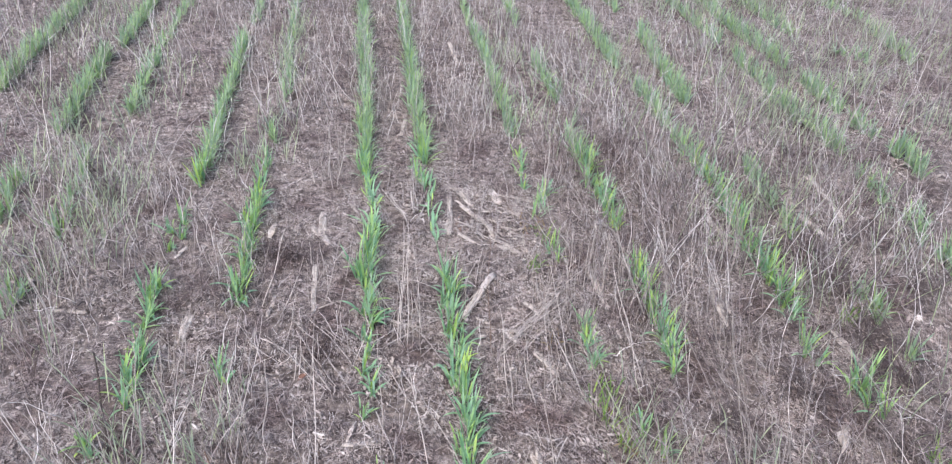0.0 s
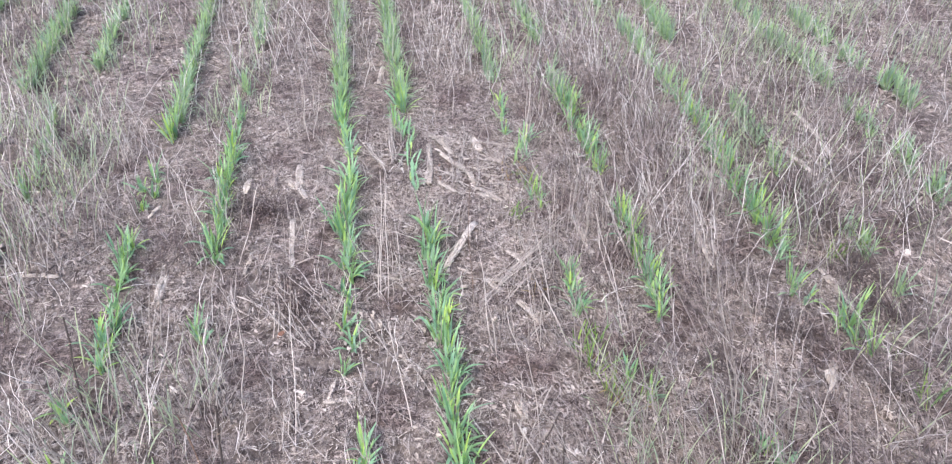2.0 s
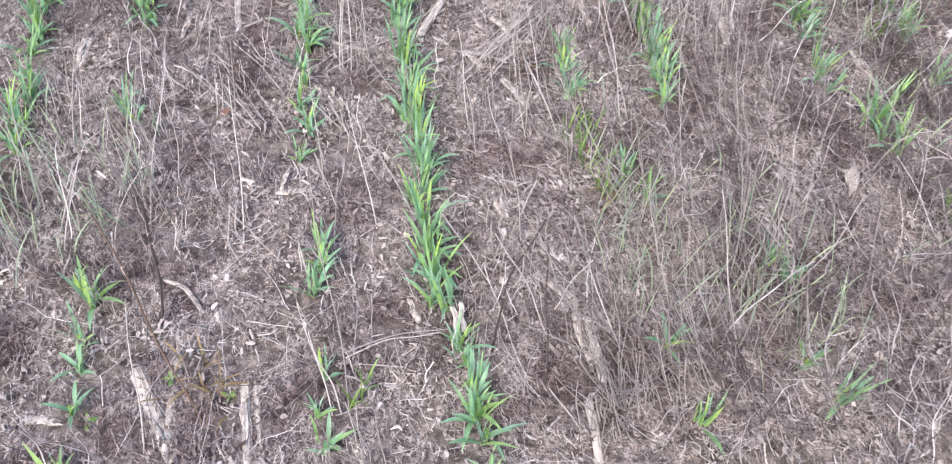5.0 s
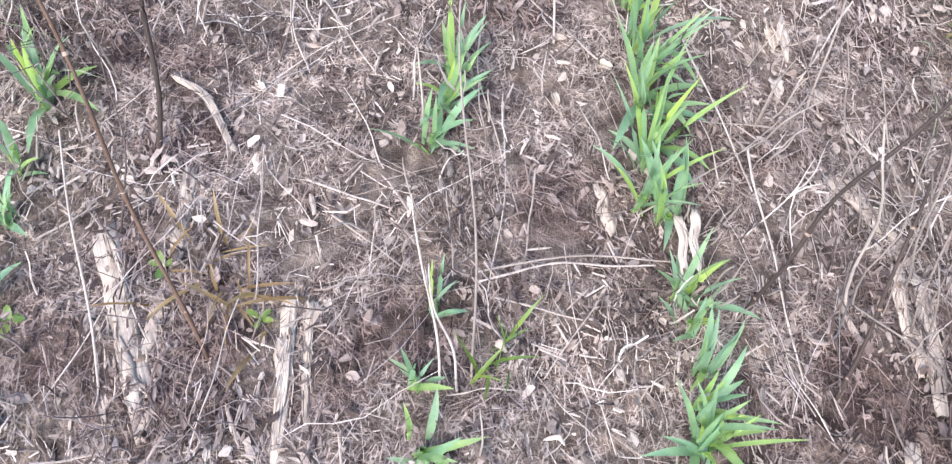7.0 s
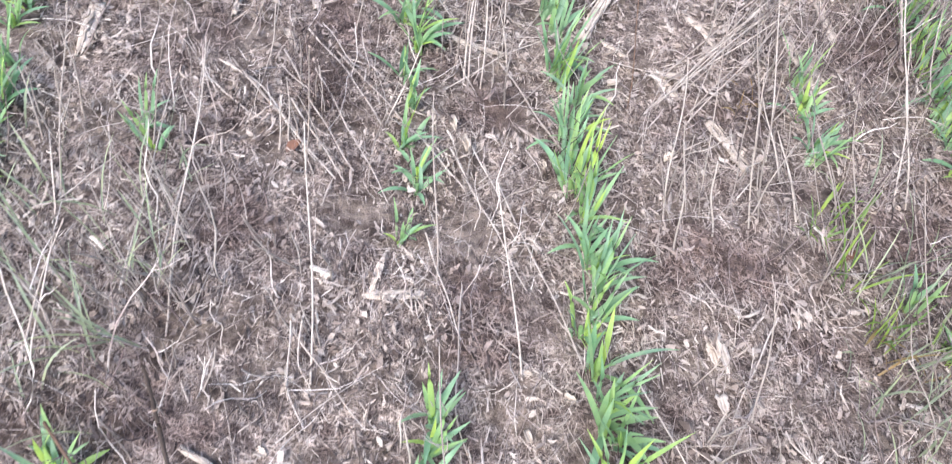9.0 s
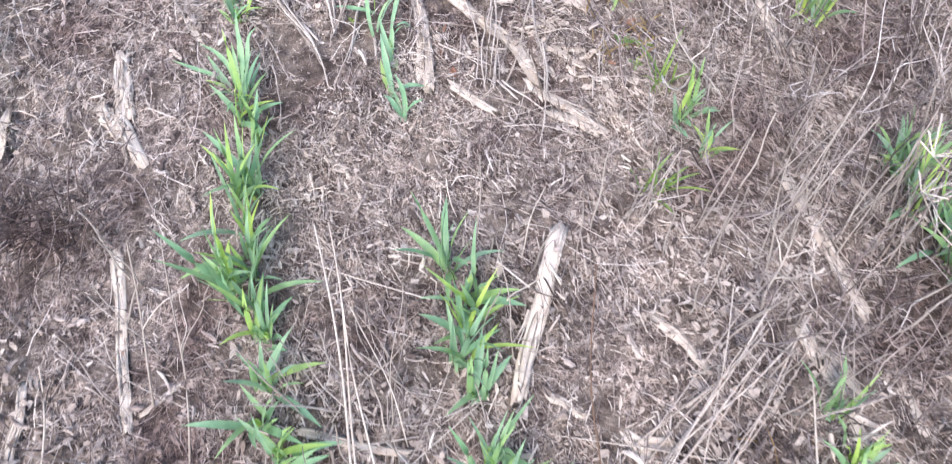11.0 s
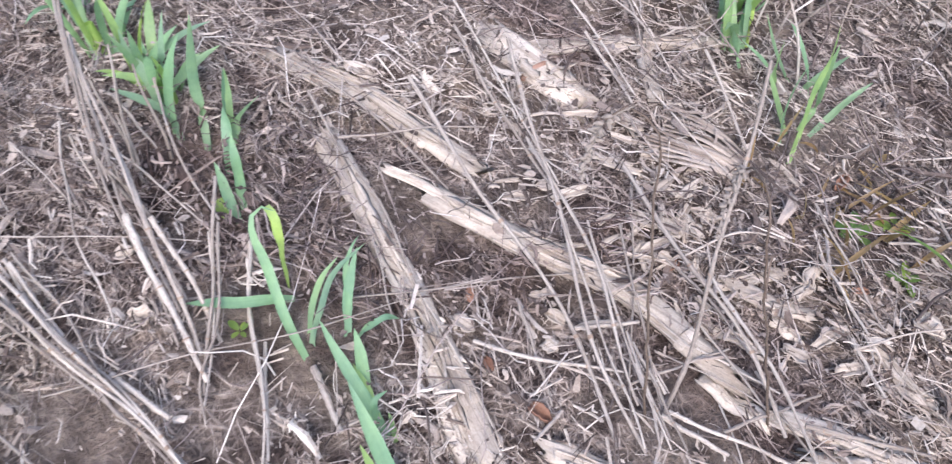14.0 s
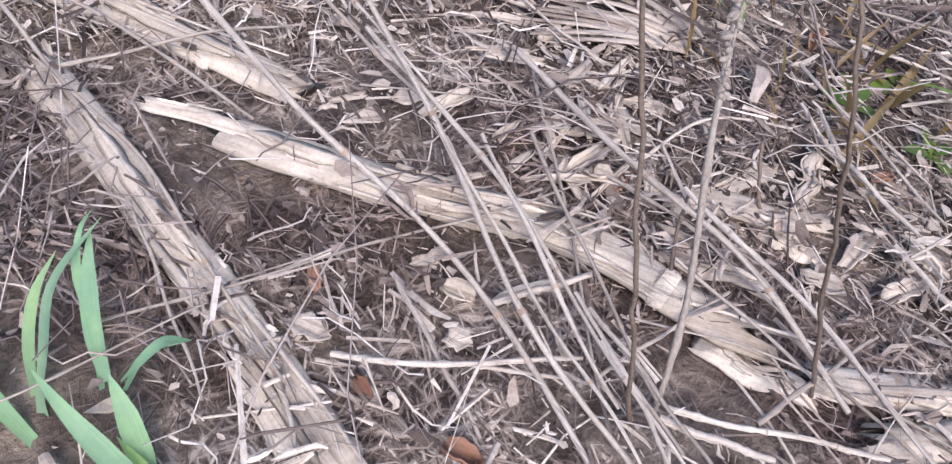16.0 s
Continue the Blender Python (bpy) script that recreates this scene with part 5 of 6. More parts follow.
straw([(0.096, -0.575, 0.020), (0.161, -0.786, 0.020)], 0.0011)
straw([(-0.109, -0.741, 0.020), (-0.039, -0.843, 0.020)], 0.0011)
straw([(0.285, -0.871, 0.020), (0.357, -0.767, 0.020)], 0.0011)
straw([(-0.428, -0.366, 0.020), (-0.346, -0.469, 0.020)], 0.0011)
straw([(0.149, 0.328, 0.050), (0.137, 0.273, 0.040), (0.130, 0.209, 0.030), (0.128, 0.135, 0.010)], 0.0012)
straw([(0.145, 0.312, 0.040), (0.139, 0.217, 0.030), (0.138, 0.153, 0.012)], 0.0012)
straw([(0.147, 0.343, 0.040), (0.133, 0.263, 0.030), (0.130, 0.231, 0.020)], 0.0012)
straw([(0.142, 0.296, 0.030), (0.132, 0.188, 0.020), (0.134, 0.149, 0.010)], 0.0012)
straw([(0.072, 0.202, 0.020), (0.092, 0.139, 0.020), (0.112, 0.079, 0.012)], 0.0012)
straw([(0.068, 0.191, 0.018), (0.087, 0.145, 0.020), (0.104, 0.105, 0.012)], 0.0012)
straw([(0.078, 0.206, 0.020), (0.087, 0.160, 0.016)], 0.0012)
straw([(0.174, 0.196, 0.030), (0.148, 0.142, 0.020), (0.127, 0.107, 0.008)], 0.0012)
straw([(0.160, 0.118, 0.006), (0.139, 0.066, 0.012)], 0.0012)
straw([(0.049, 0.252, 0.016), (0.069, 0.200, 0.016), (0.084, 0.150, 0.016), (0.104, 0.097, 0.016), (0.112, 0.061, 0.016), (0.114, 0.035, 0.016)], 0.0011)
straw([(0.043, 0.234, 0.016), (0.057, 0.201, 0.016), (0.075, 0.162, 0.016), (0.102, 0.100, 0.016), (0.113, 0.058, 0.016)], 0.001)
straw([(0.076, 0.213, 0.016), (0.085, 0.164, 0.016), (0.100, 0.120, 0.016), (0.108, 0.092, 0.016), (0.114, 0.057, 0.016)], 0.0011)
straw([(0.080, 0.213, 0.016), (0.092, 0.165, 0.016), (0.095, 0.134, 0.016)], 0.0009)
straw([(0.092, 0.135, 0.016), (0.095, 0.115, 0.016), (0.107, 0.086, 0.016), (0.110, 0.065, 0.016)], 0.001)
straw([(0.022, 0.198, 0.016), (0.042, 0.153, 0.016), (0.060, 0.108, 0.016), (0.070, 0.072, 0.016), (0.075, 0.053, 0.016)], 0.001)
straw([(0.082, 0.370, 0.016), (0.073, 0.293, 0.016), (0.070, 0.238, 0.016), (0.076, 0.201, 0.016)], 0.001)
straw([(0.045, 0.122, 0.016), (0.051, 0.087, 0.016), (0.052, 0.066, 0.016)], 0.0008)
straw([(0.160, 0.178, 0.016), (0.146, 0.135, 0.016), (0.126, 0.099, 0.016)], 0.0008)
straw([(0.160, 0.129, 0.016), (0.146, 0.084, 0.016), (0.120, 0.033, 0.016)], 0.0009)
straw([(0.321, 0.093, 0.018), (0.302, 0.048, 0.018), (0.288, 0.004, 0.018), (0.281, -0.017, 0.018)], 0.0009)
straw([(0.333, 0.084, 0.018), (0.314, 0.046, 0.018), (0.291, -0.000, 0.018)], 0.0009)
straw([(0.311, 0.099, 0.018), (0.292, 0.048, 0.018), (0.279, 0.007, 0.018), (0.272, -0.011, 0.018)], 0.0009)
straw([(0.300, 0.036, 0.018), (0.291, 0.011, 0.018), (0.284, -0.013, 0.018)], 0.0009)
straw([(0.299, 0.030, 0.018), (0.294, 0.006, 0.018), (0.287, -0.021, 0.018)], 0.0009)
straw([(0.294, 0.021, 0.018), (0.286, -0.000, 0.018), (0.278, -0.015, 0.018)], 0.0009)
straw([(-0.109, 0.414, 0.024), (-0.084, 0.336, 0.024), (-0.057, 0.257, 0.024), (-0.032, 0.185, 0.024)], 0.0011)
straw([(-0.111, 0.368, 0.024), (-0.077, 0.288, 0.024), (-0.042, 0.216, 0.024), (-0.025, 0.150, 0.024)], 0.0011)
straw([(-0.096, 0.472, 0.024), (-0.074, 0.374, 0.024), (-0.046, 0.278, 0.024)], 0.0009, greystem)
straw([(0.405, 0.324, 0.024), (0.405, 0.267, 0.024), (0.399, 0.202, 0.024), (0.389, 0.143, 0.024)], 0.001)
straw([(0.344, 0.294, 0.024), (0.333, 0.194, 0.024), (0.317, 0.115, 0.024)], 0.0009)
straw([(0.351, 0.036, 0.024), (0.334, -0.036, 0.024), (0.308, -0.100, 0.024)], 0.0011)
straw([(0.478, 0.278, 0.024), (0.474, 0.209, 0.024), (0.459, 0.135, 0.024)], 0.0009, greystem)
straw([(0.577, 0.248, 0.024), (0.582, 0.139, 0.024), (0.586, 0.089, 0.024), (0.550, 0.001, 0.024)], 0.001)
straw([(0.422, 0.041, 0.024), (0.398, -0.027, 0.024)], 0.0008)
straw([(0.471, 0.008, 0.024), (0.435, -0.069, 0.024), (0.406, -0.134, 0.024)], 0.001, greystem)
straw([(0.637, 0.137, 0.024), (0.541, 0.004, 0.024), (0.474, -0.110, 0.024)], 0.0011, greystem)
straw([(0.060, 0.072, 0.024), (0.061, 0.016, 0.024), (0.057, -0.019, 0.024)], 0.0008)
straw([(0.096, 0.415, 0.024), (0.091, 0.303, 0.024), (0.076, 0.234, 0.024)], 0.0008, greystem)
straw([(-0.117, 0.212, 0.024), (-0.057, 0.160, 0.024), (-0.024, 0.144, 0.024)], 0.0008, greystem)
lying_straws(0.05, 0.60, -0.12, 0.40, 40, -62, 4)
lying_straws(-0.25, 0.55, -1.15, -0.2, 70, 80, 6)

# leaning bundle of dry weed stems beside the stalks
straw([(0.290, -0.451, 0.006), (0.359, -0.398, 0.035), (0.427, -0.350, 0.060)], 0.0006)
straw([(0.329, -0.433, 0.006), (0.368, -0.410, 0.035), (0.409, -0.378, 0.060)], 0.0009)
straw([(0.320, -0.423, 0.006), (0.379, -0.401, 0.035), (0.440, -0.373, 0.060)], 0.0011)
straw([(0.276, -0.467, 0.006), (0.355, -0.404, 0.035), (0.450, -0.328, 0.060)], 0.0009)
straw([(0.312, -0.481, 0.006), (0.375, -0.434, 0.035), (0.444, -0.378, 0.060)], 0.0009)
straw([(0.324, -0.483, 0.006), (0.365, -0.405, 0.035), (0.417, -0.310, 0.060)], 0.0009)
straw([(0.316, -0.435, 0.006), (0.376, -0.387, 0.035), (0.442, -0.334, 0.060)], 0.001)
straw([(0.326, -0.467, 0.006), (0.396, -0.425, 0.035), (0.461, -0.375, 0.060)], 0.0007)
straw([(0.318, -0.489, 0.006), (0.393, -0.421, 0.035), (0.466, -0.353, 0.060)], 0.0012)
straw([(0.313, -0.433, 0.006), (0.361, -0.397, 0.035), (0.399, -0.366, 0.060)], 0.0012)
straw([(0.306, -0.421, 0.006), (0.366, -0.388, 0.035), (0.418, -0.362, 0.060)], 0.001)
straw([(0.276, -0.464, 0.006), (0.350, -0.419, 0.035), (0.418, -0.371, 0.060)], 0.0013)
straw([(0.301, -0.414, 0.006), (0.375, -0.361, 0.035), (0.457, -0.307, 0.060)], 0.001)
straw([(0.293, -0.410, 0.006), (0.384, -0.377, 0.035), (0.470, -0.332, 0.060)], 0.0009)

# standing dry weed stems
weed_stem((-0.066, -0.331, -0.004), (-0.012, -0.234, 0.200), 0.001, 2)
weed_stem((-0.191, -0.315, -0.004), (-0.124, -0.276, 0.136), 0.0011, 0)
weed_stem((-0.093, -0.271, -0.004), (-0.035, -0.231, 0.200), 0.0011, 1)
weed_stem((-0.250, -0.171, -0.004), (-0.203, -0.143, 0.125), 0.001, 0)
weed_stem((-0.229, -0.252, -0.004), (-0.164, -0.214, 0.174), 0.0013, 2)
weed_stem((0.067, -0.411, -0.004), (0.093, -0.250, 0.200), 0.0013, 1)
weed_stem((0.086, -0.420, -0.004), (0.103, -0.306, 0.200), 0.001, 0)
weed_stem((0.072, -0.418, -0.004), (0.103, -0.251, 0.200), 0.0012, 1)
weed_stem((0.117, -0.358, -0.004), (0.107, -0.319, 0.200), 0.0007, 0)
weed_stem((0.100, -0.349, -0.004), (0.144, -0.311, 0.200), 0.0007, 1)
weed_stem((0.393, -0.534, -0.004), (0.345, -0.483, 0.200), 0.001, 1)
weed_stem((0.406, -0.536, -0.004), (0.375, -0.440, 0.200), 0.0011, 1)
weed_stem((0.532, -0.607, -0.004), (0.502, -0.452, 0.200), 0.0011, 0)
weed_stem((0.545, -0.609, -0.004), (0.485, -0.528, 0.184), 0.0011, 0)
weed_stem((0.418, -0.625, -0.004), (0.373, -0.574, 0.099), 0.0013, 1)
weed_stem((0.376, -0.620, -0.004), (0.341, -0.584, 0.191), 0.0011, 1)
weed_stem((0.275, -0.606, -0.004), (0.253, -0.576, 0.200), 0.0011, 1)
weed_stem((0.322, -0.579, -0.004), (0.302, -0.526, 0.200), 0.0008, 0)
weed_stem((-0.170, -0.398, -0.004), (-0.130, -0.369, 0.125), 0.0009, 1)
weed_stem((-0.028, -0.477, -0.004), (0.018, -0.456, 0.103), 0.0012, 1)
weed_stem((0.616, -0.392, -0.004), (0.542, -0.327, 0.210), 0.0016, 7)
weed_stem((0.455, -0.318, -0.004), (0.449, -0.310, 0.120), 0.0014, 6)
weed_stem((0.258, -0.456, -0.004), (0.272, -0.330, 0.200), 0.0008, 0, redstem)
weed_stem((0.026, -1.089, -0.004), (0.004, -1.017, 0.160), 0.0011, 0)
weed_stem((0.038, -1.089, -0.004), (0.016, -1.057, 0.160), 0.0011, 0)
weed_stem((0.047, -1.088, -0.004), (0.025, -0.829, 0.160), 0.0011, 0)
weed_stem((-0.204, -1.101, -0.004), (-0.191, -0.990, 0.160), 0.0011, 0)
weed_stem((-0.288, -0.936, -0.004), (-0.269, -0.917, 0.049), 0.0011, 0)
weed_stem((-0.361, -0.577, -0.004), (-0.324, -0.454, 0.160), 0.0011, 1)
weed_stem((-0.280, -0.547, -0.004), (-0.225, -0.504, 0.160), 0.0011, 1)
weed_stem((-0.113, -0.549, -0.004), (-0.089, -0.520, 0.160), 0.0011, 1)
weed_stem((-0.231, -0.741, -0.004), (-0.186, -0.504, 0.160), 0.0011, 1)
weed_stem((-0.092, -0.794, -0.004), (-0.088, -0.610, 0.160), 0.0011, 1)
weed_stem((0.028, -0.688, -0.004), (0.027, -0.575, 0.160), 0.0011, 1)
weed_stem((0.105, -0.800, -0.004), (0.079, -0.679, 0.160), 0.0011, 1)
weed_stem((0.276, -0.658, -0.004), (0.254, -0.613, 0.160), 0.0011, 1)
weed_stem((0.364, -0.629, -0.004), (0.343, -0.553, 0.160), 0.0011, 1)
weed_stem((0.316, -0.843, -0.004), (0.298, -0.790, 0.160), 0.0011, 1)
weed_stem((-0.359, -0.737, -0.004), (-0.290, -0.685, 0.124), 0.0011, 1)
straw([(-0.136, -1.074, 0.000), (-0.165, -1.018, 0.060), (-0.190, -0.962, 0.130), (-0.224, -0.898, 0.210)], 0.0019, redstem)
straw([(-0.197, -0.929, 0.000), (-0.187, -0.896, 0.050), (-0.188, -0.864, 0.100), (-0.188, -0.840, 0.160)], 0.0026, darkstem)
straw([(0.241, -1.026, 0.000), (0.249, -1.008, 0.060), (0.266, -0.982, 0.110), (0.316, -0.941, 0.170)], 0.0022, darkstem)
straw([(0.299, -1.086, 0.000), (0.308, -1.042, 0.060), (0.307, -1.015, 0.100), (0.314, -0.968, 0.150)], 0.0019, darkstem)
straw([(-0.447, -0.699, 0.000), (-0.455, -0.651, 0.060), (-0.466, -0.589, 0.160)], 0.0026, darkstem)
straw([(0.297, 0.000, 0.000), (0.314, 0.012, 0.030), (0.336, 0.037, 0.085), (0.366, 0.066, 0.130)], 0.0013, greystem)
nodding_weed([(0.287, 0.001, 0.0), (0.283, 0.018, 0.070), (0.283, 0.036, 0.130), (0.284, 0.047, 0.157), (0.280, 0.054, 0.162)],
             [(0.275, 0.058, 0.155), (0.273, 0.060, 0.142), (0.272, 0.060, 0.126)], 0.0007, brownstem)
straw([(0.373, 0.011, 0.000), (0.377, 0.023, 0.015), (0.383, 0.030, 0.025)], 0.0009, brownstem)
nodding_weed([(0.333, -0.030, 0.0), (0.323, -0.010, 0.060), (0.314, 0.007, 0.113), (0.319, 0.020, 0.131), (0.326, 0.032, 0.126)],
             [(0.330, 0.038, 0.112), (0.328, 0.036, 0.100), (0.323, 0.031, 0.086)], 0.0007, brownstem)
straw([(0.321, 0.015, 0.000), (0.338, 0.027, 0.012), (0.356, 0.037, 0.020)], 0.0009, brownstem)

# pale husk scraps and dead leaves
husk_scrap(-0.134, -0.852, 0.011, 0.012, -28, 40)
husk_scrap(-0.220, -0.942, 0.011, 0.012, -17, 30)
husk_scrap(0.292, -0.761, 0.022, 0.018, -86, 20)
husk_scrap(0.290, -0.814, 0.021, 0.016, -90, 25)
husk_scrap(0.102, -0.789, 0.013, 0.012, -9, 30)
husk_scrap(0.107, -0.813, 0.013, 0.008, -4, 20)
husk_scrap(0.104, -0.843, 0.012, 0.01, -71, 40)
husk_scrap(0.142, -0.814, 0.011, 0.012, -27, 50)
husk_scrap(0.294, -0.756, 0.023, 0.014, -87, 40)
husk_scrap(-0.149, -0.324, 0.045, 0.012, -67, 30)
husk_scrap(-0.038, -0.693, 0.045, 0.01, 71, 20)
husk_scrap(-0.020, -0.701, 0.027, 0.01, -1, 15)
husk_scrap(0.061, -0.500, 0.017, 0.012, -69, 60)
husk_scrap(0.308, -0.408, 0.030, 0.02, -20, 30)
husk_scrap(0.050, -0.476, 0.016, 0.014, -72, 60)
husk_scrap(0.063, -0.507, 0.013, 0.014, -81, 60)
husk_scrap(0.239, -0.419, 0.015, 0.015, 5, 40)
husk_scrap(0.287, -0.537, 0.011, 0.012, 22, 60)
husk_scrap(0.493, -0.605, 0.016, 0.012, -47, 30)
husk_scrap(0.529, -0.607, 0.006, 0.008, -47, 50)
husk_scrap(0.145, -0.537, 0.010, 0.01, -59, 60)
husk_scrap(0.874, -0.782, 0.055, 0.02, -127, 40)
husk_scrap(0.300, -0.761, 0.033, 0.015, -86, 20)
husk_scrap(0.240, 0.087, 0.012, 0.012, -69, 25)
husk_scrap(0.359, 0.080, 0.014, 0.014, -80, 30)
husk_scrap(0.372, 0.078, 0.017, 0.012, -86, 20)
husk_scrap(0.380, 0.150, 0.021, 0.014, -69, 30)
husk_scrap(0.268, 0.255, 0.021, 0.014, -57, 30)
husk_scrap(0.119, 0.195, 0.009, 0.012, -16, 30)
husk_scrap(0.113, 0.159, 0.011, 0.014, -21, 40)
husk_scrap(0.365, -0.005, 0.014, 0.01, -72, 30)
husk_scrap(0.430, -0.028, 0.015, 0.02, -85, 30)
husk_scrap(0.270, 0.055, 0.008, 0.01, -72, 20)
husk_scrap(0.345, 0.067, 0.009, 0.012, -75, 30)
husk_scrap(0.377, -0.027, 0.014, 0.01, -25, 30)
husk_scrap(0.857, -0.796, 0.055, 0.025, 50, 40)
husk_scrap(-0.236, 0.032, 0.076, 0.02, 83, 30)
husk_scrap(0.812, -0.347, 0.069, 0.02, -101, 30)
husk_scrap(0.324, 0.083, 0.012, 0.007, 1, 31)
husk_scrap(0.288, 0.074, 0.011, 0.006, 157, 12)
husk_scrap(0.350, 0.054, 0.025, 0.008, 108, 20)
husk_scrap(0.357, 0.085, 0.012, 0.007, 151, 14)
husk_scrap(0.356, 0.042, 0.022, 0.004, 74, 23)
husk_scrap(0.330, 0.026, 0.017, 0.003, 68, 23)
husk_scrap(0.330, 0.094, 0.011, 0.007, 1, 36)
husk_scrap(0.380, 0.086, 0.018, 0.003, 108, 17)
husk_scrap(0.355, 0.074, 0.022, 0.004, 51, 31)
husk_scrap(0.365, 0.076, 0.019, 0.003, 21, 41)
husk_scrap(0.333, 0.070, 0.011, 0.004, 23, 19)
husk_scrap(0.371, 0.116, 0.025, 0.003, 142, 19)
husk_scrap(0.351, 0.019, 0.019, 0.003, 103, 25)
husk_scrap(0.371, 0.109, 0.022, 0.007, 133, 15)
husk_scrap(0.362, 0.063, 0.024, 0.005, 53, 35)
husk_scrap(0.375, 0.153, 0.022, 0.005, 155, 31)
husk_scrap(0.367, 0.075, 0.014, 0.004, 22, 29)
husk_scrap(0.342, 0.063, 0.023, 0.003, 143, 37)
husk_scrap(0.305, 0.076, 0.014, 0.007, 108, 24)
husk_scrap(0.394, 0.108, 0.018, 0.008, 143, 33)
husk_scrap(0.368, 0.097, 0.021, 0.007, 7, 13)
husk_scrap(0.403, 0.052, 0.014, 0.004, 30, 19)
husk_scrap(0.363, 0.076, 0.013, 0.005, 156, 10)
husk_scrap(0.379, 0.068, 0.012, 0.006, 35, 15)
husk_scrap(0.352, 0.047, 0.012, 0.005, 36, 34)
husk_scrap(0.306, 0.043, 0.021, 0.004, 152, 41)
husk_scrap(0.312, 0.138, 0.014, 0.004, 161, 15)
husk_scrap(0.380, 0.126, 0.024, 0.004, 121, 39)
husk_scrap(0.320, 0.052, 0.011, 0.006, 151, 26)
husk_scrap(0.282, 0.057, 0.010, 0.008, 111, 44)
husk_scrap(0.339, 0.114, 0.020, 0.007, 164, 44)
husk_scrap(0.363, 0.072, 0.014, 0.004, 25, 41)
husk_scrap(0.319, 0.086, 0.020, 0.003, 154, 11)
husk_scrap(0.309, 0.125, 0.014, 0.007, 146, 41)
husk_scrap(0.358, 0.069, 0.020, 0.006, 173, 36)
husk_scrap(0.343, 0.082, 0.013, 0.006, 46, 15)
husk_scrap(0.378, 0.088, 0.018, 0.006, 6, 14)
husk_scrap(0.326, 0.126, 0.010, 0.008, 151, 19)
husk_scrap(0.439, 0.060, 0.023, 0.004, 89, 24)
husk_scrap(0.337, 0.080, 0.025, 0.004, 13, 17)
husk_scrap(0.391, 0.097, 0.011, 0.004, 6, 39)
husk_scrap(0.338, 0.059, 0.024, 0.003, 1, 26)
husk_scrap(0.356, 0.024, 0.010, 0.004, 156, 11)
husk_scrap(0.387, 0.065, 0.017, 0.007, 121, 30)
husk_scrap(0.335, 0.060, 0.011, 0.004, 76, 12)
husk_scrap(0.377, -0.013, 0.023, 0.008, 1, 29)

# red-brown dead leaves
husk_scrap(0.245, 0.032, 0.011, 0.009, -70, 55, True)
husk_scrap(0.241, 0.055, 0.007, 0.005, 80, 40, True)
husk_scrap(0.453, 0.047, 0.012, 0.008, 20, 50, True)
husk_scrap(0.415, -0.001, 0.009, 0.006, -30, 45, True)
husk_scrap(0.345, 0.056, 0.008, 0.007, 10, 30, True)
husk_scrap(0.251, 0.090, 0.008, 0.005, 60, 40, True)
husk_scrap(-0.132, -0.518, 0.020, 0.014, 40, 40, True)
husk_scrap(0.451, -0.672, 0.020, 0.014, 40, 40, True)

# broad husk fan
husk_fan((0.422, 0.081, 0.000), (0.394, 0.131, 0.000), 0.034)

# seedlings at the end of the row, blade by blade
end_plant = thing('wheat_seedling', (0.174, 0.101, 0.000), 'green wheat seedling with a folded leaf at the row end', 'wheat', 'wheat seedlings in drilled rows')
hero_leaf(end_plant, 0.0064, bluegreen, (0.173, 0.097, 0.000), (0.172, 0.119, 0.020), (0.175, 0.141, 0.034), (0.176, 0.155, 0.041), (0.178, 0.158, 0.045), (0.183, 0.159, 0.048), (0.186, 0.157, 0.049), (0.188, 0.155, 0.047))
hero_leaf(end_plant, 0.0079, green, (0.186, 0.159, 0.047), (0.187, 0.156, 0.045), (0.186, 0.149, 0.036), (0.184, 0.144, 0.022), (0.181, 0.138, 0.006))
hero_leaf(end_plant, 0.0075, bluegreen, (0.180, 0.128, 0.016), (0.169, 0.130, 0.022), (0.159, 0.133, 0.024), (0.148, 0.141, 0.022), (0.137, 0.151, 0.016))
hero_leaf(end_plant, 0.0058, green, (0.175, 0.103, 0.000), (0.179, 0.109, 0.008), (0.187, 0.114, 0.020), (0.198, 0.120, 0.034), (0.215, 0.121, 0.045))
last_plant = thing('wheat_seedling', (0.188, 0.057, 0.000), 'blue-green wheat seedling with broad curled leaves', 'wheat', 'wheat seedlings in drilled rows')
hero_leaf(last_plant, 0.0034, bluegreen, (0.192, 0.102, 0.010), (0.199, 0.111, 0.022), (0.205, 0.122, 0.034), (0.211, 0.126, 0.040), (0.216, 0.130, 0.038))
hero_leaf(last_plant, 0.004, green, (0.179, 0.113, 0.008), (0.186, 0.120, 0.020), (0.194, 0.124, 0.030), (0.203, 0.125, 0.038))
hero_leaf(last_plant, 0.0026, bluegreen, (0.196, 0.099, 0.008), (0.203, 0.100, 0.014), (0.208, 0.098, 0.018), (0.213, 0.095, 0.018))
hero_leaf(last_plant, 0.006, bluegreen, (0.194, 0.102, 0.012), (0.198, 0.110, 0.020), (0.204, 0.117, 0.030), (0.212, 0.124, 0.040))
hero_leaf(last_plant, 0.0071, bluegreen, (0.187, 0.054, 0.000), (0.186, 0.067, 0.010), (0.184, 0.081, 0.020), (0.183, 0.094, 0.028), (0.183, 0.105, 0.032))
hero_leaf(last_plant, 0.008, bluegreen, (0.187, 0.073, 0.004), (0.190, 0.081, 0.012), (0.193, 0.090, 0.020), (0.195, 0.097, 0.024))
hero_leaf(last_plant, 0.004, bluegreen, (0.196, 0.095, 0.020), (0.201, 0.093, 0.026), (0.208, 0.093, 0.028), (0.215, 0.093, 0.020))
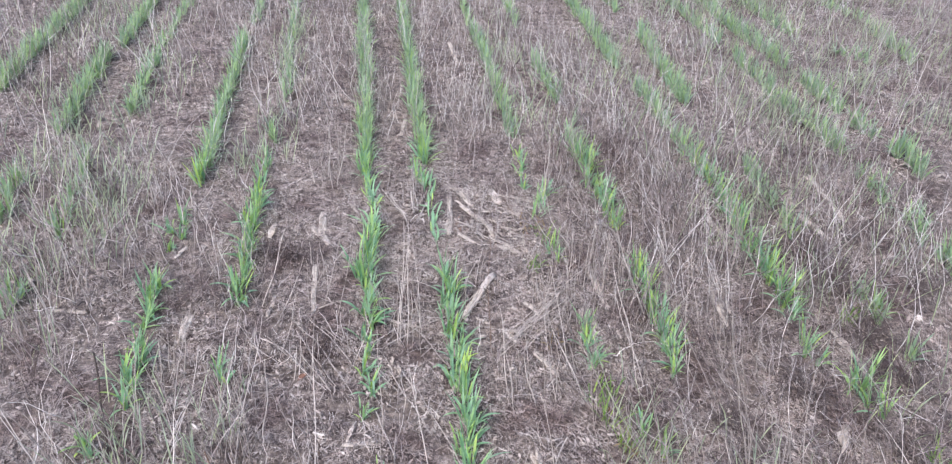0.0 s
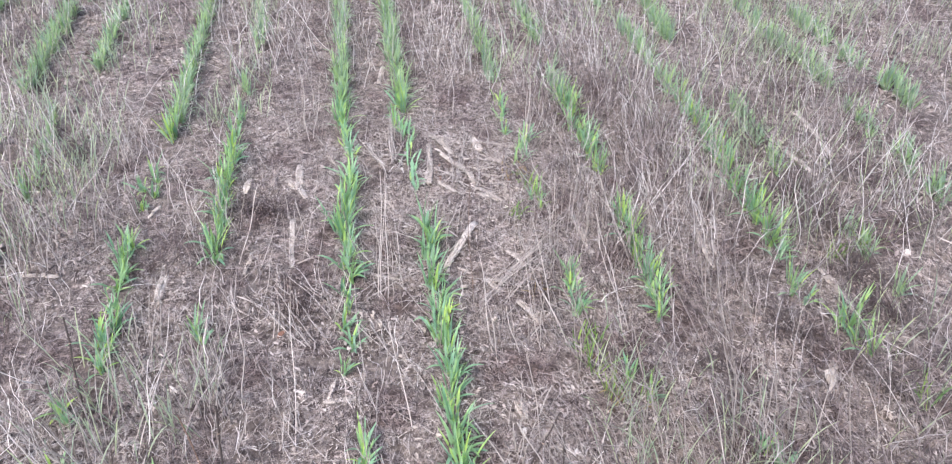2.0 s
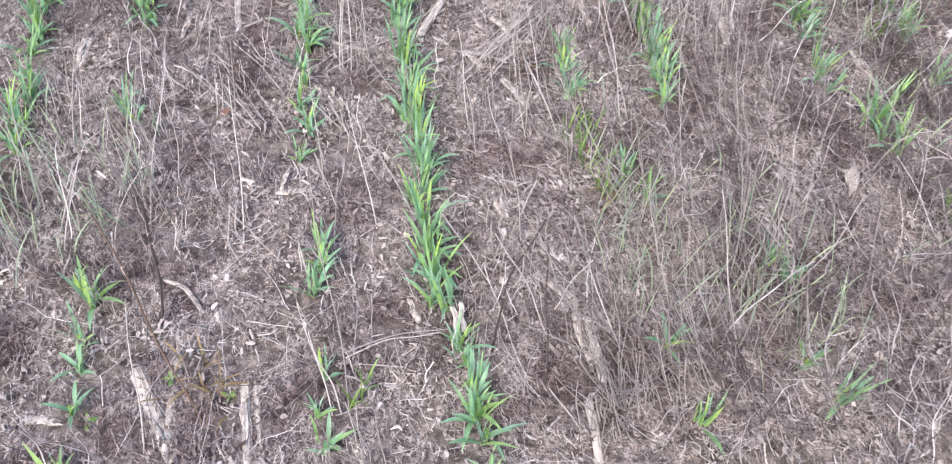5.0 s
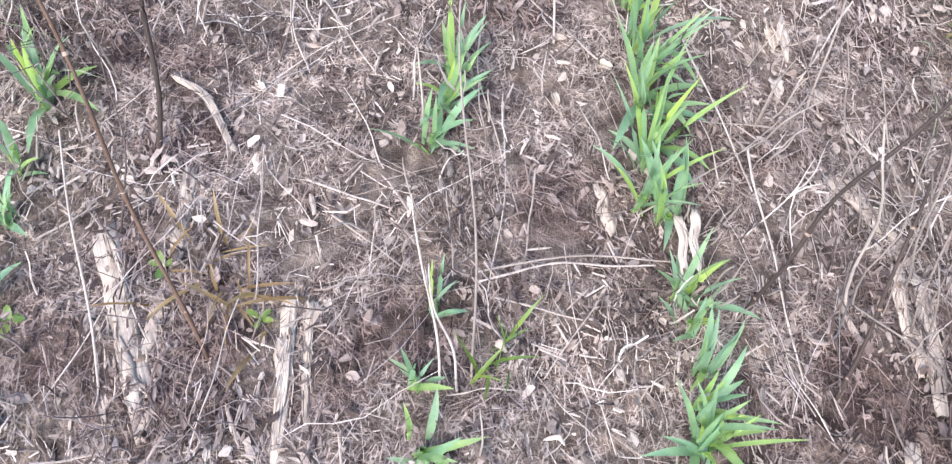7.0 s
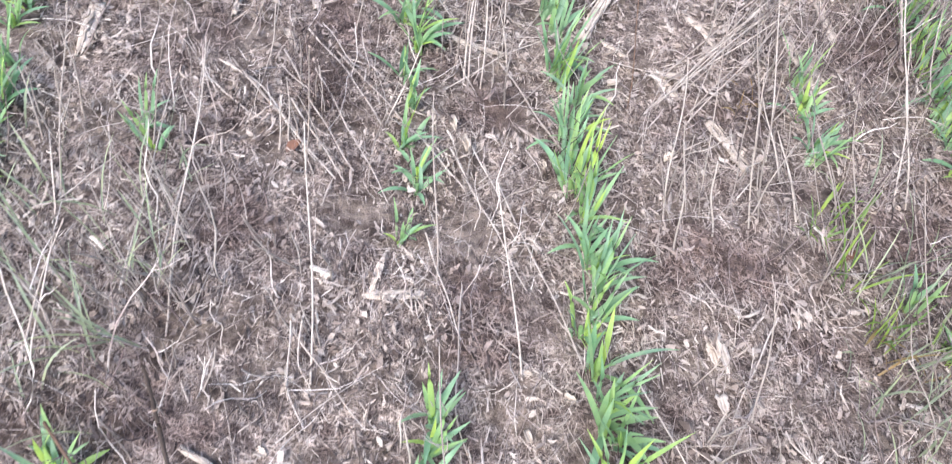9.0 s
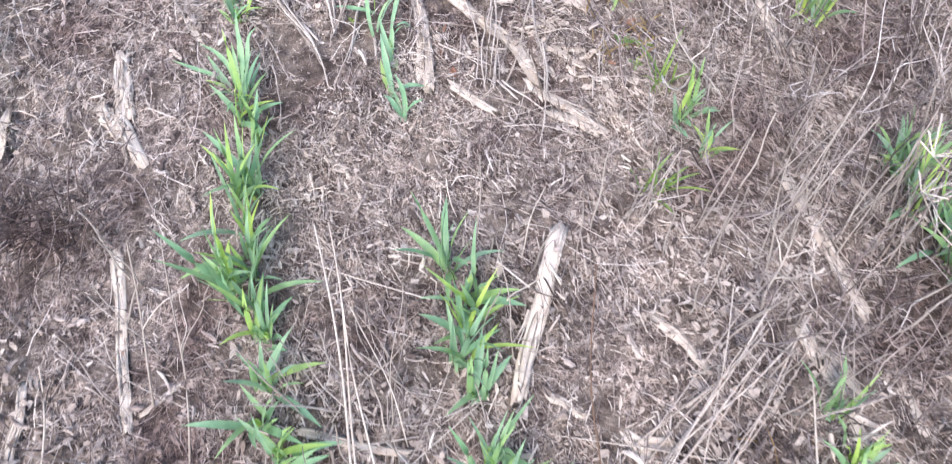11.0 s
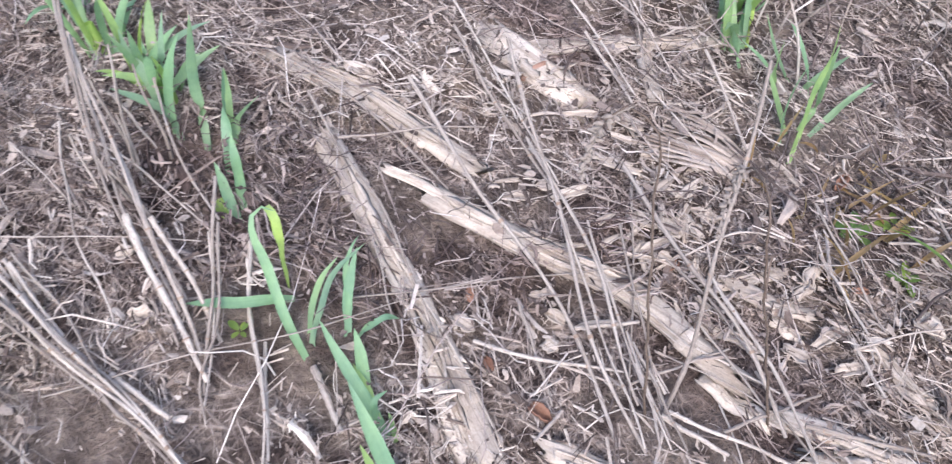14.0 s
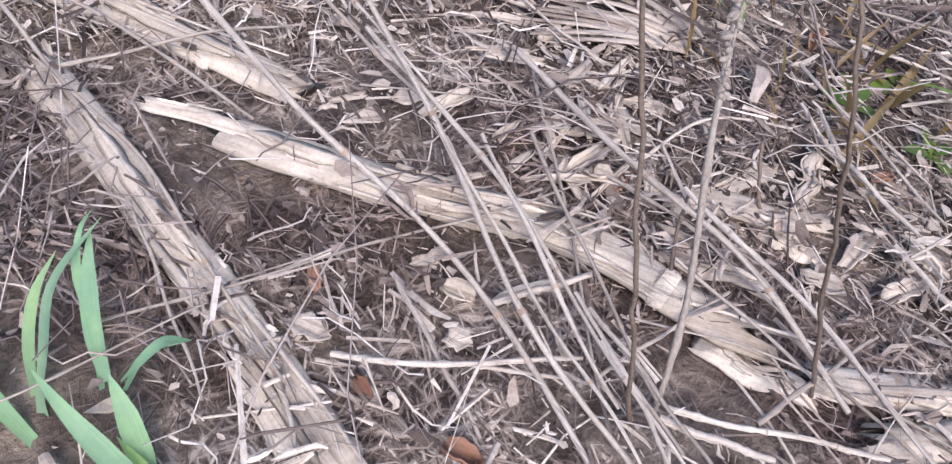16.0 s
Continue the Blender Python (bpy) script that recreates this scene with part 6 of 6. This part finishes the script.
hero_leaf(last_plant, 0.0056, green, (0.188, 0.055, 0.000), (0.186, 0.062, 0.006), (0.188, 0.074, 0.012), (0.188, 0.086, 0.016))
hero_leaf(last_plant, 0.0056, bluegreen, (0.183, 0.057, 0.000), (0.185, 0.062, 0.012), (0.188, 0.065, 0.020), (0.194, 0.066, 0.020))
hero_leaf(last_plant, 0.0048, green, (0.189, 0.050, 0.000), (0.190, 0.056, 0.008), (0.191, 0.060, 0.012))
low_plant = thing('wheat_seedling', (0.183, -0.020, 0.000), 'small blue-green wheat seedling at the row end', 'wheat', 'wheat seedlings in drilled rows')
hero_leaf(low_plant, 0.0078, bluegreen, (0.183, -0.021, 0.000), (0.177, -0.011, 0.014), (0.172, -0.002, 0.022), (0.167, 0.004, 0.020))
hero_leaf(low_plant, 0.0074, bluegreen, (0.183, -0.021, 0.000), (0.189, -0.017, 0.014), (0.197, -0.016, 0.022), (0.207, -0.013, 0.022))
hero_leaf(low_plant, 0.0082, bluegreen, (0.183, -0.021, 0.000), (0.187, -0.009, 0.016), (0.187, 0.001, 0.030), (0.183, 0.013, 0.040))
hero_leaf(low_plant, 0.0065, green, (0.180, -0.020, 0.000), (0.181, -0.005, 0.012), (0.177, 0.010, 0.024))
hero_leaf(low_plant, 0.0087, bluegreen, (0.175, 0.017, 0.002), (0.186, 0.012, 0.016), (0.198, 0.010, 0.020), (0.213, 0.010, 0.014))
hero_leaf(low_plant, 0.0092, bluegreen, (0.178, 0.014, 0.000), (0.178, 0.028, 0.014), (0.178, 0.046, 0.030), (0.179, 0.068, 0.045))
hero_leaf(low_plant, 0.0076, green, (0.177, 0.017, 0.000), (0.173, 0.033, 0.012), (0.173, 0.050, 0.024))
third_plant = thing('wheat_seedling', (0.177, 0.193, 0.000), 'bright green wheat seedling in a drilled row', 'wheat', 'wheat seedlings in drilled rows')
hero_leaf(third_plant, 0.0079, bluegreen, (0.177, 0.187, 0.000), (0.177, 0.195, 0.006), (0.178, 0.207, 0.014), (0.179, 0.216, 0.020))
hero_leaf(third_plant, 0.0079, bluegreen, (0.182, 0.194, 0.004), (0.185, 0.202, 0.014), (0.188, 0.209, 0.028), (0.191, 0.217, 0.034))
hero_leaf(third_plant, 0.0065, green, (0.178, 0.206, 0.002), (0.173, 0.205, 0.002), (0.174, 0.192, 0.002), (0.175, 0.185, 0.001))
hero_leaf(third_plant, 0.0076, bluegreen, (0.184, 0.220, 0.002), (0.189, 0.227, 0.012), (0.194, 0.236, 0.020), (0.202, 0.244, 0.050))
hero_leaf(third_plant, 0.0076, green, (0.192, 0.232, 0.004), (0.199, 0.239, 0.012), (0.209, 0.238, 0.024), (0.214, 0.236, 0.030))
hero_leaf(third_plant, 0.007, green, (0.192, 0.236, 0.004), (0.197, 0.243, 0.016), (0.202, 0.251, 0.030), (0.204, 0.253, 0.040))
fourth_plant = thing('wheat_seedling', (0.182, 0.241, 0.000), 'tall bright green wheat seedling in a drilled row', 'wheat', 'wheat seedlings in drilled rows')
hero_leaf(fourth_plant, 0.0075, green, (0.181, 0.239, 0.000), (0.185, 0.251, 0.008), (0.188, 0.258, 0.028), (0.192, 0.259, 0.050), (0.197, 0.258, 0.075))
hero_leaf(fourth_plant, 0.0075, green, (0.172, 0.252, 0.000), (0.172, 0.261, 0.006), (0.170, 0.265, 0.014), (0.162, 0.273, 0.020), (0.151, 0.289, 0.020))
hero_leaf(fourth_plant, 0.007, bluegreen, (0.171, 0.259, 0.000), (0.174, 0.267, 0.016), (0.181, 0.271, 0.036), (0.191, 0.271, 0.055))
hero_leaf(fourth_plant, 0.0076, green, (0.170, 0.274, 0.004), (0.170, 0.288, 0.020), (0.167, 0.301, 0.030), (0.168, 0.306, 0.040))
left_plant = thing('wheat_seedling', (0.017, 0.200, 0.000), 'wide clump of green wheat leaves beside straw', 'wheat', 'wheat seedlings in drilled rows')
hero_leaf(left_plant, 0.0065, green, (0.019, 0.190, 0.000), (0.012, 0.215, 0.012), (-0.000, 0.234, 0.020), (-0.006, 0.249, 0.030))
hero_leaf(left_plant, 0.0062, green, (0.017, 0.200, 0.000), (0.018, 0.230, 0.030), (0.017, 0.251, 0.050), (0.008, 0.269, 0.060))
hero_leaf(left_plant, 0.0062, bluegreen, (0.022, 0.204, 0.000), (0.035, 0.222, 0.025), (0.048, 0.242, 0.040), (0.058, 0.249, 0.050))
hero_leaf(left_plant, 0.0062, bluegreen, (0.016, 0.216, -0.000), (0.027, 0.235, 0.025), (0.036, 0.254, 0.050), (0.043, 0.260, 0.055))
hero_leaf(left_plant, 0.006, green, (0.012, 0.232, -0.000), (0.010, 0.255, 0.020), (0.011, 0.275, 0.035))
hero_leaf(left_plant, 0.0075, green, (0.019, 0.177, 0.000), (0.017, 0.196, 0.008), (0.011, 0.216, 0.014), (0.005, 0.235, 0.018))
hero_leaf(left_plant, 0.006, bluegreen, (0.019, 0.214, 0.000), (0.029, 0.219, 0.010), (0.038, 0.225, 0.020))
hero_leaf(left_plant, 0.0056, bluegreen, (0.010, 0.243, 0.000), (-0.001, 0.252, 0.012), (-0.013, 0.256, 0.016))
hero_leaf(left_plant, 0.0056, green, (0.009, 0.270, 0.000), (0.022, 0.284, 0.025), (0.033, 0.295, 0.040))
front_plant = thing('wheat_seedling', (0.016, 0.069, 0.000), 'spreading blue-green wheat seedling beside straw', 'wheat', 'wheat seedlings in drilled rows')
hero_leaf(front_plant, 0.0068, bluegreen, (0.016, 0.069, 0.000), (0.012, 0.090, 0.020), (0.002, 0.103, 0.030), (-0.013, 0.116, 0.034))
hero_leaf(front_plant, 0.0066, green, (0.012, 0.068, 0.000), (-0.000, 0.088, 0.016), (-0.008, 0.106, 0.026))
hero_leaf(front_plant, 0.0064, bluegreen, (0.020, 0.071, -0.000), (0.030, 0.091, 0.030), (0.031, 0.115, 0.045), (0.034, 0.135, 0.055))
hero_leaf(front_plant, 0.0064, bluegreen, (0.023, 0.070, 0.000), (0.035, 0.090, 0.028), (0.044, 0.108, 0.042), (0.052, 0.112, 0.045))
hero_leaf(front_plant, 0.006, green, (0.018, 0.070, -0.000), (0.021, 0.089, 0.024), (0.021, 0.108, 0.034))
hero_leaf(front_plant, 0.0066, bluegreen, (0.011, 0.074, 0.000), (-0.005, 0.086, 0.012), (-0.025, 0.097, 0.018), (-0.046, 0.113, 0.020))
hero_leaf(front_plant, 0.0062, green, (0.013, 0.062, 0.000), (0.002, 0.071, 0.010), (-0.015, 0.081, 0.014))
hero_leaf(front_plant, 0.0058, bluegreen, (0.025, 0.061, 0.000), (0.039, 0.074, 0.016), (0.047, 0.084, 0.022))
far_plant = thing('wheat_seedling', (0.447, 0.076, 0.000), 'bright yellow-green wheat seedling with upright leaves', 'wheat', 'wheat seedlings in drilled rows')
hero_leaf(far_plant, 0.0068, green, (0.446, 0.074, 0.000), (0.452, 0.080, 0.016), (0.457, 0.087, 0.040), (0.463, 0.091, 0.060), (0.460, 0.093, 0.080))
hero_leaf(far_plant, 0.0062, bluegreen, (0.451, 0.086, 0.000), (0.453, 0.094, 0.020), (0.456, 0.097, 0.034), (0.461, 0.098, 0.050))
hero_leaf(far_plant, 0.0062, green, (0.465, 0.087, 0.002), (0.474, 0.090, 0.018), (0.476, 0.094, 0.036), (0.479, 0.097, 0.055))
hero_leaf(far_plant, 0.0054, green, (0.469, 0.082, 0.002), (0.485, 0.083, 0.012), (0.494, 0.082, 0.022), (0.506, 0.082, 0.026))
hero_leaf(far_plant, 0.0058, green, (0.472, 0.116, 0.006), (0.474, 0.121, 0.020), (0.476, 0.125, 0.036))
hero_leaf(far_plant, 0.0058, bluegreen, (0.469, 0.140, 0.004), (0.469, 0.146, 0.012), (0.462, 0.148, 0.030))
hero_leaf(far_plant, 0.0058, green, (0.459, 0.090, 0.002), (0.459, 0.104, 0.016), (0.457, 0.119, 0.034))
hero_leaf(far_plant, 0.005, bluegreen, (0.488, 0.100, 0.000), (0.488, 0.112, 0.020), (0.491, 0.127, 0.030), (0.497, 0.140, 0.030))
hero_leaf(far_plant, 0.0046, green, (0.489, 0.116, 0.000), (0.484, 0.132, 0.018), (0.482, 0.146, 0.036))
hero_leaf(far_plant, 0.005, green, (0.489, 0.110, 0.000), (0.497, 0.105, 0.018), (0.517, 0.106, 0.020))
hero_leaf(far_plant, 0.0046, bluegreen, (0.481, 0.114, 0.000), (0.475, 0.131, 0.015), (0.471, 0.147, 0.020))

# small broad-leaved weeds
broad_weed(0.442, 0.021, 0.011)
broad_weed(0.464, 0.015, 0.009)
broad_weed(0.153, 0.130, 0.006)
broad_weed(0.444, -0.011, 0.010)
broad_weed(-0.102, -1.045, 0.009)
grass_tuft(0.058, -1.070, 0.033)
broad_weed(-0.272, -1.055, 0.010)
grass_tuft(0.459, -0.760, 0.044)
grass_tuft(0.437, -0.646, 0.033)
broad_weed(-0.176, -1.009, 0.010)
grass_tuft(0.517, -0.775, 0.033)
grass_tuft(0.407, -0.170, 0.033)
grass_tuft(0.469, -0.615, 0.033)
grass_tuft(1.068, -0.449, 0.055)
grass_tuft(0.996, -0.871, 0.044)
grass_tuft(1.139, -0.426, 0.055)
grass_tuft(-0.768, 0.125, 0.055)
grass_tuft(1.103, -0.077, 0.055)
grass_tuft(0.445, -0.698, 0.044)
grass_tuft(0.462, -0.048, 0.044)

# rusty grass tufts and dark dead clumps
dead_clump(0.410, 0.078, 60, 0.016, 'dark')
dead_clump(0.407, 0.056, 50, 0.014, 'dark')
dead_clump(0.456, 0.047, 50, 0.02, 'dark')
dead_clump(0.492, 0.030, 50, 0.02, 'dark')
dead_clump(0.418, -0.018, 40, 0.014, 'dark')
dead_clump(0.419, 0.035, 40, 0.014, 'dark')
dead_clump(0.440, 0.047, 9, 0.035, 'rust')
dead_clump(0.430, 0.020, 9, 0.035, 'rust')
dead_clump(0.462, 0.024, 9, 0.035, 'rust')
dead_clump(-0.111, -1.041, 14, 0.05, 'rust')
dead_clump(-0.154, -1.010, 10, 0.05, 'rust')
dead_clump(0.469, -0.787, 10, 0.06, 'rust')
dead_clump(0.392, -0.456, 8, 0.04, 'rust')
dead_clump(-0.161, -0.075, 60, 0.08, 'dark')
dead_clump(-0.191, 1.715, 40, 0.09, 'dark')
dead_clump(0.028, -0.960, 40, 0.04, 'dark')
# twigs added as a dark patch where the soil lies only in shade
dead_clump(-0.094, -0.386, 30, 0.05, 'dark')
dead_clump(-0.230, -0.050, 60, 0.06, 'dark')
dead_clump(0.395, 0.049, 60, 0.014, 'dark')
dead_clump(0.559, 0.069, 60, 0.018, 'dark')
dead_clump(0.228, 0.217, 40, 0.016, 'dark')
dead_clump(1.124, -0.168, 50, 0.08, 'dark')
dead_clump(1.374, 0.720, 40, 0.08, 'dark')
dead_clump(1.104, -0.327, 60, 0.1, 'dark')
dead_clump(1.104, -0.510, 60, 0.1, 'dark')
dead_clump(0.839, -0.483, 50, 0.09, 'dark')
dead_clump(0.862, -0.658, 60, 0.09, 'dark')
dead_clump(1.078, -0.663, 60, 0.1, 'dark')
dead_clump(0.673, -0.722, 50, 0.08, 'dark')
dead_clump(1.281, -0.124, 50, 0.1, 'dark')
dead_clump(1.308, -0.346, 50, 0.1, 'dark')
dead_clump(0.960, -0.815, 50, 0.1, 'dark')
dead_clump(-1.146, 1.135, 40, 0.08, 'dark')
dead_clump(-0.687, 0.281, 40, 0.07, 'dark')
dead_clump(1.128, -0.337, 50, 0.09, 'dark')
dead_clump(1.071, -0.521, 50, 0.08, 'dark')
dead_clump(-0.087, -0.454, 50, 0.05, 'dark')
dead_clump(-0.289, -0.216, 60, 0.06, 'dark')
dead_clump(-0.143, -0.810, 50, 0.03, 'dark')
dead_clump(-0.044, -0.866, 60, 0.03, 'dark')
dead_clump(0.161, -1.030, 60, 0.03, 'dark')
dead_clump(0.241, 0.108, 40, 0.02, 'dark')
dead_clump(0.145, 0.242, 50, 0.016, 'dark')
dead_clump(0.402, -0.463, 60, 0.04, 'dark')
dead_clump(0.531, -0.475, 60, 0.04, 'dark')
dead_clump(-0.085, -0.422, 22, 0.04, 'dark')
dead_clump(-0.325, -0.792, 50, 0.04, 'dark')
dead_clump(0.031, -0.599, 40, 0.03, 'dark')
dead_clump(0.263, -0.378, 30, 0.02, 'dark')
dead_clump(0.308, 0.084, 40, 0.02, 'dark')

# clumps of standing dry stems close to the rows
stem_clump(0.379, -1.153, 16, 0.16, 0.03)
stem_clump(0.451, -1.072, 12, 0.17, 0.04)
stem_clump(0.522, -1.105, 12, 0.18, 0.05)
stem_clump(0.647, -0.934, 12, 0.2, 0.05)
stem_clump(0.053, -1.161, 8, 0.15, 0.03)
stem_clump(-0.235, -0.701, 8, 0.2, 0.04)
stem_clump(0.358, -0.996, 14, 0.22, 0.05)
stem_clump(0.502, -0.870, 12, 0.22, 0.06)
stem_clump(0.552, -1.068, 16, 0.24, 0.06)
stem_clump(0.690, -0.946, 14, 0.26, 0.06)
stem_clump(-0.452, -0.771, 12, 0.25, 0.06)
stem_clump(-0.219, -0.718, 8, 0.2, 0.05)
stem_clump(-0.066, 0.336, 10, 0.2, 0.05)
stem_clump(0.507, 0.175, 16, 0.22, 0.05)
stem_clump(0.846, -0.224, 14, 0.25, 0.05)
stem_clump(0.868, 0.255, 14, 0.25, 0.06)
stem_clump(-0.694, -0.329, 14, 0.3, 0.06)
stem_clump(-0.708, -0.076, 12, 0.3, 0.06)
stem_clump(0.713, -0.625, 18, 0.26, 0.06)
stem_clump(0.453, -0.667, 10, 0.2, 0.05)
stem_clump(-0.228, -0.617, 8, 0.14, 0.03)
stem_clump(0.082, -0.405, 8, 0.12, 0.04)
stem_clump(0.304, -0.634, 6, 0.12, 0.04)
stem_clump(0.137, 0.222, 9, 0.07, 0.02)
stem_clump(-0.123, 0.320, 5, 0.09, 0.05)
stem_clump(-0.385, -0.714, 10, 0.2, 0.05)
stem_clump(0.220, -1.009, 10, 0.06, 0.025)
stem_clump(0.220, -0.962, 8, 0.05, 0.02)
stem_clump(0.430, -0.267, 10, 0.12, 0.05)
stem_clump(0.555, -0.285, 10, 0.14, 0.05)
stem_clump(0.568, -0.498, 8, 0.14, 0.05)
stem_clump(-0.266, -0.082, 6, 0.14, 0.04)
stem_clump(0.403, -1.099, 14, 0.1, 0.02)
stem_clump(0.429, -1.040, 12, 0.11, 0.025)
stem_clump(0.456, -1.144, 14, 0.1, 0.03)
stem_clump(0.357, -1.165, 10, 0.09, 0.02)
stem_clump(0.604, -1.000, 14, 0.12, 0.04)
stem_clump(0.654, -1.081, 14, 0.12, 0.04)
stem_clump(0.553, -0.894, 12, 0.12, 0.04)
stem_clump(0.768, -0.938, 12, 0.12, 0.05)
stem_clump(-0.109, -0.651, 8, 0.1, 0.03)
stem_clump(0.416, -0.320, 10, 0.12, 0.04)
stem_clump(0.448, -0.404, 10, 0.12, 0.04)
stem_clump(0.568, -0.246, 10, 0.13, 0.05)
stem_clump(0.613, -0.385, 12, 0.14, 0.05)
stem_clump(0.415, -0.570, 8, 0.1, 0.04)
stem_clump(0.370, -0.217, 8, 0.1, 0.05)
stem_clump(-0.098, -0.192, 8, 0.12, 0.05)
stem_clump(0.066, -0.294, 8, 0.12, 0.04)
stem_clump(0.632, -0.255, 10, 0.14, 0.05)
stem_clump(0.043, -0.870, 7, 0.09, 0.04)
stem_clump(-0.226, -0.834, 8, 0.08, 0.05)
stem_clump(0.260, -0.854, 7, 0.09, 0.04)
stem_clump(-0.104, -0.763, 7, 0.08, 0.03)
stem_clump(-0.241, -0.555, 9, 0.1, 0.05)
stem_clump(-0.104, -0.471, 8, 0.1, 0.05)
stem_clump(0.287, -0.563, 8, 0.1, 0.05)
stem_clump(0.455, -0.398, 9, 0.12, 0.04)
stem_clump(-0.401, -0.512, 9, 0.12, 0.05)
stem_clump(0.222, -0.241, 8, 0.12, 0.05)
stem_clump(-0.293, 0.796, 14, 0.2, 0.06)
stem_clump(0.011, 1.178, 10, 0.16, 0.05)
stem_clump(1.074, 1.172, 14, 0.22, 0.07)
stem_clump(-0.557, 0.269, 14, 0.22, 0.07)
stem_clump(-0.578, -0.164, 14, 0.24, 0.07)
stem_clump(2.062, 1.252, 16, 0.25, 0.08)
stem_clump(1.887, 0.627, 16, 0.25, 0.08)
stem_clump(2.556, 1.552, 16, 0.25, 0.08)
stem_clump(0.551, -0.196, 10, 0.16, 0.05)
stem_clump(0.682, -0.467, 12, 0.2, 0.06)
stem_clump(0.394, -1.115, 12, 0.17, 0.016)
stem_clump(0.404, -1.130, 10, 0.18, 0.018)
stem_clump(0.490, -1.080, 8, 0.20, 0.030)
stem_clump(0.640, -0.930, 12, 0.20, 0.040)
